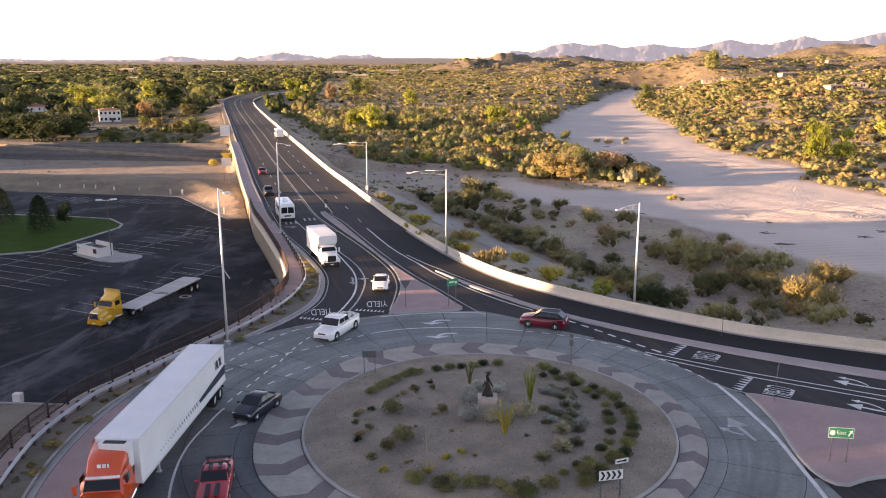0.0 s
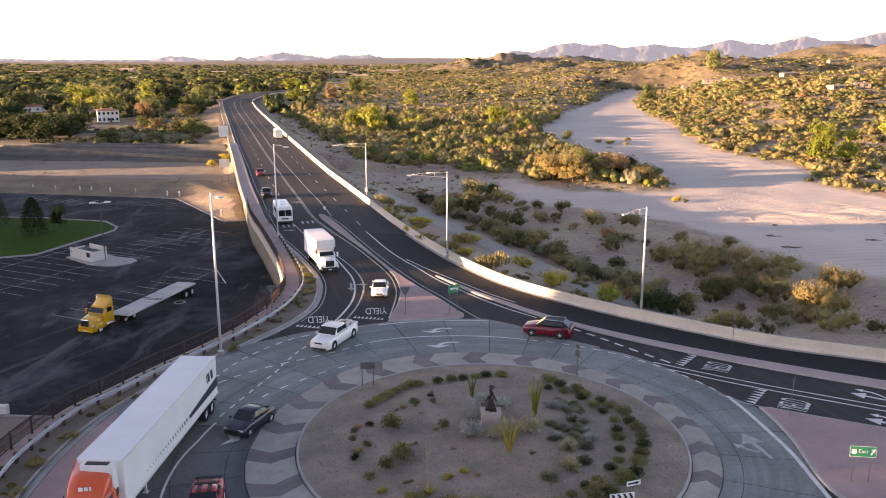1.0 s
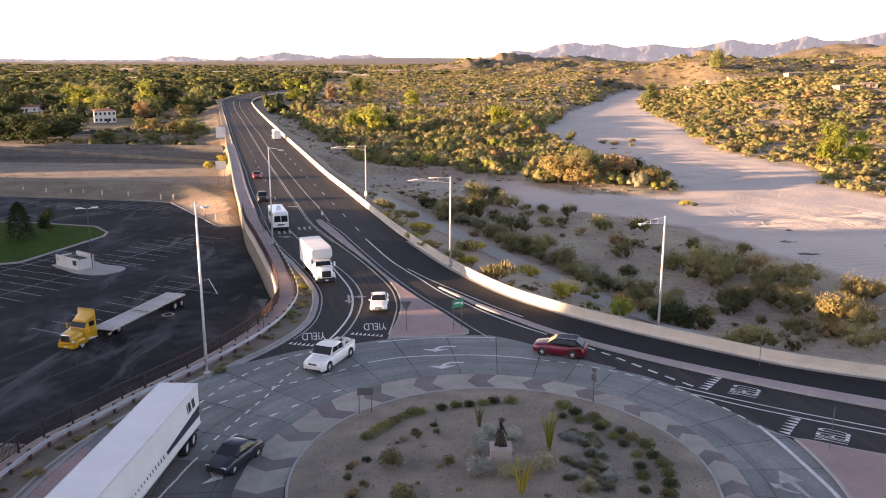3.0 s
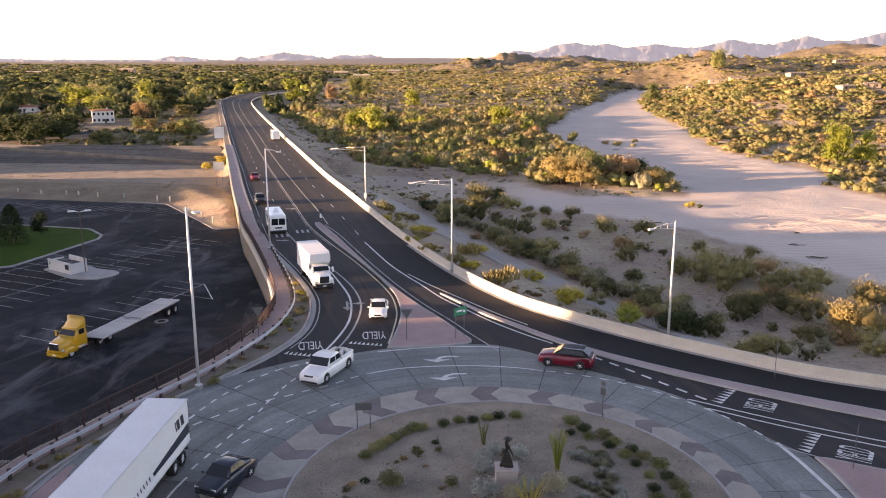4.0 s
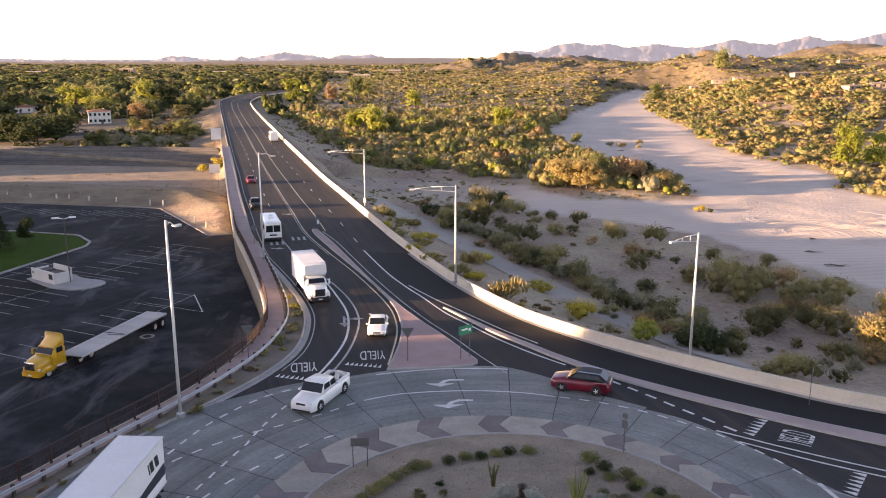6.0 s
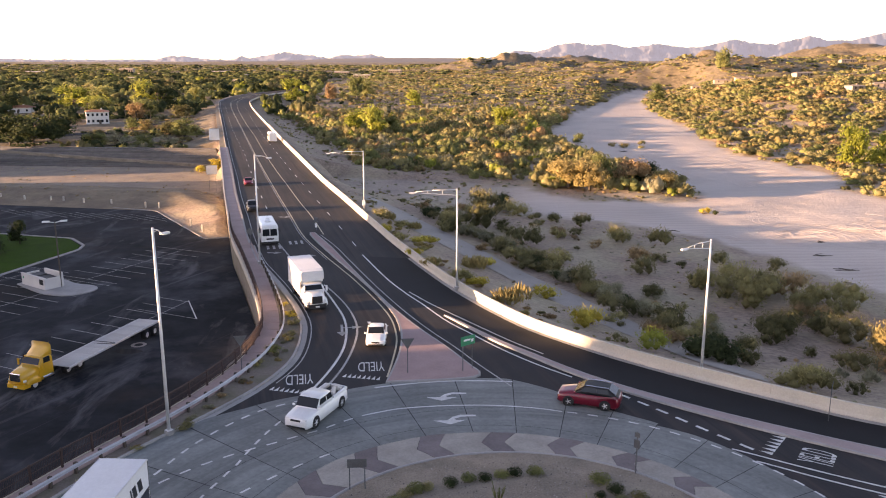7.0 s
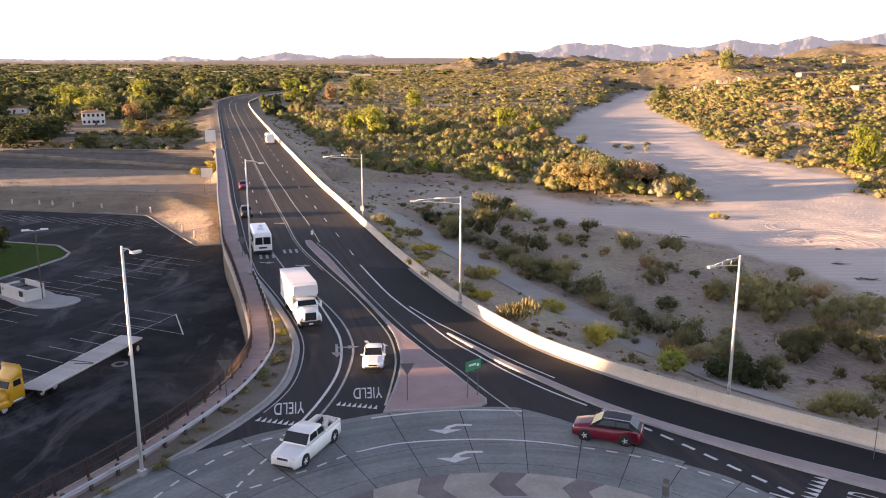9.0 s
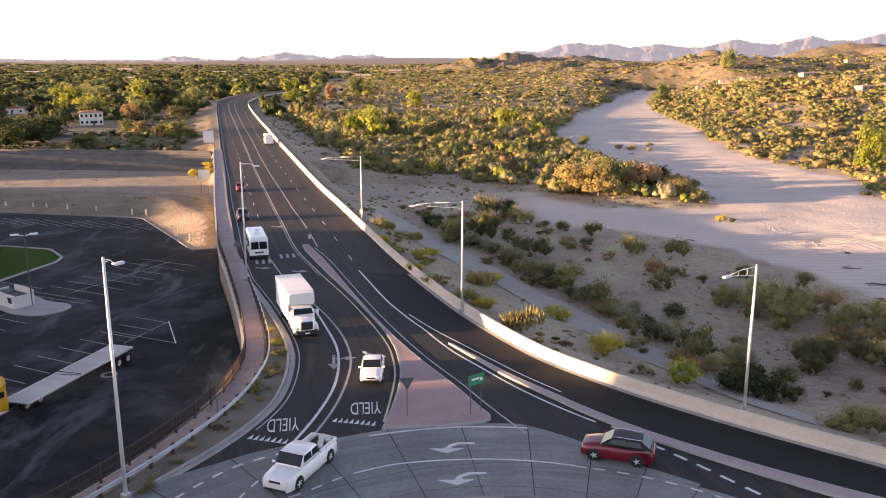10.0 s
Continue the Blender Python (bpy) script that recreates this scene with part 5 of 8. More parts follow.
def sign_post(x, y, z, heading, plates, height, label, group="", posts=(0.0,), spread=0.0):
    """plates: (name, outline, height, material, label)."""
    ob = thing("road_sign", label, "road sign", pose(x, y, z, 0, 0, heading), group)
    for s in posts:
        bm = bmesh.new()
        box(bm, (s, 0.04, height / 2), (0.06, 0.05, height), bevel=0.006)
        part("post", bm, SIGN_BACK, ob)
    made = []
    for name, outline, zc, mat, lab in plates:
        bm = bmesh.new()
        top = [bm.verts.new((px, -0.0, zc + pz)) for px, pz in outline]
        low = [bm.verts.new((px, 0.012, zc + pz)) for px, pz in outline]
        bm.faces.new(top), bm.faces.new(low[::-1])
        for i in range(len(top)):
            j = (i + 1) % len(top)
            bm.faces.new((low[i], low[j], top[j], top[i]))
        made.append(part(name, bm, mat, ob, lab))
    return ob, made


def rect(w, h):
    return [(-w / 2, -h / 2), (w / 2, -h / 2), (w / 2, h / 2), (-w / 2, h / 2)]


# green direction signs: the first faces the camera, the second is turned to the right
s1, pl = sign_post(26.4, 49.0, 0.15, -8, [("plate", rect(1.55, 0.72), 2.05, SIGN_GREEN, "green plate with a white border")], 1.8, "green direction sign with white lettering on two posts", posts=(-0.5, 0.5))
lettering("word", "East", s1.matrix_basis @ pose(0.02, -0.006, 2.08, 90, 0, 0), 0.55, 0.26, SIGN_WHITE, "", None)
word = bpy.data.objects["word"]
word.parent, word.matrix_basis = s1, pose(0.02, -0.008, 2.08, 90, 0, 0)
for nm, outline in (("arrow", [(0.42, -0.2), (0.5, -0.22), (0.62, 0.02), (0.68, -0.04), (0.7, 0.22), (0.46, 0.12), (0.54, 0.06)]), ("shield", [(-0.68, -0.12), (-0.5, -0.2), (-0.36, -0.12), (-0.38, 0.14), (-0.66, 0.14)])):
    bm = bmesh.new()
    bm.faces.new([bm.verts.new((px, -0.008, 2.05 + pz)) for px, pz in outline])
    part(nm, bm, SIGN_WHITE, s1)
bm = bmesh.new()
for px, pz, w, h in ((0, 0.345, 1.5, 0.025), (0, -0.345, 1.5, 0.025), (-0.76, 0, 0.025, 0.7), (0.76, 0, 0.025, 0.7)):
    box(bm, (px, -0.004, 2.05 + pz), (w, 0.006, h))
part("border", bm, SIGN_WHITE, s1)
s2, _ = sign_post(1.85, 83.8, 0.15, 38, [("plate", rect(1.5, 0.8), 2.55, SIGN_GREEN, "green plate")], 2.3, "green direction sign on two posts at the splitter island", posts=(-0.5, 0.5))
bm = bmesh.new()
box(bm, (-0.1, -0.01, 2.6), (0.7, 0.008, 0.16))
box(bm, (0.45, -0.01, 2.5), (0.25, 0.008, 0.25))
part("lettering", bm, SIGN_WHITE, s2, "white lettering too small to read")
TRI = [(0, -0.5), (0.55, 0.45), (-0.55, 0.45)]
for x, y, z, h in ((-3.1, 83.1, 0.15, 5), (-16.9, 83.8, 0.15, 12), (26.2, 58.7, 0.15, 60), (27.3, 74.0, 0.1, 60)):
    sign_post(x, y, z, h, [("plate", TRI, 2.5, SIGN_BACK, "bare grey back of a yield plate")], 2.8, "yield sign seen from its grey back", "yield signs")
sign_post(-5.3, 64.3, 0.2, 4, [("plate", rect(1.15, 0.55), 1.7, SIGN_BACK, "bare grey sign back")], 1.9, "grey-backed chevron sign at the island edge", posts=(-0.45, 0.45))
sign_post(11.7, 66.2, 0.2, -40, [("plate", rect(0.4, 0.55), 2.0, SIGN_BACK, "narrow grey sign back"), ("plate", rect(0.35, 0.3), 2.6, SIGN_BACK, "small grey sign back")], 2.8, "narrow grey-backed sign at the island edge")
sign_post(-19.4, 141.0, 0.1, 0, [("plate", rect(0.6, 0.75), 1.6, SIGN_BACK, "grey sign back"), ("plate", rect(0.35, 0.6), 0.75, SIGN_WHITE, "pale object marker")], 2.0, "small grey-backed sign at the median nose")
sign_post(-26.5, 128.9, 0.14, 10, [("plate", [(0, -0.55), (0.55, 0), (0, 0.55), (-0.55, 0)], 2.3, SIGN_BACK, "diamond sign back")], 2.5, "diamond sign seen from its grey back")
chev, _ = sign_post(10.6, 44.2, 0.3, 12, [("plate", rect(1.5, 0.62), 1.55, SIGN_WHITE, "white plate with black chevrons")], 1.9, "white chevron board with black arrows on two posts", posts=(-0.6, 0.6))
for k in range(4):
    bm = bmesh.new()
    x0 = -0.66 + k * 0.34
    bm.faces.new([bm.verts.new((px, -0.006, 1.55 + pz)) for px, pz in ((x0, -0.26), (x0 + 0.15, -0.26), (x0 + 0.3, 0.0), (x0 + 0.15, 0.26), (x0, 0.26), (x0 + 0.15, 0.0))])
    part("chevron", bm, DARK_TRIM, chev)
arrow_sign, _ = sign_post(11.3, 44.6, 0.3, 20, [("plate", rect(0.9, 0.3), 2.25, SIGN_WHITE, "white plate with an arrow")], 2.4, "one-way sign on a post behind the chevron board")
bm = bmesh.new()
bm.faces.new([bm.verts.new((px, -0.006, 2.25 + pz)) for px, pz in ((-0.36, -0.05), (0.15, -0.05), (0.15, -0.11), (0.38, 0), (0.15, 0.11), (0.15, 0.05), (-0.36, 0.05))])
part("arrow", bm, DARK_TRIM, arrow_sign)
for x, y, z, w, h, top in ((-72.3, 278.5, -2.2, 3.1, 3.6, 4.6), (-56.8, 219.0, -6.2, 2.6, 2.2, 5.2)):
    ob, _ = sign_post(x, y, z, 10, [("plate", rect(w, h), top, GALV, "broad pale sign back")], top, "large guide sign seen from its pale back", "guide signs", posts=(-w * 0.3, w * 0.3))

# lot: lawn, kerbed islet with a low service enclosure, edge posts
bm = bmesh.new()
slab(bm, [(-62.9, 127.0), (-57.9, 145.2), (-58.6, 148.0), (-62.6, 153.1), (-75, 156.5), (-110, 160.0), (-110, 108.0)], -4.0, -3.84)
structure("lawn", bm, LAWN, "mown green lawn in the parking lot", "lawn")
bm = bmesh.new()
sweep(bm, evenly(np.array([(-108, 107.4), (-62.6, 126.8), (-57.7, 145.2), (-58.3, 148.3), (-62.4, 153.4), (-75, 156.8), (-110, 160.4)]), 0.7), [(-0.35, -4.0), (-0.35, -3.82), (0.0, -3.8), (0.0, -4.0)])
structure("kerb", bm, KERB, "pale kerb round the lawn", "kerb")
bm = bmesh.new()
slab(bm, spline([(-57.0, 125.0), (-52.4, 121.1), (-50.2, 119.9), (-48.0, 119.5), (-46.0, 120.7), (-45.3, 122.6), (-46.4, 124.2), (-49.3, 125.3), (-52.0, 127.4), (-55.6, 127.3), (-57.0, 125.0)], 0.6)[:-1], -4.0, -3.86)
structure("islet", bm, KERB, "pale concrete islet in the parking lot", "islet")
booth = thing("service_enclosure", "low cream block enclosure, open on top, with a dark vent", "enclosure", pose(-53.2, 124.4, -3.86, 0, 0, -35))
# two dark blocks fill the inside of the open enclosure
for nm, c, s, mt in (("front_wall", (0, -1.2, 0.75), (5.6, 0.2, 1.5), BOOTH), ("back_wall", (0.7, 1.2, 0.95), (4.2, 0.2, 1.9), BOOTH), ("side_wall", (-2.7, 0, 0.7), (0.2, 2.2, 1.4), BOOTH), ("side_wall", (2.7, 0, 0.72), (0.2, 2.2, 1.45), BOOTH),
                     ("coping", (0, -1.2, 1.53), (5.7, 0.3, 0.06), BOOTH), ("dark_fill", (-1.3, 0.1, 0.65), (1.9, 1.6, 1.3), DARK_TRIM), ("dark_fill", (1.0, 0.1, 0.65), (1.9, 1.6, 1.3), DARK_TRIM), ("notice", (-2.3, -1.315, 1.0), (0.3, 0.03, 0.3), SIGN_GREEN)):
    bm = bmesh.new()
    box(bm, c, s, bevel=0.02 if nm != "notice" else 0.0)
    part(nm, bm, mt, booth)
bm = bmesh.new()
box(bm, (2.0, -1.31, 0.95), (0.9, 0.03, 0.7))
part("vent", bm, DARK_TRIM, booth, "dark louvred vent")
for k, (x, y) in enumerate(((-94.8, 192.6), (-88.5, 190.2), (-82.5, 189.3), (-79.6, 188.8), (-74.6, 186.9), (-68.2, 185.2), (-60.1, 182.2), (-57.2, 181.6), (-45.5, 164.0), (-42.0, 159.0))):
    bm = bmesh.new()
    box(bm, (0, 0, 0.5), (0.3, 0.3, 1.3), bevel=0.04)
    ob = link("bollard", bm, WALL_CREAM)
    ob.matrix_basis = pose(x, y, -3.75)
    tagged(ob, "pale concrete bollard at the lot's edge", "bollard", "lot bollards")
bm = bmesh.new()
sweep(bm, evenly(np.array([(-62.0, 69.4), (-27.4, 67.0)]), 1.0), [(0.2, -4.1), (0.2, -3.84), (0.0, -3.82), (0.0, -4.1)])
structure("kerb", bm, KERB, "pale kerb across the parking lot's end", "kerb")
bm = bmesh.new()
box(bm, (0, 0, 0.4), (0.75, 0.6, 0.9), bevel=0.04)
ob = link("utility_box", bm, BOOTH)
ob.matrix_basis = pose(-36.9, 68.2, -4.0)
tagged(ob, "pale utility box beside the lot kerb", "utility box")
bm = bmesh.new()
slab(bm, [(-62.0, 69.3), (-75, 30), (-27.5, 30), (-27.3, 50), (-26.7, 58), (-27.5, 66.9)], -4.1, -3.93)
structure("bare_ground", bm, VERGE, "bare grey-brown dirt beside the parking lot", "ground")

# stepped soil-cement bank beyond the side channel
bank = thing("stepped_bank", "dark stepped soil-cement bank of the side channel", "bank", kind="structure")
STEP = material("soil_cement", (0.135, 0.125, 0.118), 0.95, scale=0.3, fine=3.0, dark=0.65, light=1.35, bump=0.5, bump_dist=0.05, per_piece=0.22, object_space=False)
for k in range(11):
    y = 262.0 + k * 1.05
    bm = bmesh.new()
    l = evenly(np.array([(-230.0, y + 21.0), (-150.0, y + 9.0), (-66.0 - 0.5 * k, y + 1.8)]), 6.0)
    z = -6.4 + 0.43 * k
    sweep(bm, l, [(1.6, z - 0.5), (0.0, z - 0.5), (0.0, z + 0.43), (1.6, z + 0.43)])
    part("step", bm, STEP, bank)

# ramp across the bank
bm = bmesh.new()
ra = evenly(np.array([(-150.0, 280.2), (-112.0, 272.4), (-84.0, 267.4), (-70.0, 264.6)]), 2.0)
zz = np.interp(ra[:, 0], [-150, -70], [-2.3, -5.7])
strip(bm, offset(ra, -0.8), offset(ra, 0.8), zz + 0.25)
strip(bm, offset(ra, -0.8), offset(ra, -0.8), zz + 0.25, zz - 0.6)
structure("bank_ramp", bm, GRAVEL, "pale dirt ramp across the stepped bank", "ramp")

# houses
def house(x, y, z, heading, w, d, h, wall, label, roof_h=0.8, windows=4, storeys=1, roof=None):
    ob = thing("house", label, "house", pose(x, y, z, 0, 0, heading))
    bm = bmesh.new()
    box(bm, (0, 0, h / 2 - 0.3), (w, d, h + 0.6), bevel=0.02)
    wl = part("wall", bm, wall, ob)
    bm = bmesh.new()
    o = 0.5
    lo = [bm.verts.new(p) for p in ((-w / 2 - o, -d / 2 - o, h), (w / 2 + o, -d / 2 - o, h), (w / 2 + o, d / 2 + o, h), (-w / 2 - o, d / 2 + o, h))]
    hi = [bm.verts.new(p) for p in ((-w / 2 + d * 0.35, 0, h + roof_h), (w / 2 - d * 0.35, 0, h + roof_h))]
    bm.faces.new((lo[0], lo[1], hi[1], hi[0])), bm.faces.new((lo[1], lo[2], hi[1])), bm.faces.new((lo[2], lo[3], hi[0], hi[1])), bm.faces.new((lo[3], lo[0], hi[0])), bm.faces.new(lo[::-1])
    part("roof", bm, roof or ROOF_TILE, ob)
    for s in range(storeys):
        for k in range(windows):
            bm = bmesh.new()
            zc = h * (s + 0.55) / storeys
            box(bm, (-w / 2 + w * (k + 0.5) / windows, -d / 2 - 0.01, zc), (0.9, 0.06, 1.2))
            win = part("window", bm, WINDOW, ob)
    bm = bmesh.new()
    box(bm, (w * 0.1, -d / 2 - 0.02, 1.0), (1.0, 0.08, 2.0))
    part("door", bm, WOOD_POST, ob)
    bm = bmesh.new()
    box(bm, (w * 0.2, 0.4, h + roof_h * 0.8), (0.7, 0.7, 1.2), bevel=0.03)
    part("chimney", bm, wall, ob)
    return ob


house(-157, 394, -3.0, 24, 9.5, 8.5, 5.6, PLASTER, "white two-storey house with a low tiled roof", 0.9, 5, 2)
house(-203, 600, -3.0, 10, 22, 11, 4.0, material("brick_wall", (0.20, 0.10, 0.07), 0.9), "brown low house among trees", 1.6, 5)
house(-232, 470, -3.0, 12, 16, 10, 3.2, PLASTER, "pale low house among dark trees", 1.2, 4)
for x, y, w in ((229.8, 659, 12), (201, 682, 7), (218, 671, 13), (278, 664, 16), (226.5, 478, 8), (241, 479, 9), (403, 855, 17), (300, 690, 12)):
    zz = float(terrain(np.array([x]), np.array([y]))[0][0])
    house(x, y, zz, -15 + (x * 7) % 40, w, 7, 2.3, ADOBE, "pale desert house on the hillside", 0.7, 2, 1, ADOBE)
for x, y, w, h in ((-420, 1150, 24, 4), (-300, 1300, 26, 5), (-560, 1500, 24, 10), (-180, 1500, 26, 5), (-250, 1050, 22, 4), (-350, 1000, 16, 4), (-80, 1400, 22, 5), (-470, 1350, 28, 5), (-620, 1200, 20, 4), (-120, 1250, 24, 4), (-700, 1450, 26, 5), (-390, 1480, 30, 6)):
    zz = float(terrain(np.array([x]), np.array([y]))[0][0])
    bm = bmesh.new()
    box(bm, (0, 0, h / 2), (w, 12, h), bevel=0.05)
    ob = thing("town_building", "pale flat-roofed building of the far town", "building", pose(x, y, zz))
    part("wall", bm, ADOBE, ob)
    for k in range(6):
        bm = bmesh.new()
        box(bm, (-w / 2 + w * (k + 0.5) / 6, -6.02, h * 0.5), (w * 0.08, 0.08, h * 0.35))
        part("window", bm, WINDOW, ob)
    bm = bmesh.new()
    box(bm, (0, 0, h + 0.3), (w + 0.6, 12.6, 0.5))
    part("parapet", bm, BOOTH, ob)
# road and yard below the white house
bm = bmesh.new()
ya = spline([(-185, 300), (-150, 330), (-128, 345), (-112, 362), (-115, 385), (-140, 392)], 2.0)
strip(bm, offset(ya, -5), offset(ya, 5), terrain(offset(ya, -5)[:, 0], offset(ya, -5)[:, 1])[0] + 0.25, terrain(offset(ya, 5)[:, 0], offset(ya, 5)[:, 1])[0] + 0.25)
structure("town_road", bm, LOT_ASPHALT, "grey side road below the white house", "road")
for x, y, h in ((-118, 352, 9), (-150, 455, 12), (-168, 410, 9)):
    bm = bmesh.new()
    rod(bm, (0, 0, 0), (0, 0, h), 0.14, 0.1, 8)
    box(bm, (0, 0, h - 0.6), (2.0, 0.1, 0.12))
    ob = link("utility_pole", bm, WOOD_POST)
    ob.matrix_basis = pose(x, y, -3.2)
    tagged(ob, "wooden utility pole with a crossarm", "utility pole", "utility poles")

# ---- vehicles ----
def loft(bm, sections, caps=True):
    rings = [[bm.verts.new(p) for p in s] for s in sections]
    n = len(rings[0])
    for a, b in zip(rings, rings[1:]):
        for i in range(n):
            bm.faces.new((a[i], a[(i + 1) % n], b[(i + 1) % n], b[i]))
    if caps:
        bm.faces.new(rings[0][::-1]), bm.faces.new(rings[-1])


def shell(x, hw, z0, z1, side=0.06, top=0.12):
    """A rounded cross-section of a body at the station x."""
    m = (z0 + z1) / 2
    pts = [(hw * 0.86, z0), (hw, z0 + side * 1.6), (hw, m), (hw - side * 0.3, z1 - top), (hw - top * 1.0, z1 - 0.015), (hw * 0.4, z1)]
    return [(x, y, z) for y, z in pts] + [(x, -y, z) for y, z in pts[::-1]]


def wheel(parent, x, y, r, width, rim=RIM, name="wheel"):
    side = 1 if y > 0 else -1
    bm = bmesh.new()
    prof = [(0.62, 0.5), (0.93, 0.5), (1.0, 0.36), (1.0, -0.36), (0.93, -0.5), (0.62, -0.5)]
    n = 20
    rings = [[bm.verts.new((x + r * q * math.cos(6.2832 * i / n), y + w * width, r + r * q * math.sin(6.2832 * i / n))) for q, w in prof] for i in range(n)]
    for i in range(n):
        for j in range(len(prof)):
            k = (j + 1) % len(prof)
            bm.faces.new((rings[i][j], rings[i][k], rings[(i + 1) % n][k], rings[(i + 1) % n][j]))
    wh = part(name, bm, RUBBER, parent, smooth=True)
    bm = bmesh.new()
    yo = y + side * width * 0.36
    rod(bm, (x, y - side * width * 0.3, r), (x, yo, r), r * 0.62, r * 0.62, 16)
    rod(bm, (x, yo, r), (x, yo + side * 0.03, r), r * 0.2, r * 0.15, 8)
    for k in range(5):
        a = 6.2832 * k / 5
        rod(bm, (x + r * 0.15 * math.cos(a), yo + side * 0.012, r + r * 0.15 * math.sin(a)), (x + r * 0.56 * math.cos(a), yo + side * 0.012, r + r * 0.56 * math.sin(a)), r * 0.09, r * 0.07, 5)
    part("rim", bm, rim, wh)
    return wh


def pane(bm, pts, lift, centre):
    """A quad pushed outwards from a centre line, so that it lies proud of the body."""
    p = [Vector(q) for q in pts]
    n = (p[1] - p[0]).cross(p[2] - p[0]).normalized()
    mid = sum(p, Vector()) / len(p)
    if n.dot(mid - Vector(centre)) < 0:
        n = -n
    v = [bm.verts.new(q + n * lift) for q in p]
    w = [bm.verts.new(q - n * 0.01) for q in p]
    bm.faces.new(v), bm.faces.new(w[::-1])
    for i in range(len(v)):
        j = (i + 1) % len(v)
        bm.faces.new((w[i], w[j], v[j], v[i]))


def car(name, label, m, paint, L, W, H, hood, belt, cabin, wheels=0.33, wheelbase=None, roof_mat=None, category="car", tumble=0.72):
    """cabin: (front foot, front top, rear top, rear foot) as distances behind the nose; hood: (nose height, cowl height, tail height)."""
    ob = thing(name, label, category, m, "road vehicles")
    hw, nose = W / 2, L / 2
    st = [(0.0, 0.80, 0.32, hood[0] - 0.12), (0.12, 0.93, 0.24, hood[0] - 0.02), (0.5, 0.99, 0.2, hood[0] + 0.04), (cabin[0] * 0.8, 1.0, 0.19, hood[1] - 0.03), (cabin[0] + 0.1, 1.0, 0.19, hood[1]), ((cabin[0] + cabin[3]) / 2, 1.0, 0.19, belt),
          (cabin[3] - 0.15, 1.0, 0.2, hood[2] + 0.02), (L - 0.45, 0.99, 0.22, hood[2]), (L - 0.1, 0.93, 0.28, hood[2] - 0.05), (L, 0.84, 0.36, hood[2] - 0.14)]
    bm = bmesh.new()
    loft(bm, [shell(nose - s, hw * k, z0, z1) for s, k, z0, z1 in st])
    body = part("body", bm, paint, ob, smooth=True)
    a, b, c, d = (nose - q for q in cabin)
    tw, bw = hw * tumble, hw * 0.94
    zb = min(hood[1], belt) - 0.03
    bm = bmesh.new()

    def arch(x, low, high, top):
        """A rounded cross-section of the greenhouse at the station x."""
        k = min(1.0, max(0.05, (top - zb) / 0.35))
        side = [(low, zb), (low + (high - low) * 0.5, zb + (top - zb) * 0.5), (high + 0.012 * k, top - 0.09 * k), (high - 0.05 * k, top - 0.025 * k), (high - 0.16 * k, top), (high * 0.4, top + 0.012 * k)]
        return [(x, y, z) for y, z in side] + [(x, -y, z) for y, z in side[::-1]]

    loft(bm, [arch(a, bw * 0.92, tw * 0.98, zb + 0.02), arch((a + b) / 2, bw * 0.96, tw * 0.985, (zb + H) / 2 - 0.05), arch(b, bw, tw, H - 0.04), arch(b * 0.7 + c * 0.3, bw, tw, H - 0.005), arch((b + c) / 2, bw, tw, H), arch(c, bw, tw * 0.97, H - 0.05),
              arch((c + d) / 2, bw * 0.95, tw * 0.955, (zb + H) / 2 - 0.05), arch(d, bw * 0.9, tw * 0.95, zb + 0.02)])
    part("cabin", bm, roof_mat or paint, ob, smooth=True)
    ctr = ((b + c) / 2, 0, zb + 0.2)
    zt = H - 0.05

    def mixp(p, q, t):
        return tuple(pi + (qi - pi) * t for pi, qi in zip(p, q))

    bm = bmesh.new()
    pane(bm, [mixp((a, s * bw * 0.90, zb), (b, s * tw * 0.98, zt), t) for s, t in ((1, 0.12), (-1, 0.12), (-1, 0.93), (1, 0.93))], 0.03, ctr)
    part("windscreen", bm, WINDOW, ob)
    bm = bmesh.new()
    pane(bm, [mixp((d, s * bw * 0.86, zb), (c, s * tw * 0.93, zt), t) for s, t in ((1, 0.25), (-1, 0.25), (-1, 0.9), (1, 0.9))], 0.03, ctr)
    part("rear_window", bm, WINDOW, ob)
    for s in (1, -1):
        mid_x = (b + c) / 2 - 0.05
        for x0, x1, y0s in ((b + (a - b) * 0.45, mid_x + 0.04, 0), (mid_x - 0.04, c + (d - c) * 0.3, 1)):
            bm = bmesh.new()
            f = 0.62 if y0s == 0 else 1.0
            top0 = b - 0.05 if y0s == 0 else x0
            top1 = x1 if y0s == 0 else c + 0.02
            pane(bm, [mixp((x0, s * bw, zb), (top0, s * tw, zt), 0.3), mixp((x1, s * bw, zb), (top1, s * tw, zt), 0.3), mixp((x1, s * bw, zb), (top1, s * tw, zt), 0.88), mixp((x0, s * bw, zb), (top0, s * tw, zt), 0.88)], 0.01, ctr)
            part("side_window", bm, WINDOW, ob)
        bm = bmesh.new()
        box(bm, (a - 0.12, s * (hw + 0.07), zb + 0.1), (0.12, 0.2, 0.14), bevel=0.03)
        part("mirror", bm, paint, ob)
        bm = bmesh.new()
        box(bm, (nose - 0.16, s * hw * 0.68, hood[0] - 0.13), (0.24, hw * 0.36, 0.13), pose(0, 0, 0), 0.03)
        part("headlight", bm, LAMP_GLASS, ob)
        bm = bmesh.new()
        box(bm, (-nose + 0.07, s * hw * 0.74, hood[2] - 0.2), (0.12, hw * 0.26, 0.18), bevel=0.03)
        part("tail_light", bm, TAIL_GLASS, ob)
    bm = bmesh.new()
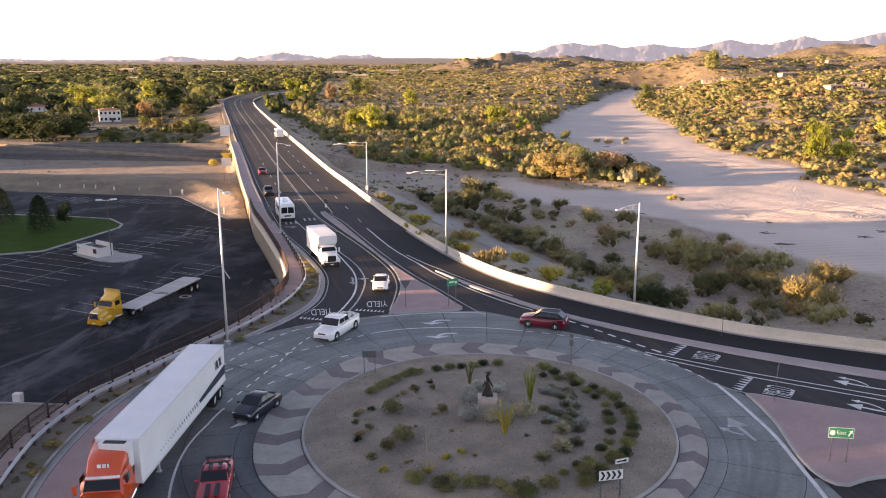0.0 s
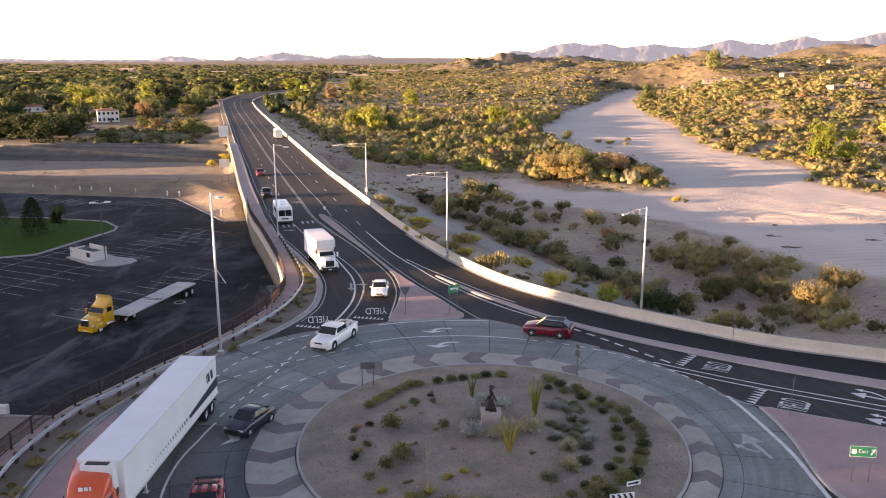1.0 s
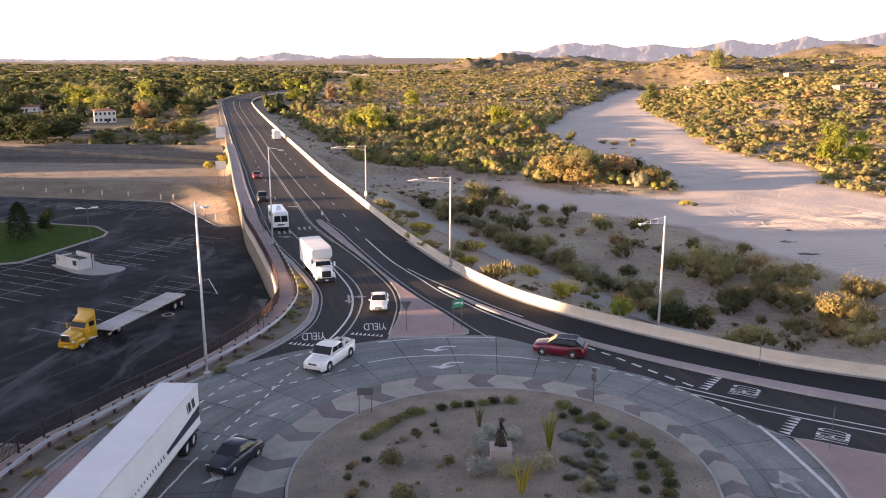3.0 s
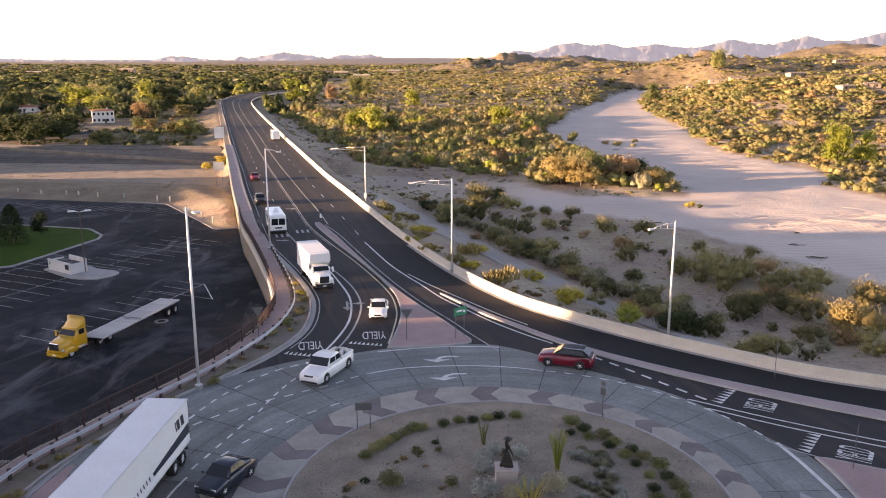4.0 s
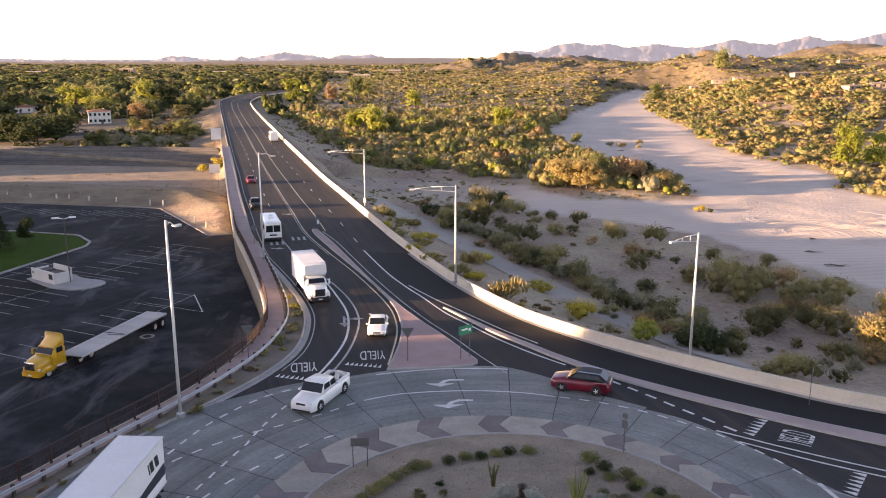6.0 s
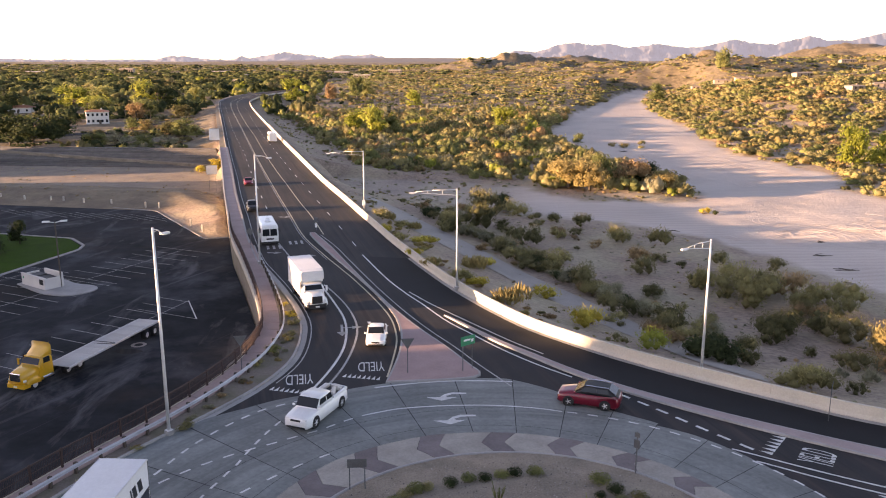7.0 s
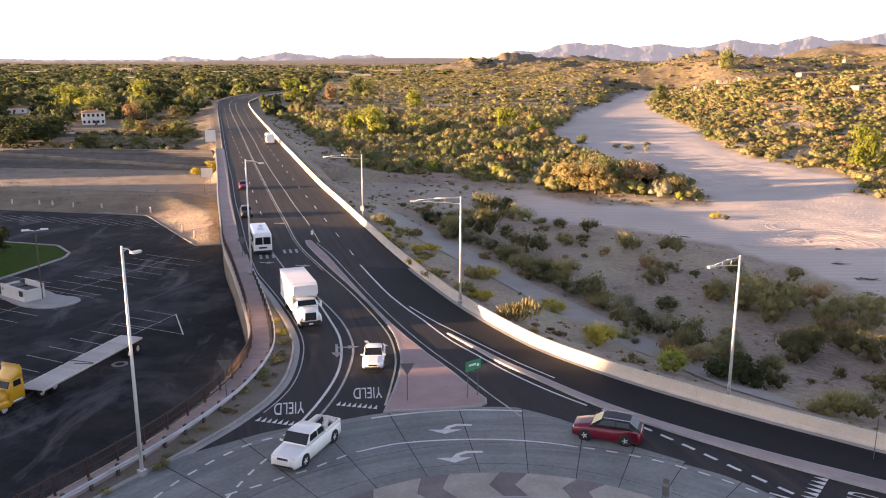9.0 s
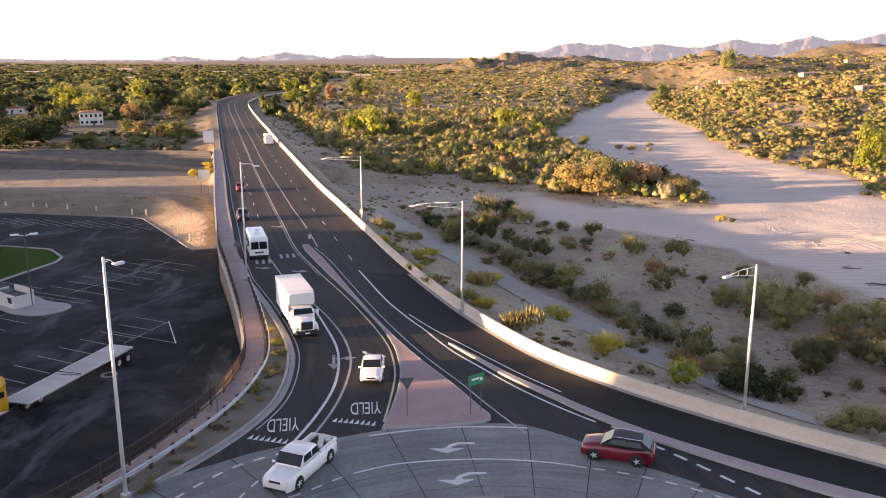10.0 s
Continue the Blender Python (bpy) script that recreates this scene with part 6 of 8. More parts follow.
    box(bm, (nose - 0.03, 0, hood[0] - 0.2), (0.1, hw * 0.8, 0.16), bevel=0.03)
    part("grille", bm, DARK_TRIM, ob)
    bm = bmesh.new()
    box(bm, (nose - 0.04, 0, 0.36), (0.14, hw * 1.5, 0.14), bevel=0.04)
    part("bumper", bm, DARK_TRIM, ob)
    bm = bmesh.new()
    box(bm, (-nose + 0.02, 0, 0.62), (0.03, 0.4, 0.14))
    part("number_plate", bm, SIGN_WHITE, ob)
    wb = wheelbase or L * 0.59
    fx = nose - L * 0.19
    for s in (1, -1):
        for x in (fx, fx - wb):
            bm = bmesh.new()
            rod(bm, (x, s * (hw - 0.24), wheels), (x, s * (hw + 0.004), wheels), wheels * 1.16, wheels * 1.16, 18)
            part("wheel_arch", bm, DARK_TRIM, ob)
            wheel(ob, x, s * (hw - 0.08), wheels, 0.21)
    return ob


def heading(a, b):
    """Pose on the road from the tail a to the nose b."""
    return pose((a[0] + b[0]) / 2, (a[1] + b[1]) / 2, 0.012, 0, 0, math.degrees(math.atan2(b[1] - a[1], b[0] - a[0])))


# dark compact with a round roof, entering the ring
car("compact_car", "dark navy rounded compact car on the ring", pose(-13.05, 57.2, 0.012, 0, 0, 247), PAINT_NAVY, 4.2, 1.78, 1.5, (0.78, 0.96, 0.9), 0.98, (1.0, 1.75, 2.7, 3.95), 0.33, 2.55)
# red coupe with black stripes
coupe = car("coupe", "bright red sports coupe with black stripes", pose(-13.1, 45.7, 0.012, 0, 0, 279), PAINT_RED, 4.9, 1.92, 1.4, (0.78, 0.98, 1.02), 1.0, (1.75, 2.6, 3.4, 4.5), 0.36, 2.85)
for s in (0.28, -0.28):
    for nm, x, w, z in (("stripe", 1.6, 1.5, 0.955), ("stripe", -0.5, 0.75, 1.395)):
        bm = bmesh.new()
        box(bm, (x, s, z), (w, 0.26, 0.03))
        part(nm, bm, DARK_TRIM, coupe)
bm = bmesh.new()
box(bm, (-2.3, 0, 1.12), (0.25, 1.6, 0.05), bevel=0.02)
box(bm, (-2.25, 0.65, 1.05), (0.12, 0.06, 0.14))
box(bm, (-2.25, -0.65, 1.05), (0.12, 0.06, 0.14))
part("spoiler", bm, DARK_TRIM, coupe)
car("sedan", "white compact sedan waiting in the approach lane", heading((-6.35, 93.7), (-6.25, 89.2)), PAINT_WHITE, 4.5, 1.8, 1.46, (0.76, 0.96, 1.0), 0.98, (1.2, 2.05, 3.1, 4.1), 0.33, 2.65)
suv = car("suv", "dark red crossover with a black roof and silver rails", heading((12.96, 76.45), (8.64, 78.0)), PAINT_DARKRED, 4.6, 1.92, 1.68, (0.95, 1.12, 1.12), 1.12, (1.2, 2.0, 3.7, 4.5), 0.37, 2.7, DARK_TRIM, tumble=0.76)
for s in (1, -1):
    bm = bmesh.new()
    rod(bm, (0.2, s * 0.66, 1.70), (-1.5, s * 0.66, 1.68), 0.025, n=6)
    part("roof_rail", bm, CHROME, suv)
car("sedan", "dark grey crossover in the approach lane", heading((-33.7, 160.8), (-32.4, 156.5)), PAINT_BLACK, 4.5, 1.85, 1.65, (0.9, 1.05, 1.08), 1.08, (1.1, 1.9, 3.5, 4.35), 0.35, 2.65)
car("sedan", "dark maroon sedan far along the approach", heading((-41.2, 190.4), (-40.0, 186.05)), PAINT_DARKRED, 4.5, 1.8, 1.48, (0.78, 0.98, 1.0), 1.0, (1.2, 2.05, 3.1, 4.1), 0.33, 2.65)

# pickup with a crew cab
pick = car("pickup_truck", "white crew-cab pickup truck with a loaded bed", heading((-8.3, 77.7), (-10.35, 72.6)), PAINT_WHITE, 5.9, 2.0, 1.92, (1.05, 1.2, 1.15), 1.2, (1.45, 1.95, 3.5, 3.72), 0.42, 3.7, category="pickup truck", tumble=0.84)
bm = bmesh.new()
box(bm, (-1.85, 0, 1.145), (1.9, 1.55, 0.06))
part("bed_floor", bm, DARK_TRIM, pick, "dark open cargo bed")
for nm, c, s in (("bed_side", (-1.85, 0.86, 1.2), (2.0, 0.16, 0.22)), ("bed_side", (-1.85, -0.86, 1.2), (2.0, 0.16, 0.22)), ("tailgate", (-2.86, 0, 1.18), (0.1, 1.6, 0.24))):
    bm = bmesh.new()
    box(bm, c, s, bevel=0.03)
    part(nm, bm, PAINT_WHITE, pick)
bm = bmesh.new()
rb = np.random.RandomState(4)
for k in range(9):
    box(bm, (-1.3 - 1.2 * rb.rand(), -0.6 + 1.2 * rb.rand(), 1.26 + 0.1 * rb.rand()), (0.4, 0.3, 0.26), pose(0, 0, 0), 0.05)
part("load", bm, BOOTH, pick, "jumbled pale load")


def truck_wheel(parent, x, y, dual=False):
    return wheel(parent, x, y, 0.51, 0.55 if dual else 0.3, RIM)


def truck_front(ob, paint, nose, hood_len, cab_len, width, hood_h, cab_h, sleeper=0.0, sleeper_h=0.0, fairing=True, trim=CHROME):
    """A conventional truck: hood, cab, and a sleeper with a sloped fairing; the nose points to +x."""
    hw = width / 2
    bm = bmesh.new()
    loft(bm, [shell(nose, hw * 0.60, 0.75, hood_h - 0.3, 0.1, 0.2), shell(nose - 0.25, hw * 0.72, 0.62, hood_h - 0.1, 0.1, 0.25), shell(nose - hood_len * 0.55, hw * 0.82, 0.62, hood_h + 0.05, 0.1, 0.28), shell(nose - hood_len, hw * 0.93, 0.62, hood_h + 0.12, 0.1, 0.28)])
    part("hood", bm, paint, ob, smooth=True)
    x0 = nose - hood_len
    bm = bmesh.new()
    loft(bm, [shell(x0 + 0.02, hw * 0.95, 0.55, hood_h + 0.1, 0.1, 0.2), shell(x0 - 0.45, hw, 0.55, cab_h - 0.08, 0.1, 0.3), shell(x0 - cab_len, hw, 0.55, cab_h, 0.1, 0.25)])
    cab = part("cab", bm, paint, ob)
    ctr = (x0 - cab_len, 0, hood_h)
    bm = bmesh.new()
    pane(bm, [(x0 - 0.03, hw * 0.80, hood_h + 0.18), (x0 - 0.03, -hw * 0.80, hood_h + 0.18), (x0 - 0.40, -hw * 0.74, cab_h - 0.2), (x0 - 0.40, hw * 0.74, cab_h - 0.2)], 0.05, ctr)
    part("windscreen", bm, WINDOW, ob)
    for s in (1, -1):
        bm = bmesh.new()
        box(bm, (x0 - cab_len * 0.55, s * (hw + 0.003), (hood_h + cab_h) / 2 + 0.1), (cab_len * 0.5, 0.03, (cab_h - hood_h) * 0.62), bevel=0.01)
        part("side_window", bm, WINDOW, ob)
        bm = bmesh.new()
        box(bm, (x0 - 0.1, s * (hw + 0.22), hood_h + 0.25), (0.12, 0.2, 0.6), bevel=0.04)
        rod(bm, (x0 - 0.2, s * hw, hood_h + 0.5), (x0 - 0.1, s * (hw + 0.2), hood_h + 0.45), 0.025, n=6)
        part("mirror", bm, paint, ob)
        bm = bmesh.new()
        box(bm, (nose - 0.22, s * hw * 0.66, 1.02), (0.28, 0.34, 0.24), bevel=0.06)
        part("headlight", bm, LAMP_GLASS, ob)
        bm = bmesh.new()
        loft(bm, [shell(nose - 0.25, 0.2, 0.55, 0.95, 0.05, 0.1), shell(nose - 0.75, 0.22, 0.6, 1.22, 0.05, 0.1), shell(nose - 1.45, 0.22, 0.55, 1.2, 0.05, 0.1), shell(nose - 1.75, 0.2, 0.5, 0.95, 0.05, 0.1)])
        bmesh.ops.translate(bm, vec=(0, s * (hw - 0.2), 0), verts=bm.verts)
        part("fender", bm, paint, ob, smooth=True)
        truck_wheel(ob, nose - 1.05, s * (hw - 0.17))
        bm = bmesh.new()
        rod(bm, (x0 - 0.25, s * (hw - 0.22), 0.72), (x0 - cab_len - sleeper * 0.5, s * (hw - 0.22), 0.72), 0.3, n=14)
        part("fuel_tank", bm, CHROME, ob)
    bm = bmesh.new()
    box(bm, (nose + 0.02, 0, hood_h - 0.48), (0.12, hw * 0.95, 0.75), bevel=0.05)
    grille = part("grille", bm, trim, ob)
    for k in range(7):
        bm = bmesh.new()
        box(bm, (nose + 0.085, -hw * 0.4 + hw * 0.8 * k / 6, hood_h - 0.48), (0.02, 0.05, 0.62))
        part("bar", bm, DARK_TRIM, grille)
    bm = bmesh.new()
    loft(bm, [[(nose + 0.1 - 0.0, y, z) for y, z in ((-hw * 0.8, 0.35), (-hw * 0.8, 0.72), (hw * 0.8, 0.72), (hw * 0.8, 0.35))], [(nose - 0.5, y, z) for y, z in ((-hw * 0.97, 0.4), (-hw * 0.97, 0.7), (hw * 0.97, 0.7), (hw * 0.97, 0.4))]])
    part("bumper", bm, paint if trim == CHROME else trim, ob)
    bm = bmesh.new()
    box(bm, (nose + 0.115, 0, 0.52), (0.02, 0.4, 0.14))
    part("number_plate", bm, SIGN_WHITE, ob)
    xs = x0 - cab_len
    if sleeper:
        bm = bmesh.new()
        loft(bm, [shell(xs + 0.02, hw, 0.6, cab_h, 0.08, 0.2), shell(xs - sleeper, hw, 0.6, cab_h + 0.02, 0.08, 0.2)])
        part("sleeper", bm, paint, ob)
        for s in (1, -1):
            bm = bmesh.new()
            box(bm, (xs - sleeper * 0.4, s * (hw + 0.003), cab_h - 0.55), (0.35, 0.03, 0.4), bevel=0.01)
            part("sleeper_window", bm, WINDOW, ob)
    if fairing:
        xf = xs - sleeper
        bm = bmesh.new()
        loft(bm, [shell(x0 - 0.5, hw * 0.75, cab_h - 0.12, cab_h - 0.02, 0.02, 0.05), shell(x0 - cab_len * 0.9, hw * 0.85, cab_h - 0.12, cab_h + (sleeper_h - cab_h) * 0.55, 0.05, 0.15), shell(xf, hw * 0.97, cab_h - 0.12, sleeper_h, 0.05, 0.2)])
        part("roof_fairing", bm, paint, ob, smooth=True)
        bm = bmesh.new()
        box(bm, (x0 - 0.42, 0, cab_h - 0.06), (0.2, hw * 1.5, 0.1), bevel=0.03)
        part("visor", bm, SIGN_WHITE if paint == PAINT_ORANGE else paint, ob)
    return xs - sleeper


# orange tractor with a long white refrigerated trailer, turning through the ring
TR_FRONT, TR_REAR = Vector((-18.75, 47.4)), Vector((-17.4, 63.8))
ang = math.degrees(math.atan2(*(TR_FRONT - TR_REAR).yx))
semi = thing("tractor_unit", "bright orange tractor unit with a sleeper and chrome grille", "truck", pose(-18.6, 43.7, 0.012, 0, 0, ang + 12), "road vehicles")
back = truck_front(semi, PAINT_ORANGE, 3.6, 1.9, 1.5, 2.5, 1.9, 2.75, 1.7, 3.9)
bm = bmesh.new()
box(bm, (-2.9, 0, 0.85), (3.6, 1.0, 0.3), bevel=0.03)
part("chassis", bm, DARK_TRIM, semi)
for x in (-2.5, -3.8):
    for s in (1, -1):
        truck_wheel(semi, x, s * 0.95, True)
for s in (0.55, -0.55):
    bm = bmesh.new()
    box(bm, (1.1, s * 0.0, 2.83), (0.1, 0.0001 + 0.5, 0.18))
bm.free()
for k, (y, w) in enumerate(((-0.28, 0.22), (0.0, 0.2), (0.22, 0.1))):
    bm = bmesh.new()
    box(bm, (0.78, y, 3.12), (0.04, w, 0.26), pose(0, 0, 0), 0.01)
    part("badge", bm, SIGN_WHITE, semi, "plain white badge shape")
trailer = thing("semi_trailer", "long white refrigerated box trailer with dark stripe", "trailer", pose(-17.95, 52.65, 0.012, 0, 0, ang + 2), "road vehicles")
TL, TW2 = 16.2, 1.3
bm = bmesh.new()
box(bm, (0, 0, 2.62), (TL, 2 * TW2, 2.9), bevel=0.05)
part("box_body", bm, TRAILER_WHITE, trailer)
bm = bmesh.new()
for s in (1, -1):
    box(bm, (0, s * (TW2 + 0.012), 1.22), (TL, 0.03, 0.12))
    box(bm, (0, s * (TW2 + 0.012), 4.02), (TL, 0.03, 0.1))
part("side_rail", bm, GALV, trailer)
for s in (1, -1):
    bm = bmesh.new()
    pts = [(-8.0, 1.75), (-2.2, 1.75), (-2.0, 2.05), (-8.0, 2.5)]
    bm.faces.new([bm.verts.new((x, s * (TW2 + 0.008), z)) for x, z in (pts if s < 0 else pts[::-1])])
    part("side_stripe", bm, PAINT_NAVY, trailer, "dark navy side stripe")
    for k in range(17):
        bm = bmesh.new()
        x = -1.7 + 0.42 * k
        h = 0.34 - 0.012 * k
        q = [(x, 1.75), (x + 0.16 - 0.006 * k, 1.75), (x + 0.3 - 0.006 * k, 1.75 + h), (x + 0.14, 1.75 + h)]
        bm.faces.new([bm.verts.new((a, s * (TW2 + 0.008), z)) for a, z in (q if s < 0 else q[::-1])])
        part("speed_stripe", bm, PAINT_NAVY, trailer)
    for k, (x, w) in enumerate(((-7.3, 0.5), (-6.6, 0.46), (-6.05, 0.16))):
        bm = bmesh.new()
        x0 = x
        q = [(x0, 2.75), (x0 + w, 2.75), (x0 + w + 0.18, 3.45), (x0 + 0.18, 3.45)]
        bm.faces.new([bm.verts.new((a, s * (TW2 + 0.008), z)) for a, z in (q if s < 0 else q[::-1])])
        part("emblem", bm, PAINT_BLACK, trailer, "plain dark emblem block")
bm = bmesh.new()
box(bm, (TL / 2 + 0.25, 0, 3.2), (0.55, 1.9, 1.5), bevel=0.08)
unit = part("cooling_unit", bm, TRAILER_WHITE, trailer, "white cooling unit")
bm = bmesh.new()
box(bm, (TL / 2 + 0.3, 0, 3.96), (0.36, 1.3, 0.05), bevel=0.02)
part("fan_grille", bm, DARK_TRIM, unit)
for nm, c, s in (("door_frame", (-TL / 2 - 0.01, 0, 2.6), (0.06, 2.6, 2.8)), ("underframe", (-0.5, 0, 1.02), (15.0, 1.0, 0.25)), ("bumper_guard", (-TL / 2 + 0.1, 0, 0.65), (0.12, 2.3, 0.14))):
    bm = bmesh.new()
    box(bm, c, s, bevel=0.02)
    part(nm, bm, DARK_TRIM, trailer)
for s in (0.85, -0.85):
    bm = bmesh.new()
    box(bm, (4.6, s, 0.55), (0.14, 0.14, 0.95))
    box(bm, (4.6, s, 0.1), (0.3, 0.3, 0.05))
    part("landing_leg", bm, GALV, trailer)
for x in (-5.6, -6.85):
    for s in (1, -1):
        truck_wheel(trailer, x, s * 0.98, True)

# yellow day-cab tractor with a flatbed trailer, parked in the lot
yang = -104.5
yellow = thing("tractor_unit", "parked yellow day-cab tractor unit with a tall fairing", "truck", pose(-37.5, 92.1, -3.99, 0, 0, yang - 5), "parked truck")
truck_front(yellow, PAINT_YELLOW, 3.4, 1.7, 1.5, 2.4, 1.85, 2.7, 0.0, 3.75)
bm = bmesh.new()
box(bm, (-1.6, 0, 0.85), (4.4, 1.0, 0.3), bevel=0.03)
part("chassis", bm, DARK_TRIM, yellow)
for x in (-1.65, -3.1):
    for s in (1, -1):
        truck_wheel(yellow, x, s * 0.95, True)
flat = thing("flatbed_trailer", "parked empty flatbed trailer with a pale plank deck", "trailer", pose(-34.25, 98.6, -3.99, 0, 0, yang), "parked truck")
DECK = material("deck_plank", (0.42, 0.41, 0.39), 0.7, scale=0.6, fine=10.0, dark=0.75, light=1.1, per_piece=0.12)
deck_mesh = None
FL = 14.3
for k in range(26):
    if deck_mesh is None:
        bm = bmesh.new()
        box(bm, (0, 0, 1.42), (FL / 26 - 0.012, 2.4, 0.08))
        o = part("plank", bm, DECK, flat)
        deck_mesh = o.data
        o.matrix_basis = pose(-FL / 2 + FL / 52, 0, 0)
    else:
        shared("plank", deck_mesh, flat, pose(-FL / 2 + FL / 52 + FL / 26 * k, 0, 0))
for s in (1, -1):
    bm = bmesh.new()
    box(bm, (0, s * 1.24, 1.36), (FL, 0.08, 0.2), bevel=0.02)
    part("side_rail", bm, GALV, flat)
    bm = bmesh.new()
    box(bm, (0, s * 0.45, 1.12), (FL - 0.6, 0.14, 0.44), bevel=0.02)
    part("beam", bm, DARK_TRIM, flat)
bm = bmesh.new()
box(bm, (0.4, 0, 1.475), (0.12, 2.4, 0.03))
box(bm, (0.9, 0.3, 1.475), (0.1, 1.8, 0.03), pose(0, 0, 0, 0, 0, 12))
part("strap", bm, DARK_TRIM, flat, "dark strap left on the deck")
for x in (-5.0, -6.4):
    for s in (1, -1):
        truck_wheel(flat, x, s * 0.95, True)

# white box truck
bt = thing("box_truck", "white box truck with a tall cargo body", "truck", heading((-16.3, 108.8), (-13.0, 100.1)), "road vehicles")
truck_front(bt, PAINT_WHITE, 4.4, 1.5, 1.5, 2.3, 1.7, 2.5, 0.0, 2.5, fairing=False, trim=DARK_TRIM)
bm = bmesh.new()
box(bm, (-1.6, 0, 2.45), (6.6, 2.5, 2.75), bevel=0.04)
part("cargo_box", bm, TRAILER_WHITE, bt)
bm = bmesh.new()
loft(bm, [shell(1.68, 1.25, 2.6, 3.8, 0.05, 0.1), shell(2.4, 1.2, 2.75, 3.76, 0.05, 0.12)])
part("attic", bm, TRAILER_WHITE, bt)
bm = bmesh.new()
for s in (1, -1):
    box(bm, (-1.6, s * 1.262, 3.76), (6.6, 0.03, 0.1))
    box(bm, (-1.6, s * 1.262, 1.12), (6.6, 0.03, 0.1))
part("edge_rail", bm, GALV, bt)
bm = bmesh.new()
box(bm, (-1.6, 0, 0.9), (6.6, 0.9, 0.3))
part("chassis", bm, DARK_TRIM, bt)
for s in (1, -1):
    truck_wheel(bt, -2.9, s * 0.9, True)


def bus(name, label, m, L, W, H):
    ob = thing(name, label, "bus", m, "road vehicles")
    hw = W / 2
    bm = bmesh.new()
    loft(bm, [shell(L / 2, hw * 0.95, 0.5, H - 0.3, 0.08, 0.22), shell(L / 2 - 0.14, hw, 0.42, H - 0.07, 0.08, 0.22), shell(L / 2 - 0.6, hw, 0.42, H, 0.08, 0.2), shell(-L / 2 + 0.2, hw, 0.42, H, 0.08, 0.2), shell(-L / 2, hw * 0.97, 0.5, H - 0.12, 0.08, 0.2)])
    part("body", bm, PAINT_WHITE, ob)
    for s in (1, -1):
        bm = bmesh.new()
        pane(bm, [(L / 2 + 0.01, s * 0.05, H * 0.48), (L / 2 + 0.01, s * hw * 0.86, H * 0.48), (L / 2 + 0.01, s * hw * 0.82, H * 0.80), (L / 2 + 0.01, s * 0.05, H * 0.81)], 0.02, (0, 0, H * 0.5))
        part("windscreen", bm, WINDOW, ob)
        for k in range(4):
            bm = bmesh.new()
            box(bm, (L / 2 - 1.3 - k * 1.25, s * (hw + 0.002), H * 0.68), (1.0, 0.03, 0.6), bevel=0.01)
            part("side_window", bm, WINDOW, ob)
        bm = bmesh.new()
        box(bm, (L / 2 - 0.02, s * hw * 0.7, H * 0.3), (0.1, 0.3, 0.16), bevel=0.03)
        part("headlight", bm, LAMP_GLASS, ob)
        bm = bmesh.new()
        box(bm, (L / 2 - 0.1, s * (hw + 0.2), H * 0.7), (0.1, 0.16, 0.35), bevel=0.03)
        part("mirror", bm, DARK_TRIM, ob)
        for x in (L / 2 - 1.2, -L / 2 + 1.6):
            wheel(ob, x, s * (hw - 0.14), 0.42, 0.26)
    for nm, c, s, mt in (("grille", (L / 2 + 0.0, 0, H * 0.33), (0.06, hw * 0.9, 0.22), DARK_TRIM), ("bumper", (L / 2 + 0.02, 0, 0.5), (0.16, W * 0.96, 0.22), DARK_TRIM), ("roof_vent", (0.9, 0, H + 0.06), (0.9, 0.8, 0.16), TRAILER_WHITE), ("roof_vent", (-1.4, 0.2, H + 0.05), (0.6, 0.5, 0.12), TRAILER_WHITE)):
        bm = bmesh.new()
        box(bm, c, s, bevel=0.03)
        part(nm, bm, mt, ob)
    return ob


bus("shuttle_bus", "white shuttle bus behind the box truck", heading((-26.4, 137.75), (-24.18, 130.7)), 7.4, 2.35, 2.95)
bus("delivery_van", "white box van far out on the highway", heading((-53.3, 276.0), (-55.3, 283.0)), 7.2, 2.4, 3.0)

# ---- plants ----
rng = np.random.RandomState(7)
LEAVES = [LEAF_GREEN, LEAF_BRIGHT, LEAF_OLIVE, LEAF_GOLD, LEAF_GREY, LEAF_DARK, LEAF_BROWN, LEAF_YELLOW, LEAF_SILVER, LEAF_STRAW, LEAF_SHADED_OLIVE]
GREEN, BRIGHT, OLIVE, GOLD, GREY, DARK, BROWN, YELLOW, SILVER, STRAW, SHADED_OLIVE = range(11)


def lumps(r, n, flat=0.8, up=0.55):
    """Centres and radii of the lumps that make a crown of radius 1."""
    c = []
    for _ in range(n):
        a, q = r.rand() * 6.283, math.sqrt(r.rand()) * 0.62
        c.append((q * math.cos(a), q * math.sin(a), up + (r.rand() - 0.35) * flat * 0.75, 0.3 + 0.22 * r.rand()))
    return np.array(c)


def round_normals(p, d):
    """Directions out of a lump, bent towards those out of the whole plant."""
    q = p - np.array([0, 0, 0.1])
    q = d * 0.5 + 0.7 * q / np.maximum(0.05, np.linalg.norm(q, axis=1))[:, None] + 0.3 * np.random.RandomState(len(p)).randn(*p.shape)
    return q / np.maximum(0.05, np.linalg.norm(q, axis=1))[:, None]


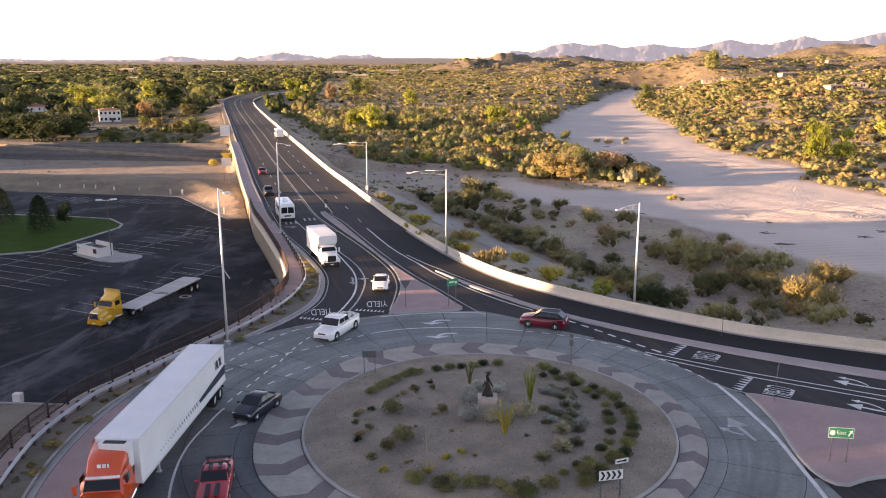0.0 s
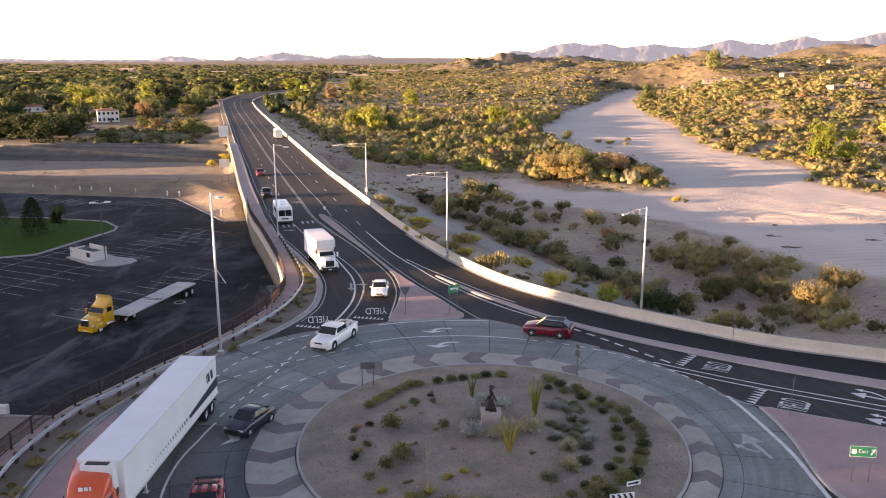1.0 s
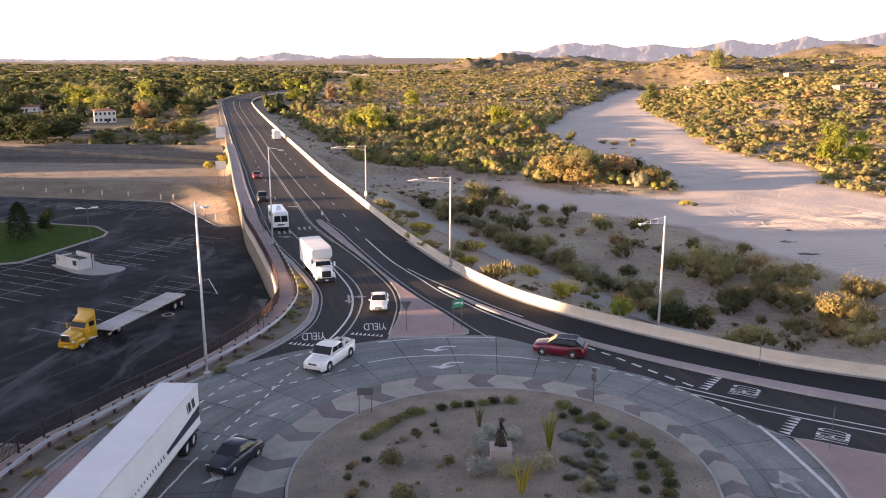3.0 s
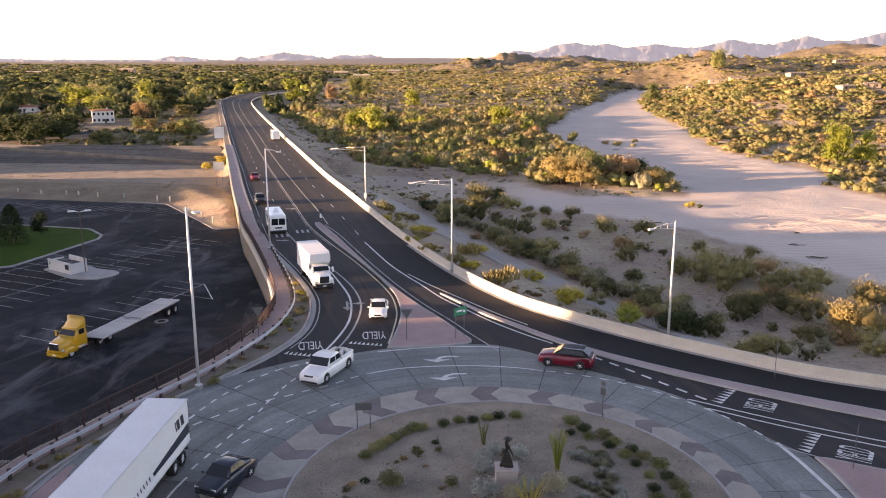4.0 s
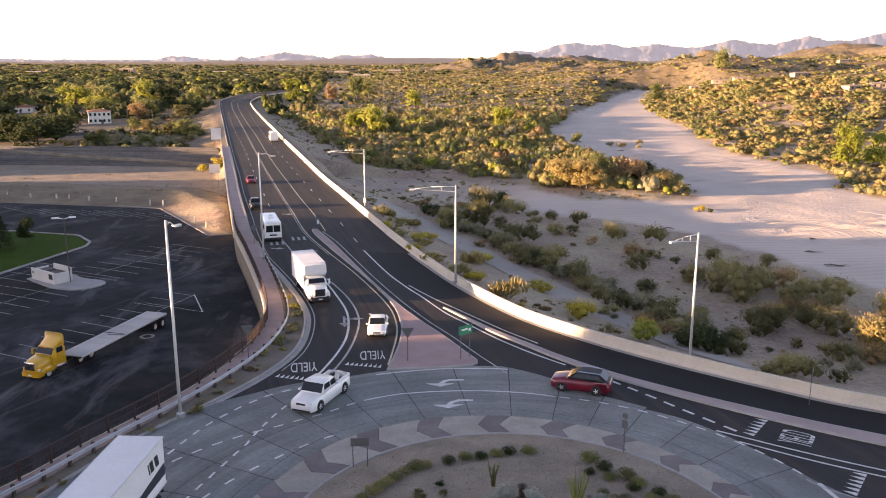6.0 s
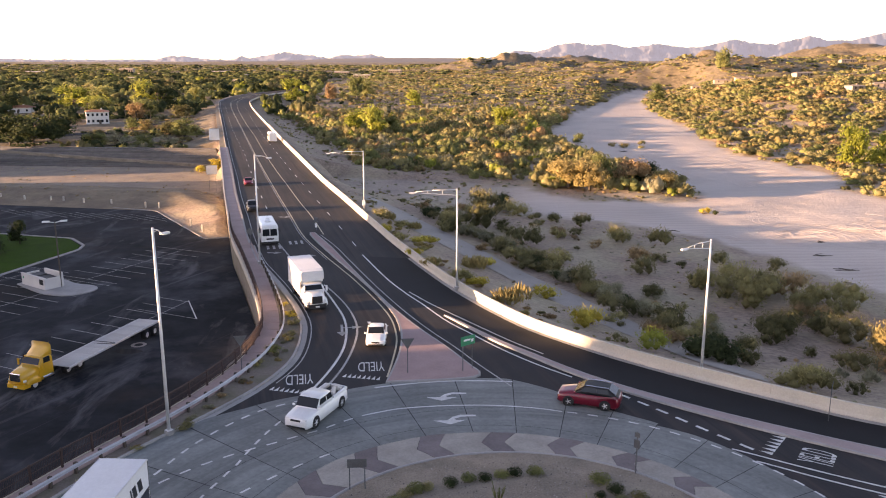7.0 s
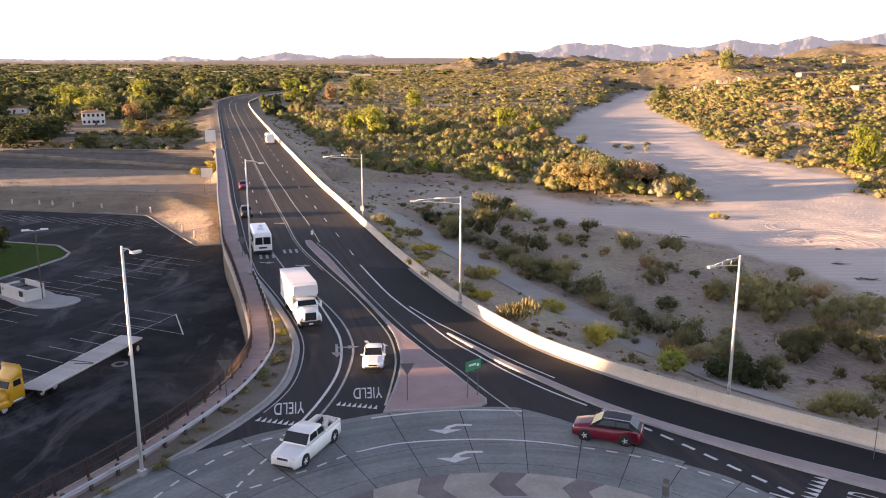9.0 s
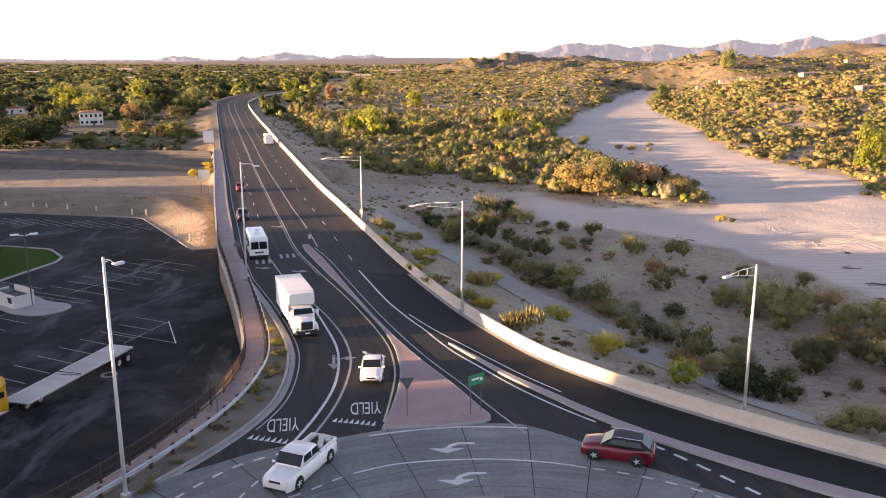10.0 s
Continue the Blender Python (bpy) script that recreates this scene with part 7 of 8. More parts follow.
def leaf_cloud(r, count, size, n_lumps=7, flat=0.8, up=0.55, upright=0.0, core=True, L=None):
    """Quads scattered over the shells of some lumps: (verts, faces) for a plant of radius 1 on the ground."""
    L = lumps(r, n_lumps, flat, up) if L is None else np.array(L)
    w = L[:, 3] ** 2
    pick = r.choice(len(L), count, p=w / w.sum())
    d = r.randn(count, 3)
    d[:, 2] = np.abs(d[:, 2]) * 0.9 - 0.25
    d /= np.linalg.norm(d, axis=1)[:, None]
    p = L[pick, :3] + d * (L[pick, 3] * (0.72 + 0.36 * r.rand(count)))[:, None]
    p[:, 2] = np.maximum(p[:, 2], 0.02)
    nrm = d + r.randn(count, 3) * 0.55
    nrm /= np.linalg.norm(nrm, axis=1)[:, None]
    a = np.cross(nrm, r.randn(count, 3))
    if upright:
        a = a * (1 - upright) + np.array([0, 0, 1.0]) * upright + d * 0.3
    a /= np.linalg.norm(a, axis=1)[:, None]
    b = np.cross(nrm, a)
    s = size * (0.6 + 0.8 * r.rand(count))[:, None]
    k = 0.55 if not upright else 0.22
    v = np.stack([p - a * s - b * s * k, p + b * s * k * 0.3 - a * s * 0.2 + b * s * k, p + a * s + b * s * k * 0.4, p + a * s * 0.3 - b * s * k], 1).reshape(-1, 3)
    f = np.arange(count * 4).reshape(-1, 4)
    soft = np.repeat(round_normals(p, d), 4, axis=0)
    if core:
        vs, fs, ns, base = [v], [f], [soft], len(v)
        t = np.array([(1, 0, 0), (0, 1, 0), (-1, 0, 0), (0, -1, 0), (0, 0, 1), (0, 0, -1)], float)
        o = np.array([(0, 1, 4, 4), (1, 2, 4, 4), (2, 3, 4, 4), (3, 0, 4, 4), (1, 0, 5, 5), (2, 1, 5, 5), (3, 2, 5, 5), (0, 3, 5, 5)])
        for q in L:
            vs.append(q[:3] + t * q[3] * 0.55)
            ns.append(round_normals(vs[-1], t))
            fs.append(o + base)
            base += 6
        v, f, soft = np.vstack(vs), np.vstack(fs), np.vstack(ns)
        v[:, 2] = np.maximum(v[:, 2], 0.0)
    return v, f, soft


def cloud_mesh(name, v, f, mats, mat_index=None, soft=None, tone=None):
    me = bpy.data.meshes.new(name)
    tri = f[:, 2] == f[:, 3]
    size = np.where(tri, 3, 4)
    keep = np.ones(f.shape, bool)
    keep[:, 3] = ~tri
    me.vertices.add(len(v))
    me.vertices.foreach_set("co", np.ascontiguousarray(v, np.float32).ravel())
    me.loops.add(int(size.sum()))
    me.loops.foreach_set("vertex_index", f[keep].astype(np.int32))
    me.polygons.add(len(f))
    me.polygons.foreach_set("loop_start", np.r_[0, np.cumsum(size)[:-1]].astype(np.int32))
    for m in mats:
        me.materials.append(m)
    if mat_index is not None:
        me.polygons.foreach_set("material_index", mat_index.astype(np.int32))
    if soft is not None:
        me.attributes.new("soft", "FLOAT_VECTOR", "POINT").data.foreach_set("vector", np.ascontiguousarray(soft, np.float32).ravel())
    if tone is not None:
        me.attributes.new("tone", "FLOAT", "POINT").data.foreach_set("value", np.ascontiguousarray(tone, np.float32))
    me.update(calc_edges=True)
    return me


NEAR_TEMPLATES = {}


def shrub_mesh(mat, kind, k):
    """Shared meshes: three shapes for each leaf and habit, radius 1."""
    key = (mat, kind, k)
    if key not in NEAR_TEMPLATES:
        r = np.random.RandomState(100 + mat * 17 + k * 5 + len(kind))
        if kind == "round":
            v, f, soft = leaf_cloud(r, 700, 0.062, 11, 0.5, 0.38)
        elif kind == "ball":
            v, f, soft = leaf_cloud(r, 800, 0.05, L=[(0, 0, 0.42, 0.66), (0.22, 0.1, 0.38, 0.5), (-0.18, 0.2, 0.4, 0.48), (0.02, -0.24, 0.36, 0.5)])
        elif kind == "dense":
            v, f, soft = leaf_cloud(r, 1500, 0.05, 14, 0.85, 0.40, upright=0.5)
        elif kind == "spiky":
            n = 240
            d = r.randn(n, 3)
            d[:, 2] = np.abs(d[:, 2]) * 0.8 + 0.1
            d /= np.linalg.norm(d, axis=1)[:, None]
            s = np.cross(d, r.randn(n, 3))
            s *= 0.045 / np.linalg.norm(s, axis=1)[:, None]
            q = d * (0.62 + 0.25 * r.rand(n))[:, None]
            mid_q = q * 0.55 + np.array([0, 0, 0.05])
            v = np.stack([d * 0.04 - s * 0.6, mid_q - s, q, mid_q + s], 1).reshape(-1, 3)
            v[:, 2] = np.maximum(v[:, 2], 0.01)
            f = np.arange(4 * n).reshape(-1, 4)
            soft = np.repeat(d, 4, axis=0) * 0.6
        elif kind == "grass":
            v, f, soft = leaf_cloud(r, 380, 0.22, 6, 0.4, 0.3, upright=0.8, core=False)
        else:
            v, f, soft = leaf_cloud(r, 1100, 0.058, 11, 0.8, 0.40, upright=0.55)
        NEAR_TEMPLATES[key] = cloud_mesh("foliage", v, f, [LEAVES[mat]], None, soft)
    return NEAR_TEMPLATES[key]


SHRUB_WORDS = {GREEN: "green leafy", BRIGHT: "bright green", OLIVE: "olive green", GOLD: "golden dry", GREY: "grey-green", DARK: "dark green", BROWN: "brown dry", YELLOW: "yellow flowering", SILVER: "silver-leaved", STRAW: "pale straw-yellow", SHADED_OLIVE: "shade-darkened olive"}


def shrub(x, y, z, width, mat, kind="loose", height=0.8, where="on the desert slope", group="desert shrubs", name="desert_shrub"):
    k = rng.randint(3)
    ob = new(name, shrub_mesh(mat, kind, k))
    s = width / 1.55
    ob.matrix_basis = Matrix.LocRotScale((x, y, z - 0.03), Euler((0, 0, rng.rand() * 6.28)), (s * (0.9 + 0.2 * rng.rand()), s, s * height * (0.9 + 0.25 * rng.rand())))
    word = {"grass": "bunch grass tuft", "round": "rounded shrub", "loose": "loose shrub", "ball": "round clipped shrub", "spiky": "spiky rosette", "dense": "dense bush"}[kind]
    return tagged(ob, SHRUB_WORDS[mat] + " " + word + " " + where, "shrub", group)


def ground_z(x, y):
    return float(terrain(np.array([x]), np.array([y]))[0][0])


# shrubs along the barrier and down the slope: x, y, width, leaf, habit
BARRIER_SHRUBS = [(-3.6, 134.6, 2.0, YELLOW, "round"), (-2.2, 140.5, 2.0, YELLOW, "round"), (-2.4, 130.8, 1.5, GOLD, "round"), (-4.1, 124.8, 1.7, YELLOW, "round"), (-1.4, 118.6, 2.1, GOLD, "round"), (1.9, 111.9, 2.4, OLIVE, "loose"),
                  (3.6, 110.9, 1.9, YELLOW, "round"), (3.9, 127.0, 3.2, GOLD, "grass"), (5.5, 130.0, 2.0, YELLOW, "round"), (7.1, 104.1, 3.0, GOLD, "grass"), (12.2, 115.5, 2.5, YELLOW, "loose"), (15.1, 102.4, 3.4, YELLOW, "loose")]
BARRIER_SHRUBS += [(18.8, 107.0, 1.9, OLIVE, "loose"), (20.2, 94.3, 2.9, BRIGHT, "loose"), (17.0, 95.4, 1.4, OLIVE, "loose"), (25.0, 95.2, 3.4, DARK, "round"), (26.6, 93.4, 3.0, DARK, "round"), (-9.2, 153.9, 2.2, GOLD, "grass"),
                   (-6.3, 147.6, 2.5, OLIVE, "loose"), (-4.9, 151.0, 1.9, GOLD, "grass"), (-10.6, 151.3, 2.2, OLIVE, "loose"), (-8.7, 140.5, 1.8, YELLOW, "round"), (-6.2, 134.0, 1.9, OLIVE, "loose")]
for x, y, w, m, kind in BARRIER_SHRUBS:
    shrub(x, y, ground_z(x, y), w * 1.2, m, kind, where="behind the barrier", group="shrubs behind the barrier")
SLOPE_SHRUBS = [(8.4, 187, 7.0, SHADED_OLIVE), (12.4, 194, 4.7, DARK), (6.6, 164, 5.8, SHADED_OLIVE), (11.5, 150, 3.9, SHADED_OLIVE), (14.4, 152.1, 4.4, SHADED_OLIVE), (-0.1, 154.5, 2.7, OLIVE), (0.9, 162.5, 3.2, OLIVE), (20.3, 159.2, 2.8, OLIVE), (16.2, 134.9, 3.9, OLIVE), (18.1, 124.2, 4.2, SHADED_OLIVE),
                (18.4, 119.0, 3.3, OLIVE), (15.1, 182.4, 4.9, OLIVE), (25.7, 168.9, 3.5, SHADED_OLIVE), (30.4, 156.7, 4.2, OLIVE), (35.9, 153.5, 4.6, OLIVE)]
SLOPE_SHRUBS += [(28.9, 135.4, 3.6, SHADED_OLIVE), (35.4, 128.3, 3.8, OLIVE), (25.4, 108.4, 3.7, SHADED_OLIVE), (8.7, 141.8, 3.2, SHADED_OLIVE), (10.1, 135.3, 3.1, OLIVE), (11.6, 131.1, 3.0, SHADED_OLIVE), (18.7, 110.5, 3.0, SHADED_OLIVE), (21.3, 110.7, 2.5, SHADED_OLIVE), (42.6, 125.8, 5.4, SHADED_OLIVE),
                 (45.6, 124.0, 4.4, BROWN), (40.4, 129.1, 4.7, OLIVE), (48.2, 120.1, 4.5, OLIVE), (38.1, 107.9, 3.9, SHADED_OLIVE), (48.4, 116.0, 3.6, OLIVE), (35.0, 103.6, 3.0, SHADED_OLIVE), (30.0, 85.7, 3.4, OLIVE), (32.3, 85.3, 2.9, OLIVE)]
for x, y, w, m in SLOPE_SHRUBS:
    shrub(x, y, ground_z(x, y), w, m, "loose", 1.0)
BIG_BUSHES = [(45.9, 96.3, 7.6, GOLD), (47.6, 103.0, 4.8, GOLD), (44.7, 89.3, 4.0, OLIVE), (44.1, 105.9, 4.6, SHADED_OLIVE), (36.9, 106.7, 4.7, SHADED_OLIVE), (37.5, 123.3, 4.7, OLIVE), (41.1, 123.5, 6.1, OLIVE), (35.1, 128.2, 3.6, OLIVE), (44.9, 117.1, 4.6, OLIVE), (52.2, 120.4, 4.8, OLIVE), (42.9, 109.2, 4.3, SHADED_OLIVE),
              (39.3, 119.2, 5.0, OLIVE), (42.3, 142.2, 2.8, SHADED_OLIVE), (23.9, 104.0, 3.2, SHADED_OLIVE), (37.1, 98.7, 1.7, SHADED_OLIVE), (35.1, 85.4, 1.6, SHADED_OLIVE), (31.6, 88.0, 3.1, OLIVE), (29.1, 93.6, 2.0, SHADED_OLIVE), (49.3, 137.4, 3.0, SHADED_OLIVE), (56.0, 112.5, 6.0, GOLD)]
for x, y, w, m in BIG_BUSHES:
    shrub(x, y, ground_z(x, y), w, m, "dense", 0.95)
made = 0
while made < 110:
    y, q = 75 + 120 * rng.rand(), rng.rand()
    x = float(barrier_x(np.array(y))) + 9 + 40 * q
    if inside(np.array([x]), np.array([y]), WASH)[0] or edge_distance(np.array([x]), np.array([y]), BARRIER_EVERY, False)[0] < 14.5:
        continue
    if fractal(np.array([x]), np.array([y]), 22, 31)[0] < -0.25 + 0.4 * rng.rand():
        continue
    shrub(x, y, ground_z(x, y), 0.9 + 2.4 * rng.rand() ** 1.5, (SHADED_OLIVE, OLIVE, BROWN, SHADED_OLIVE, GREY)[rng.randint(5)], "loose", 0.9)
    made += 1
made = 0
while made < 45:
    y = 88 + 90 * rng.rand()
    x = float(barrier_x(np.array(y))) + 1.2 + 6 * rng.rand()
    if edge_distance(np.array([x]), np.array([y]), BARRIER_EVERY, False)[0] > 6.5:
        continue
    shrub(x, y, ground_z(x, y), 0.5 + 0.8 * rng.rand(), (GOLD, BROWN, OLIVE)[rng.randint(3)], "grass", 0.7, "behind the barrier", "shrubs behind the barrier")
    made += 1


# a dense band below the concrete lining
for k in range(60):
    q = samples(np.array([(-6.0, 171.0), (5.6, 144.5), (12.0, 128.6), (17.2, 118.2), (23.2, 105.0), (26.6, 97.0)]), 60)[k] + np.array([1.6 + 2.2 * rng.rand(), 0.6 + 1.0 * rng.rand()])
    shrub(q[0], q[1], ground_z(q[0], q[1]), 1.6 + 1.8 * rng.rand(), (SHADED_OLIVE, OLIVE, DARK, GREY, SHADED_OLIVE)[rng.randint(5)], "loose", 0.9)


# ---- trees ----
def tree(x, y, z, width, height, mat, label, where="", shape=0.9, leaf_size=0.05, count=1500, bare=False, name="tree"):
    ob = thing(name, label, "tree", pose(x, y, z, 0, 0, rng.rand() * 360))
    bm = bmesh.new()
    trunk = max(0.12, width * 0.035)
    top = Vector((0.1 * width * (rng.rand() - 0.5), 0.1 * width * (rng.rand() - 0.5), height * 0.62))
    pipe(bm, [Vector((0, 0, -0.2)), top * 0.5, top], [trunk, trunk * 0.8, trunk * 0.35], 8)
    for k in range(6):
        a = k * 1.05 + rng.rand()
        s = top * (0.35 + 0.1 * k)
        e = s + Vector((math.cos(a), math.sin(a), 0.9)) * width * (0.22 + 0.1 * rng.rand())
        pipe(bm, [s, (s + e) / 2 + Vector((0, 0, 0.05 * width)), e], [trunk * 0.45, trunk * 0.3, trunk * 0.12], 6)
    part("trunk", bm, BARK, ob, smooth=True)
    r = np.random.RandomState(rng.randint(1 << 30))
    v, f, soft = leaf_cloud(r, count, leaf_size, 18, 1.9 * shape, 0.30, core=not bare)
    v[:, 2] = v[:, 2] - v[:, 2].min()
    v = v * np.array([width / 1.7, width / 1.7, height * 0.86 / max(0.3, v[:, 2].max())])
    v[:, 2] += height * 0.14
    me = cloud_mesh("crown", v, f, [LEAVES[mat]], None, soft)
    c = new("crown", me)
    c.parent = ob
    return ob


TREES = [(-28.1, 346, 10.5, 13, BRIGHT), (-37.5, 362, 9, 10, BRIGHT), (-21.5, 350, 7, 9, GREEN), (-98, 560, 15, 17, BRIGHT), (-76, 581, 8, 13, BROWN), (-61.5, 609, 12, 18, GREEN), (-57, 640, 14, 16, GREEN), (-17, 518, 11, 11, BRIGHT), (24.9, 366, 10.5, 11, BRIGHT),
         (150, 604, 16, 14, GREEN), (120, 259, 9, 14, BRIGHT), (129, 262, 8, 11, BRIGHT), (251, 772, 15, 22, GREEN), (180, 330, 11, 8, BRIGHT), (51, 331, 4, 4.5, GREEN), (-235, 560, 16, 14, OLIVE)]
for x, y, w, h, m in TREES:
    tree(x, y, ground_z(x, y), w, h, m, SHRUB_WORDS[m].capitalize().lower() + " cottonwood tree on the river flat", leaf_size=0.055, shape=1.0)
# the golden thicket on the bar in the wash
for x, y, w, h, m in [(30.5, 218, 10, 8.5, GOLD), (35, 214, 9, 8.0, GOLD), (40, 221, 8, 8.5, GREEN), (45.5, 219, 9, 7.5, BROWN), (50, 222, 8, 6.5, DARK), (53.5, 216, 7, 5.0, GOLD), (38, 232, 9, 7, OLIVE)]:
    tree(x, y, ground_z(x, y), w, h, m, SHRUB_WORDS[m] + " tamarisk thicket on the sand bar", leaf_size=0.045, shape=0.8, count=1900, name="thicket_tree")
LEFT_TREES = [(-134, 288, 17, 10, DARK), (-171, 320, 15, 9.5, DARK), (-146, 296, 15, 11, DARK), (-139, 312, 16, 10, DARK), (-150, 320, 14, 9, DARK), (-157, 305, 14, 10, DARK), (-215, 500, 20, 15, BRIGHT), (-205, 520, 18, 14, GREEN), (-190, 470, 15, 10, BRIGHT), (-178, 450, 13, 9, GREEN), (-185, 540, 20, 17, BRIGHT),
              (-165, 505, 18, 15, DARK), (-146, 412, 9, 9, BROWN), (-98, 330, 10, 7, GREEN), (-91, 322, 7, 5, GREEN), (-106, 338, 8, 6, SHADED_OLIVE)]
LEFT_TREES += [(-120, 352, 6, 5, GOLD), (-128, 360, 7, 5, GREEN), (-118, 296, 8, 4.5, GREEN), (-110, 297, 8, 4, GREY), (-101, 296, 7, 4, GREEN), (-93, 298, 7, 3.5, GREY), (-66, 257, 4.5, 4, YELLOW), (-70, 254, 3.0, 2.2, YELLOW), (-150, 440, 12, 10, GREEN), (-130, 430, 10, 7, SHADED_OLIVE), (-238, 470, 16, 12, DARK), (-160, 560, 14, 13, GREEN)]
for x, y, w, h, m in LEFT_TREES:
    tree(x, y, ground_z(x, y), w, h, m, SHRUB_WORDS[m] + " tree beside the town road", leaf_size=0.05, shape=0.9)

# conifers and a young round tree on the lawn in the lot
tree(-68.9, 149.4, -3.86, 3.3, 4.2, DARK, "young dark green tree with a slim trunk on the lawn", leaf_size=0.06, shape=0.8, count=900)
for x, y, w, h in ((-69.6, 141.2, 4.6, 6.6), (-80, 148.0, 5.2, 7.0)):
    ob = thing("conifer", "dark green conifer on the lawn", "tree", pose(x, y, -3.86), "lawn conifers")
    bm = bmesh.new()
    rod(bm, (0, 0, 0), (0, 0, h * 0.7), 0.14, 0.05, 8)
    part("trunk", bm, BARK, ob)
    n = 2400
    q = rng.rand(n) ** 0.8
    rad = w / 2 * (1 - q) ** 0.5 * (0.75 + 0.3 * rng.rand(n)) * (1 + 0.14 * np.sin(9 * q * 6.28))
    a = rng.rand(n) * 6.283
    p = np.c_[rad * np.cos(a), rad * np.sin(a), 0.35 + q * (h - 0.4)]
    u = np.c_[np.cos(a), np.sin(a), -0.5 + 0.5 * rng.randn(n)] * 0.22
    v = np.c_[-np.sin(a), np.cos(a), 0.4 * rng.randn(n)] * 0.10
    vv = np.stack([p - v, p + u, p + v, p - u * 0.6], 1).reshape(-1, 3)
    me = cloud_mesh("crown", vv, np.arange(4 * n).reshape(-1, 4), [LEAF_DARK])
    new("crown", me).parent = ob


# ---- scrub and woods past counting ----
ICO_V = np.array([(0, 0, 1)] + [(0.894 * math.cos(k * 1.2566), 0.894 * math.sin(k * 1.2566), 0.447) for k in range(5)] + [(0.894 * math.cos(k * 1.2566 + 0.628), 0.894 * math.sin(k * 1.2566 + 0.628), -0.447) for k in range(5)] + [(0, 0, -1)])
ICO_F = [(0, k + 1, (k + 1) % 5 + 1) for k in range(5)] + [(k + 1, k + 6, (k + 1) % 5 + 1) for k in range(5)] + [((k + 1) % 5 + 1, k + 6, (k + 1) % 5 + 6) for k in range(5)]


def clumps(seed, n, n_lumps, leaves, size, flat, up):
    """Cheap bushes: jittered soft lumps with a few loose leaves round them."""
    r, out = np.random.RandomState(seed), []
    tri = np.array([(a, b, c, c) for a, b, c in ICO_F])
    for _ in range(n):
        L = lumps(r, n_lumps, flat, up)
        vs, fs, ns, base = [], [], [], 0
        if leaves:
            v, f, soft = leaf_cloud(r, leaves, size, core=False, L=L)
            f[:, 3] = f[:, 2]
            vs, fs, ns, base = [v], [f], [soft], len(v)
        for q in L:
            v = q[:3] + ICO_V * (q[3] * (0.45 + 0.5 * r.rand(12)))[:, None]
            ns.append(round_normals(v, ICO_V))
            v[:, 2] = np.maximum(v[:, 2], 0.0)
            vs.append(v)
            fs.append(tri + base)
            base += 12
        out.append((np.vstack(vs), np.vstack(fs), np.vstack(ns)))
    return out


def joined_plants(name, spots, templates, label, category):
    """spots: x, y, z, width, height, leaf."""
    vs, fs, ns, tones, mi, base = [], [], [], [], [], 0
    r = np.random.RandomState(5)
    for x, y, z, w, h, m in spots:
        v, f, soft = templates[r.randint(len(templates))]
        a = r.rand() * 6.283
        c, s = math.cos(a), math.sin(a)
        q = v * np.array([w / 1.6, w / 1.6, h / 1.15])
        vs.append(np.c_[q[:, 0] * c - q[:, 1] * s + x, q[:, 0] * s + q[:, 1] * c + y, q[:, 2] + z - 0.1])
        ns.append(np.c_[soft[:, 0] * c - soft[:, 1] * s, soft[:, 0] * s + soft[:, 1] * c, soft[:, 2]])
        fs.append(f + base)
        mi.append(np.full(len(f), m))
        tones.append(np.full(len(v), r.rand()))
        base += len(v)
    me = cloud_mesh(name, np.vstack(vs), np.vstack(fs), LEAVES, np.concatenate(mi), np.vstack(ns), np.concatenate(tones))
    return tagged(new(name, me), label, category, "", "stuff")


def scatter(n, x0, x1, y0, y1, keep, sizes, tall, leaves, weights, seed):
    r = np.random.RandomState(seed)
    x, y = x0 + (x1 - x0) * r.rand(n), y0 + (y1 - y0) * r.rand(n)
    k = keep(x, y, r.rand(n))
    x, y = x[k], y[k]
    z, sand = terrain(x, y)
    ok = sand < 0.3
    x, y, z = x[ok], y[ok], z[ok]
    d = np.hypot(x, y)
    w = (sizes[0] + (sizes[1] - sizes[0]) * r.rand(len(x)) ** 1.6) * np.interp(d, [150, 500, 900, 1500], [0.8, 1.2, 1.9, 2.5])
    m = r.choice(leaves, len(x), p=np.array(weights) / np.sum(weights))
    h = w * tall * (0.7 + 0.5 * r.rand(len(x))) * np.interp(d, [400, 900, 1500], [1.0, 0.6, 0.4])
    return list(zip(x, y, z, w, h, m))


def off_road(x, y):
    return (x < np.interp(y, *LEFT_X) - 3) | (x > np.interp(y, BARRIER_EVERY[:, 1], BARRIER_EVERY[:, 0]) + 8)


mid = clumps(41, 18, 6, 92, 0.095, 0.55, 0.3)
leafy = clumps(43, 14, 8, 90, 0.095, 0.85, 0.45)
low = clumps(44, 16, 2, 16, 0.16, 0.4, 0.26)
far = clumps(42, 14, 3, 14, 0.16, 0.55, 0.32)


def road_gap(x, y):
    return x - np.interp(y, BARRIER_EVERY[:, 1], BARRIER_EVERY[:, 0])


flat_scrub = scatter(9000, -80, 160, 196, 460, lambda x, y, q: (road_gap(x, y) > 14 + 16 * q) & (y > 246 - 1.1 * np.clip(x - 8, 0, 30) - 10 * q) & (fractal(x, y, 55, 51) > -0.75 + 0.95 * q) & ((x < 62) | (y > 300)) & (x < 0.17 * y + 35), (2.4, 7.5), 0.75, [OLIVE, GREEN, GOLD, GREY, BROWN, BRIGHT], [38, 26, 14, 10, 5, 5], 61)
joined_plants("river_scrub", flat_scrub, mid, "olive and golden desert scrub on the river flat", "scrub")
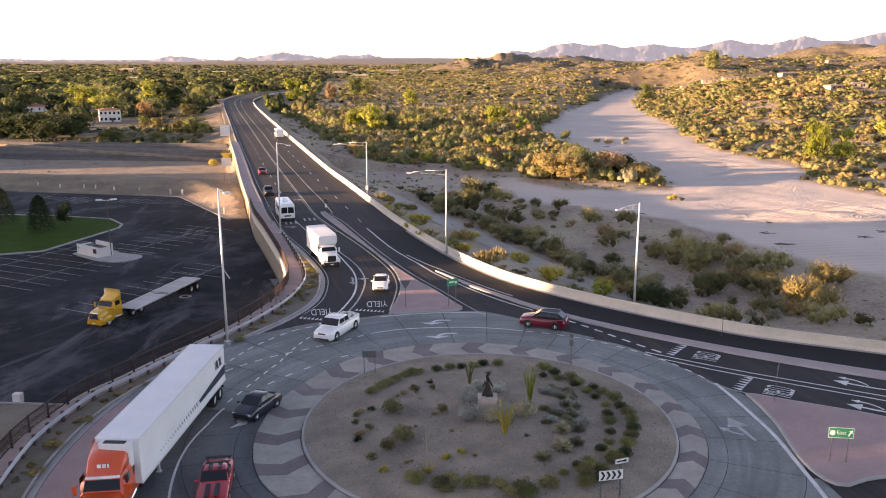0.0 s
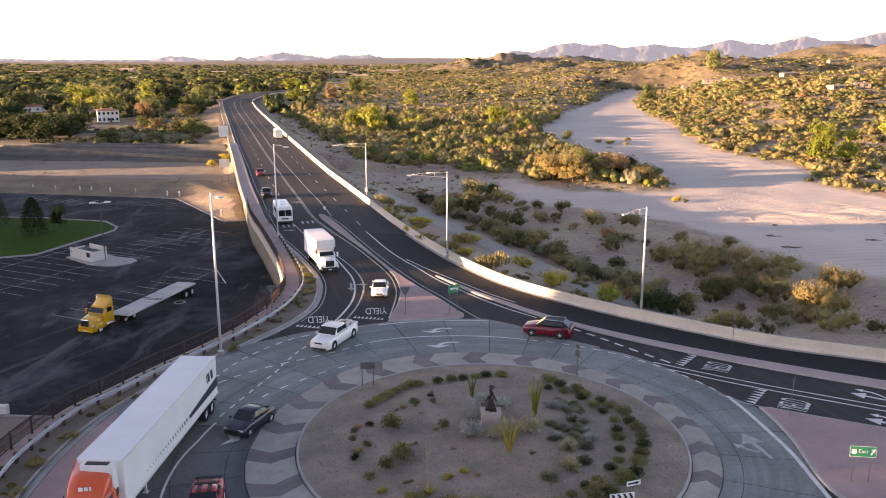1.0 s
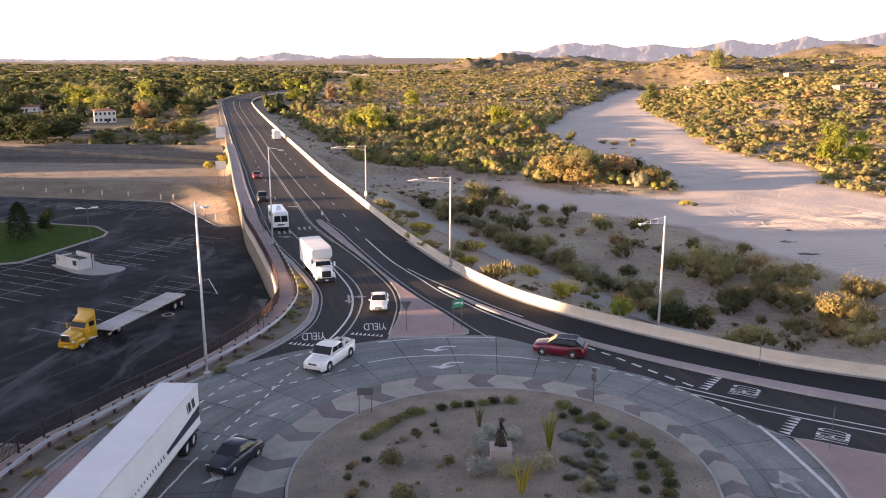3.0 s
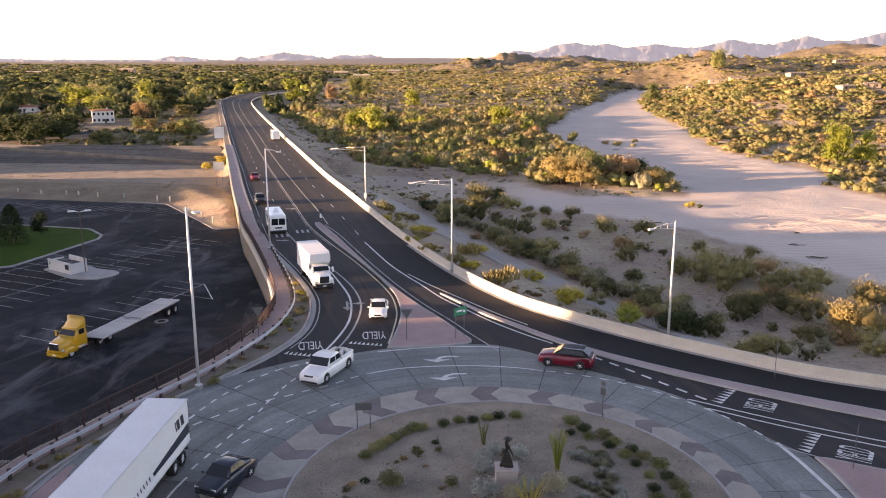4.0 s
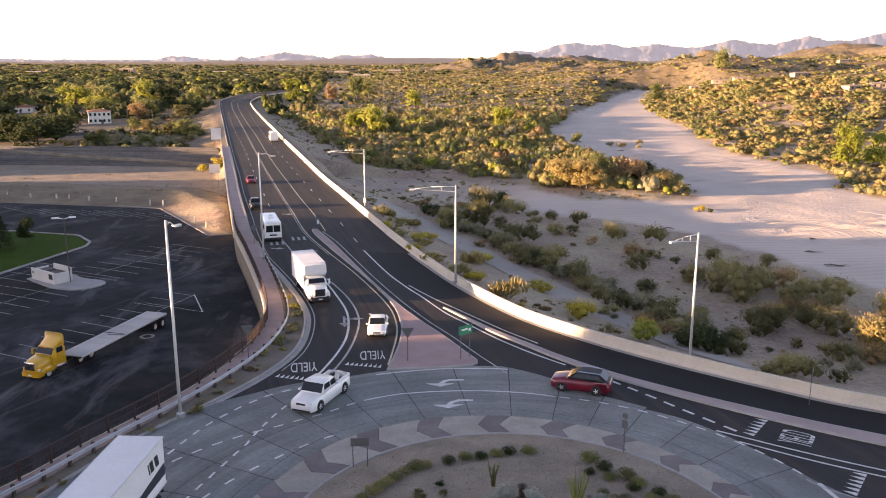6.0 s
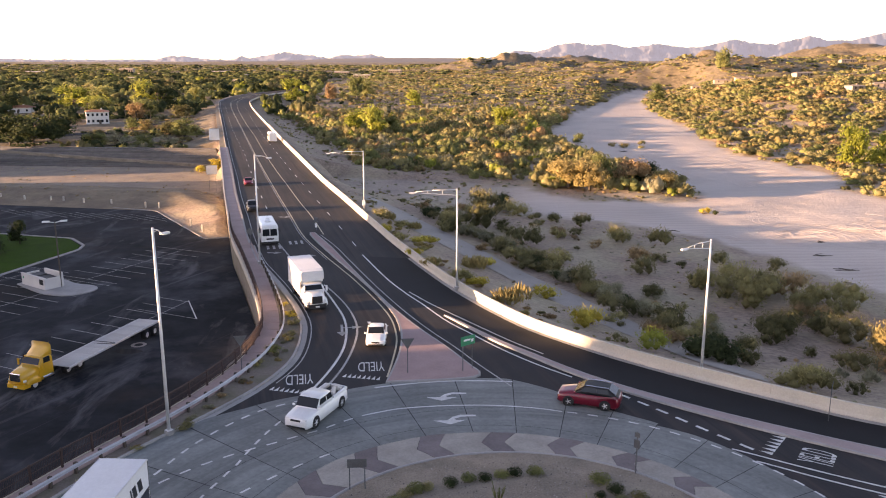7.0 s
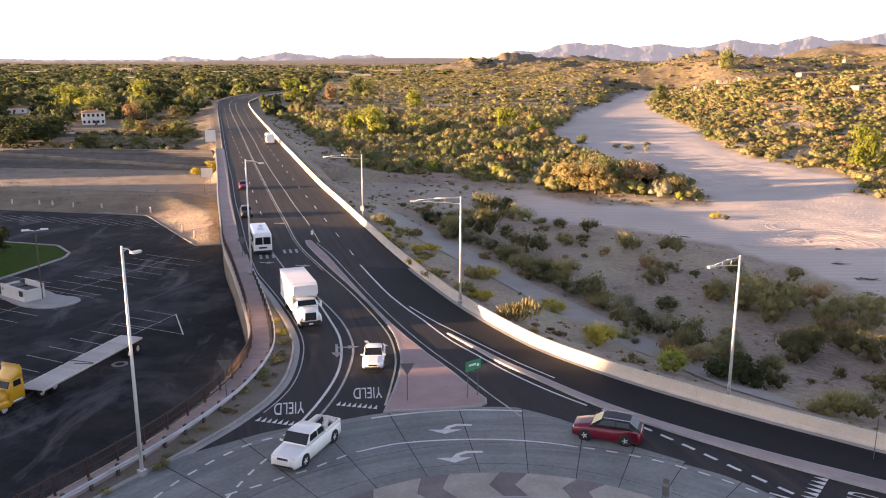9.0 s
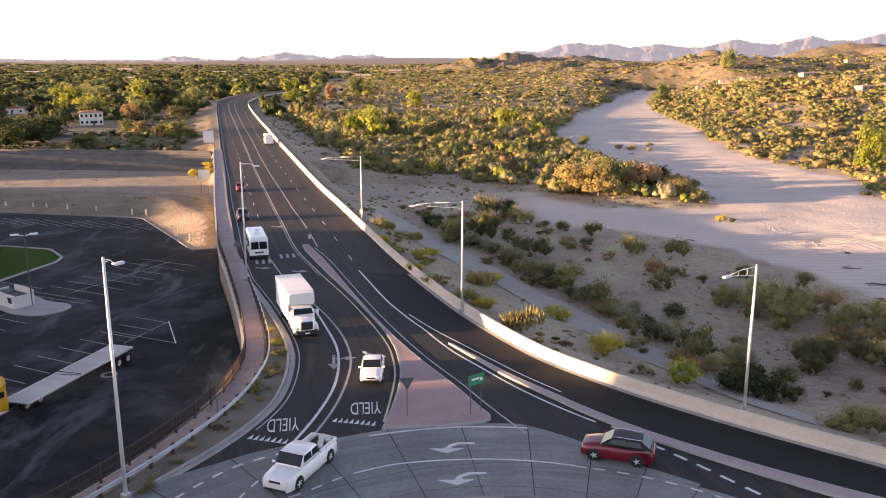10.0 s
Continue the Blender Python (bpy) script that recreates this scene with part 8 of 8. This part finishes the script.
right_scrub = scatter(11500, 95, 480, 170, 620, lambda x, y, q: (fractal(x, y, 60, 52) > -0.8 + 0.7 * q) & (x / y > 0.17) & (x / y < 0.80), (2.4, 6.4), 0.55, [OLIVE, GOLD, GREEN, BROWN, SHADED_OLIVE], [44, 12, 24, 6, 14], 62)
joined_plants("river_scrub", right_scrub, mid, "golden desert scrub across the dry wash", "scrub")
flat_tufts = scatter(11000, -80, 330, 180, 480, lambda x, y, q: (road_gap(x, y) > 5) & (x / y < 0.7), (0.8, 2.6), 0.5, [GREY, OLIVE, BROWN, GOLD], [4, 4, 1, 1], 72)
joined_plants("low_scrub", flat_tufts, low, "low grey-green tufts between the scrub", "scrub")
hill_scrub = scatter(24000, -110, 900, 440, 1320, lambda x, y, q: off_road(x, y) & (x / y > -0.12) & (x / y < 0.66) & (fractal(x, y, 60, 57) > -0.75 + 0.6 * q), (2.2, 5.4), 0.5, [OLIVE, GREEN, GOLD, BROWN, GREY, DARK], [42, 28, 12, 5, 6, 7], 67)
joined_plants("hill_scrub", hill_scrub, low, "olive and golden scrub on the desert hills", "scrub")
far_scrub = scatter(9000, -500, 1100, 460, 1500, lambda x, y, q: off_road(x, y) & (fractal(x, y, 90, 53) > -0.9 + 0.8 * q) & (x / y > -0.17) & (x / y < 0.70), (2.2, 6.0), 0.6, [OLIVE, GREEN, GOLD, GREY, BRIGHT, DARK], [38, 30, 12, 9, 3, 8], 63)
joined_plants("far_scrub", far_scrub, far, "distant olive scrub on the hills", "scrub")
town_scrub = scatter(900, -175, -60, 284, 445, lambda x, y, q: (x < np.interp(y, *LEFT_X) - 12) & ~((x < -88) & (x > -172) & (y > 345) & (y < 415)) & ~((x < -128) & (y < 330)) & (fractal(x, y, 40, 58) > -0.6 + 0.8 * q), (2.2, 5.5), 0.65, [GREEN, SHADED_OLIVE, DARK, GREY], [4, 4, 3, 2], 68)
joined_plants("town_scrub", town_scrub, mid, "dark green scrub below the town", "scrub")
slope_tufts = scatter(5200, -20, 110, 78, 205, lambda x, y, q: (x > np.interp(y, BARRIER_EVERY[:, 1], BARRIER_EVERY[:, 0]) + 3) & (fractal(x, y, 14, 59) > -0.3 + 0.8 * q) & ~inside(x, y, WASH), (0.3, 1.3), 0.55, [GREY, BROWN, OLIVE, GOLD], [4, 4, 3, 1], 69)
joined_plants("slope_tufts", slope_tufts, low, "small dry tufts on the bare slope", "scrub")
channel_tufts = scatter(3200, -160, -38, 182, 264, lambda x, y, q: (x < np.interp(y, *LEFT_X) - 1.5) & (y + (x + 57) * 0.2 * (x < -57) > 186) & (fractal(x, y, 18, 70) > -0.2 + 0.7 * q), (0.25, 1.1), 0.5, [BROWN, GREY, OLIVE], [4, 3, 2], 71)
joined_plants("channel_tufts", channel_tufts, low, "small dry tufts and clods in the side channel", "scrub")
town = scatter(6500, -900, -60, 300, 1500, lambda x, y, q: off_road(x, y) & (x / y < -0.14) & (x / y > -0.75) & (fractal(x, y, 70, 54) > -0.7 + 0.9 * q) & ~((x < -90) & (x > -168) & (y > 330) & (y < 425)) & ((y > 425) | (x < -150)), (4.5, 10.0), 0.8, [GREEN, DARK, SHADED_OLIVE, BRIGHT], [34, 46, 16, 4], 64)
joined_plants("town_trees", town, leafy, "dark green trees of the far town", "trees")
far_town = scatter(7000, -1900, 1000, 1250, 2400, lambda x, y, q: (x / y > -0.75) & (x / y < 0.04 + 0.05 * q) & ((y < 1600) | (x < 0)), (4.5, 9.5), 0.65, [GREEN, DARK, OLIVE, GREY], [34, 34, 26, 6], 65)
joined_plants("far_woods", far_town, far, "dark far woods towards the skyline", "trees")
verge_l = scatter(700, -140, -60, 290, 480, lambda x, y, q: (x < np.interp(y, *LEFT_X) - 6 - 10 * q) & (x > np.interp(y, *LEFT_X) - 40), (1.2, 3.2), 0.6, [OLIVE, GREEN, GREY, BROWN], [3, 3, 2, 2], 66)
joined_plants("roadside_scrub", verge_l, mid, "grey-green scrub beside the highway bank", "scrub")

# ---- planted island ----
def on_island(x, y):
    return float(island_z(x, y))


ped = thing("monument", "weathered figure-shaped bronze group on a tan stone pedestal", "monument", pose(4.0, 55.9, on_island(4.0, 55.9) - 0.05))
bm = bmesh.new()
box(bm, (0, 0, 0.55), (1.3, 1.1, 1.2), bevel=0.04)
box(bm, (0, 0, 0.06), (1.5, 1.3, 0.14), bevel=0.03)
box(bm, (0, 0, 1.17), (1.4, 1.2, 0.1), bevel=0.02)
part("pedestal", bm, STONE, ped)
bm = bmesh.new()
rs = np.random.RandomState(3)
for k in range(9):
    zc = 1.25 + 0.19 * k
    rr = 0.36 - 0.028 * k
    box(bm, (0.07 * rs.randn(), 0.05 * rs.randn(), zc), (rr * 1.5, rr * 1.2, 0.26), pose(0, 0, 0), 0.06)
for s in (-1, 1):
    rod(bm, (s * 0.16, 0, 2.35), (s * 0.38, -0.1, 1.95), 0.08, 0.06, 7)
    rod(bm, (s * 0.3, 0.05, 1.2), (s * 0.12, 0.0, 1.9), 0.13, 0.1, 7)
rod(bm, (0.05, 0, 2.85), (0.05, 0, 3.1), 0.15, 0.12, 8)
rod(bm, (0.05, 0, 2.98), (0.05, 0, 3.0), 0.27, 0.27, 10)
part("bronze_sculpture", bm, BRONZE, ped, "dark bronze sculpture")

ISLE = "on the roundabout island"


def isle(x, y, w, mat, kind="round", h=0.8):
    return shrub(x, y, on_island(x, y), w, mat, kind, h, ISLE, "island shrubs", "island_shrub")


def at_polar(a, r):
    return C[0] + r * math.cos(radians(a)), C[1] + r * math.sin(radians(a))


# rows of low dark hedge shrubs round the far and right edges
for row, n, w0, mats in ((spline([(-4.9, 59.8), (-3.5, 61.9), (-1.3, 64.2)], 0.5), 8, 1.15, (GREEN, OLIVE)), (spline([(0.3, 64.5), (2.7, 65.4), (5.4, 65.9)], 0.5), 6, 1.2, (DARK, GREEN)),
                         (spline([(9.2, 64.7), (10.9, 62.9), (12.7, 60.6), (13.8, 58.4), (14.2, 54.5), (13.4, 51.0), (11.8, 48.2), (10.4, 46.4)], 0.5), 17, 1.25, (GREEN, DARK, SHADED_OLIVE)),
                         (spline([(8.9, 63.2), (11.0, 61.2), (12.5, 58.5), (12.8, 54.8), (12.1, 51.5), (10.2, 48.7), (8.0, 46.8)], 0.5), 14, 1.0, (DARK, GREEN))):
    for k, (x, y) in enumerate(samples(row, n)):
        isle(x + 0.15 * rng.randn(), y + 0.15 * rng.randn(), w0 * (0.85 + 0.35 * rng.rand()), mats[k % len(mats)], "ball", 0.72)
# agaves and grey yuccas between the monument and the hedge
for k in range(44):
    q, u = rng.rand(), rng.rand()
    x, y = (8.2 + 2.6 * q + 0.9 * u * (1 - q), 54.0 + 7.2 * u - 1.3 * q)
    isle(x + 0.3 * rng.randn(), y + 0.3 * rng.randn(), 0.8 + 0.55 * rng.rand(), GREY if rng.rand() < 0.5 else SILVER, "spiky", 0.85)
for x, y, w, m in ((9.0, 52.7, 1.7, STRAW), (8.7, 50.2, 1.7, STRAW), (7.2, 48.9, 1.5, GREY), (9.7, 50.9, 1.3, GREY), (10.2, 52.9, 1.2, GREY)):
    isle(x, y, w, m, "spiky", 0.95)
# silver chollas round the pedestal
for x, y, w, m in ((2.6, 54.4, 1.6, SILVER), (2.7, 57.3, 1.4, SILVER), (2.8, 58.8, 1.2, SILVER), (3.5, 60.0, 1.1, SILVER), (5.0, 59.2, 1.2, SILVER), (4.2, 54.2, 1.2, STRAW), (5.2, 55.0, 1.3, SILVER), (6.7, 54.9, 1.6, STRAW)):
    isle(x, y, 1.2 * w, m, "ball", 0.95)
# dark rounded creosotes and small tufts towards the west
for x, y, w, m in ((-2.9, 55.9, 1.7, SHADED_OLIVE), (-2.0, 51.4, 1.8, SHADED_OLIVE), (-2.9, 50.2, 1.2, SHADED_OLIVE), (0.7, 55.7, 1.0, SHADED_OLIVE), (-2.1, 52.6, 1.0, OLIVE)):
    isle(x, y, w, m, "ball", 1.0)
for x, y in ((-5.5, 55.5), (-4.5, 56.4), (-1.5, 60.5), (-0.3, 61.5), (-0.1, 60.3), (-2.3, 59.2), (-5.0, 52.3), (-4.4, 53.2), (-5.0, 51.5), (-3.9, 49.1), (-5.5, 54.3), (-5.3, 56.0), (-1.4, 59.8)):
    isle(x, y, 0.55 + 0.3 * rng.rand(), (BROWN, SHADED_OLIVE, DARK)[rng.randint(3)], "loose", 0.8)
for k in range(16):
    isle(-5.0 + 12 * rng.rand(), 47.0 + 14 * rng.rand(), 0.25 + 0.2 * rng.rand(), (BROWN, SHADED_OLIVE)[rng.randint(2)], "loose", 0.6)
# yellow flowering row on the near side
for k in range(18):
    x, y = at_polar(-122 + k * 4.6 + 2 * rng.randn(), 10.4 + 0.7 * rng.randn())
    isle(x, y, 0.9 + 0.5 * rng.rand(), (OLIVE, GREEN, SHADED_OLIVE, OLIVE)[k % 4], "round", 0.8)
for x, y in ((1.0, 48.9), (2.0, 49.6), (-3.0, 47.5)):
    isle(x, y, 0.6, YELLOW, "grass", 0.8)


# loose stones over the decomposed granite
rp = np.random.RandomState(21)
n = 5200
a, q = rp.rand(n) * 6.283, np.sqrt(rp.rand(n)) * 12.8
px_, py_ = C[0] + q * np.cos(a), C[1] + q * np.sin(a)
pz_ = island_z(px_, py_)
sz = 0.03 + 0.07 * rp.rand(n) ** 2
tet = np.array([(1, 0, -0.3), (-0.5, 0.87, -0.3), (-0.5, -0.87, -0.3), (0.1, 0.05, 0.75)])
tv = (tet[None] * (0.7 + 0.6 * rp.rand(n, 4, 1))) * sz[:, None, None] + np.stack([px_, py_, pz_ + 0.01], 1)[:, None]
tf = np.array([(0, 1, 3, 3), (1, 2, 3, 3), (2, 0, 3, 3)])
tagged(new("gravel_stones", cloud_mesh("gravel_stones", tv.reshape(-1, 3), (tf[None] + 4 * np.arange(n)[:, None, None]).reshape(-1, 4), [STONES])), "loose grey and tan stones on the island", "stones", "", "stuff")


def ocotillo(x, y, height, stems, spread, mat, label, name):
    ob = thing(name, label, "plant", pose(x, y, on_island(x, y) - 0.03))
    for k in range(stems):
        a, s = 6.283 * k / stems + rng.rand(), spread * (0.5 + 0.6 * rng.rand())
        h = height * (0.75 + 0.3 * rng.rand())
        bm = bmesh.new()
        pts = [Vector((0.08 * math.cos(a), 0.08 * math.sin(a), 0)), Vector((s * 0.45 * math.cos(a), s * 0.45 * math.sin(a), h * 0.55)), Vector((s * math.cos(a), s * math.sin(a), h))]
        pipe(bm, pts, [0.035, 0.03, 0.012], 5)
        for j in range(26):
            q = j / 26
            p = pts[1] * (2 * q) if q < 0.5 else pts[1].lerp(pts[2], 2 * q - 1)
            d = Vector((rng.randn(), rng.randn(), 0.6)).normalized() * 0.09
            e = Vector((rng.randn(), rng.randn(), rng.randn())).normalized() * 0.03
            bm.faces.new([bm.verts.new(p), bm.verts.new(p + d * 0.6 + e), bm.verts.new(p + d), bm.verts.new(p + d * 0.6 - e)])
        part("stem", bm, mat, ob)
    return ob


ocotillo(5.0, 52.2, 2.3, 16, 0.9, LEAF_YELLOW, "yellow-leaved ocotillo with slender stems before the monument", "ocotillo")
ocotillo(7.3, 57.7, 2.9, 18, 0.6, LEAF_BRIGHT, "tall green ocotillo with many upright stems", "ocotillo")
ocotillo(2.9, 61.3, 1.7, 10, 0.5, LEAF_GREEN, "dark green ocotillo behind the monument", "ocotillo")
stalk = thing("agave", "agave with a tall bare branching flower stalk", "plant", pose(-0.2, 47.1, on_island(-0.2, 47.1)))
bm = bmesh.new()
rod(bm, (0, 0, 0), (-0.15, 0, 3.1), 0.04, 0.02, 6)
for k in range(7):
    a = 2.4 * k
    rod(bm, (-0.05 - 0.012 * k, 0, 1.8 + 0.17 * k), (-0.1 + 0.35 * math.cos(a), 0.35 * math.sin(a), 2.1 + 0.17 * k), 0.014, 0.008, 5)
part("flower_stalk", bm, LEAF_STRAW, stalk, "dry tan stalk")
for k in range(16):
    bm = bmesh.new()
    a = 6.283 * k / 16
    d, n = Vector((math.cos(a), math.sin(a), 0)), Vector((-math.sin(a), math.cos(a), 0))
    tip = d * 0.6 + Vector((0, 0, 0.45 + 0.3 * (k % 2)))
    b0 = [bm.verts.new(n * 0.06), bm.verts.new(n * -0.06), bm.verts.new(d * 0.05 + Vector((0, 0, -0.03)))]
    t = bm.verts.new(tip)
    bm.faces.new((b0[0], b0[1], t)), bm.faces.new((b0[1], b0[2], t)), bm.faces.new((b0[2], b0[0], t))
    part("leaf", bm, LEAF_YELLOW, stalk)

# verge planting between rail and kerb, and tufts along the left slope
for x, y, w, m in ((-14.6, 92.0, 1.5, OLIVE), (-14.9, 96.3, 1.4, OLIVE), (-15.6, 99.0, 1.3, YELLOW), (-15.0, 88.2, 1.6, GREEN), (-16.0, 85.2, 1.2, OLIVE), (-18.4, 73.0, 1.4, OLIVE), (-17.2, 78.6, 0.8, BROWN), (-20.6, 69.9, 0.9, OLIVE), (-16.9, 102.5, 1.1, YELLOW), (-24.6, 60.5, 1.0, GOLD), (-25.2, 55.5, 1.2, GOLD), (-25.6, 51.5, 1.3, GOLD), (-25.0, 48.0, 1.2, GOLD)):
    shrub(x, y, -0.05, w, m, "loose", 0.6, "on the verge beside the guardrail", "verge shrubs", "verge_shrub")
for k in range(40):
    i = rng.randint(0, len(gl))
    q = gl[i] + np.array([0.9, -0.2]) * (0.4 + 0.9 * rng.rand())
    if q[1] < 104:
        shrub(q[0], q[1], -0.06, 0.35 + 0.4 * rng.rand(), (BROWN, GOLD, GREY)[rng.randint(3)], "grass", 0.6, "on the verge beside the guardrail", "verge shrubs", "verge_shrub")

# ---- wash: tyre tracks ploughed into the sand, driftwood ----
SAND_RIDGE = material("loose_sand", (0.52, 0.44, 0.385), 0.95, scale=0.3, fine=4.0, dark=0.85, light=1.1, bump=0.5, bump_dist=0.03, object_space=False)
rt = np.random.RandomState(12)


def track(bm, line, width, height):
    z = terrain(line[:, 0], line[:, 1])[0]
    for d in (-0.85, 0.85):
        l = offset(line, d)
        a, b = offset(l, -width / 2), offset(l, width / 2)
        strip(bm, a, l, z - 0.01, z + height)
        strip(bm, l, b, z + height, z - 0.01)


bm = bmesh.new()
for k in range(40):
    cx, cy, r0 = 86 + 15 * rt.randn(), 168 + 7 * rt.randn(), 3 + 11 * rt.rand()
    a0, a1 = 360 * rt.rand(), 60 + 170 * rt.rand()
    for j in range(2 + rt.randint(4)):
        l = arc((cx + 0.3 * rt.randn(), cy + 0.3 * rt.randn()), r0 + 0.75 * j, a0 + 10 * rt.randn(), a0 + a1, 4)
        l[:, 1] = cy + (l[:, 1] - cy) * 0.8
        l = evenly(l, 0.8)
        if inside(l[:, 0], l[:, 1], WASH).all() and l[:, 1].min() > 144:
            track(bm, l, 0.26 + 0.12 * rt.rand(), 0.024 + 0.014 * rt.rand())
for k in range(60):
    y0 = 228 + 75 * rt.rand()
    l = spline([(58 + 8 * rt.rand(), y0), (80, y0 + 5 * rt.randn()), (98 + 4 * rt.rand(), y0 + 7 * rt.randn())], 1.0)
    if inside(l[:, 0], l[:, 1], WASH).all():
        track(bm, l, 0.4, 0.022)
for k in range(26):
    x0 = 52 + 42 * rt.rand()
    l = spline([(x0, 225), (x0 - 4 + 4 * rt.randn(), 300), (x0 + 10 * rt.rand(), 380), (x0 + 18, 450), (x0 + 40, 560)], 2.0)
    if inside(l[:, 0], l[:, 1], WASH).all():
        track(bm, l, 0.4, 0.02)
tagged(link("tyre_tracks", bm, SAND_RIDGE), "curved tyre tracks ploughed into pale sand", "tracks", "", "stuff")

for x, y, w in ((61.8, 149.7, 3.2), (61.6, 141.0, 3.6), (54.6, 187.5, 1.8), (40.5, 166.0, 2.6), (43.0, 170.0, 2.0), (58.0, 133.0, 2.2), (66, 160, 1.5), (78, 146, 3.0), (84, 151, 2.5), (37, 300, 3.0), (63, 305, 3.5)):
    ob = thing("driftwood", "dark tangle of driftwood on the sand", "driftwood", pose(x, y, ground_z(x, y), 0, 0, -18 + 30 * rt.rand()), "driftwood")
    for k in range(7):
        bm = bmesh.new()
        a, s = 0.35 * rt.randn(), w * (0.3 + 0.4 * rt.rand())
        c = Vector((w * 0.5 * (rt.rand() - 0.5), 0.35 * rt.randn(), 0.1 + 0.12 * rt.rand()))
        d = Vector((math.cos(a), math.sin(a), 0.12 * rt.randn())) * s * 0.5
        rod(bm, c - d, c + d, 0.06, 0.025, 5)
        part("branch", bm, BARK, ob)
for x, y, w, m in ((54.8, 189.0, 2.4, YELLOW), (56.5, 187.0, 1.5, DARK), (66, 318, 4.0, GOLD), (70, 312, 3.0, OLIVE), (62, 322, 3.0, GOLD), (75, 330, 3.0, OLIVE)):
    shrub(x, y, ground_z(x, y), w, m, "loose", 0.8, "on the sandy wash")
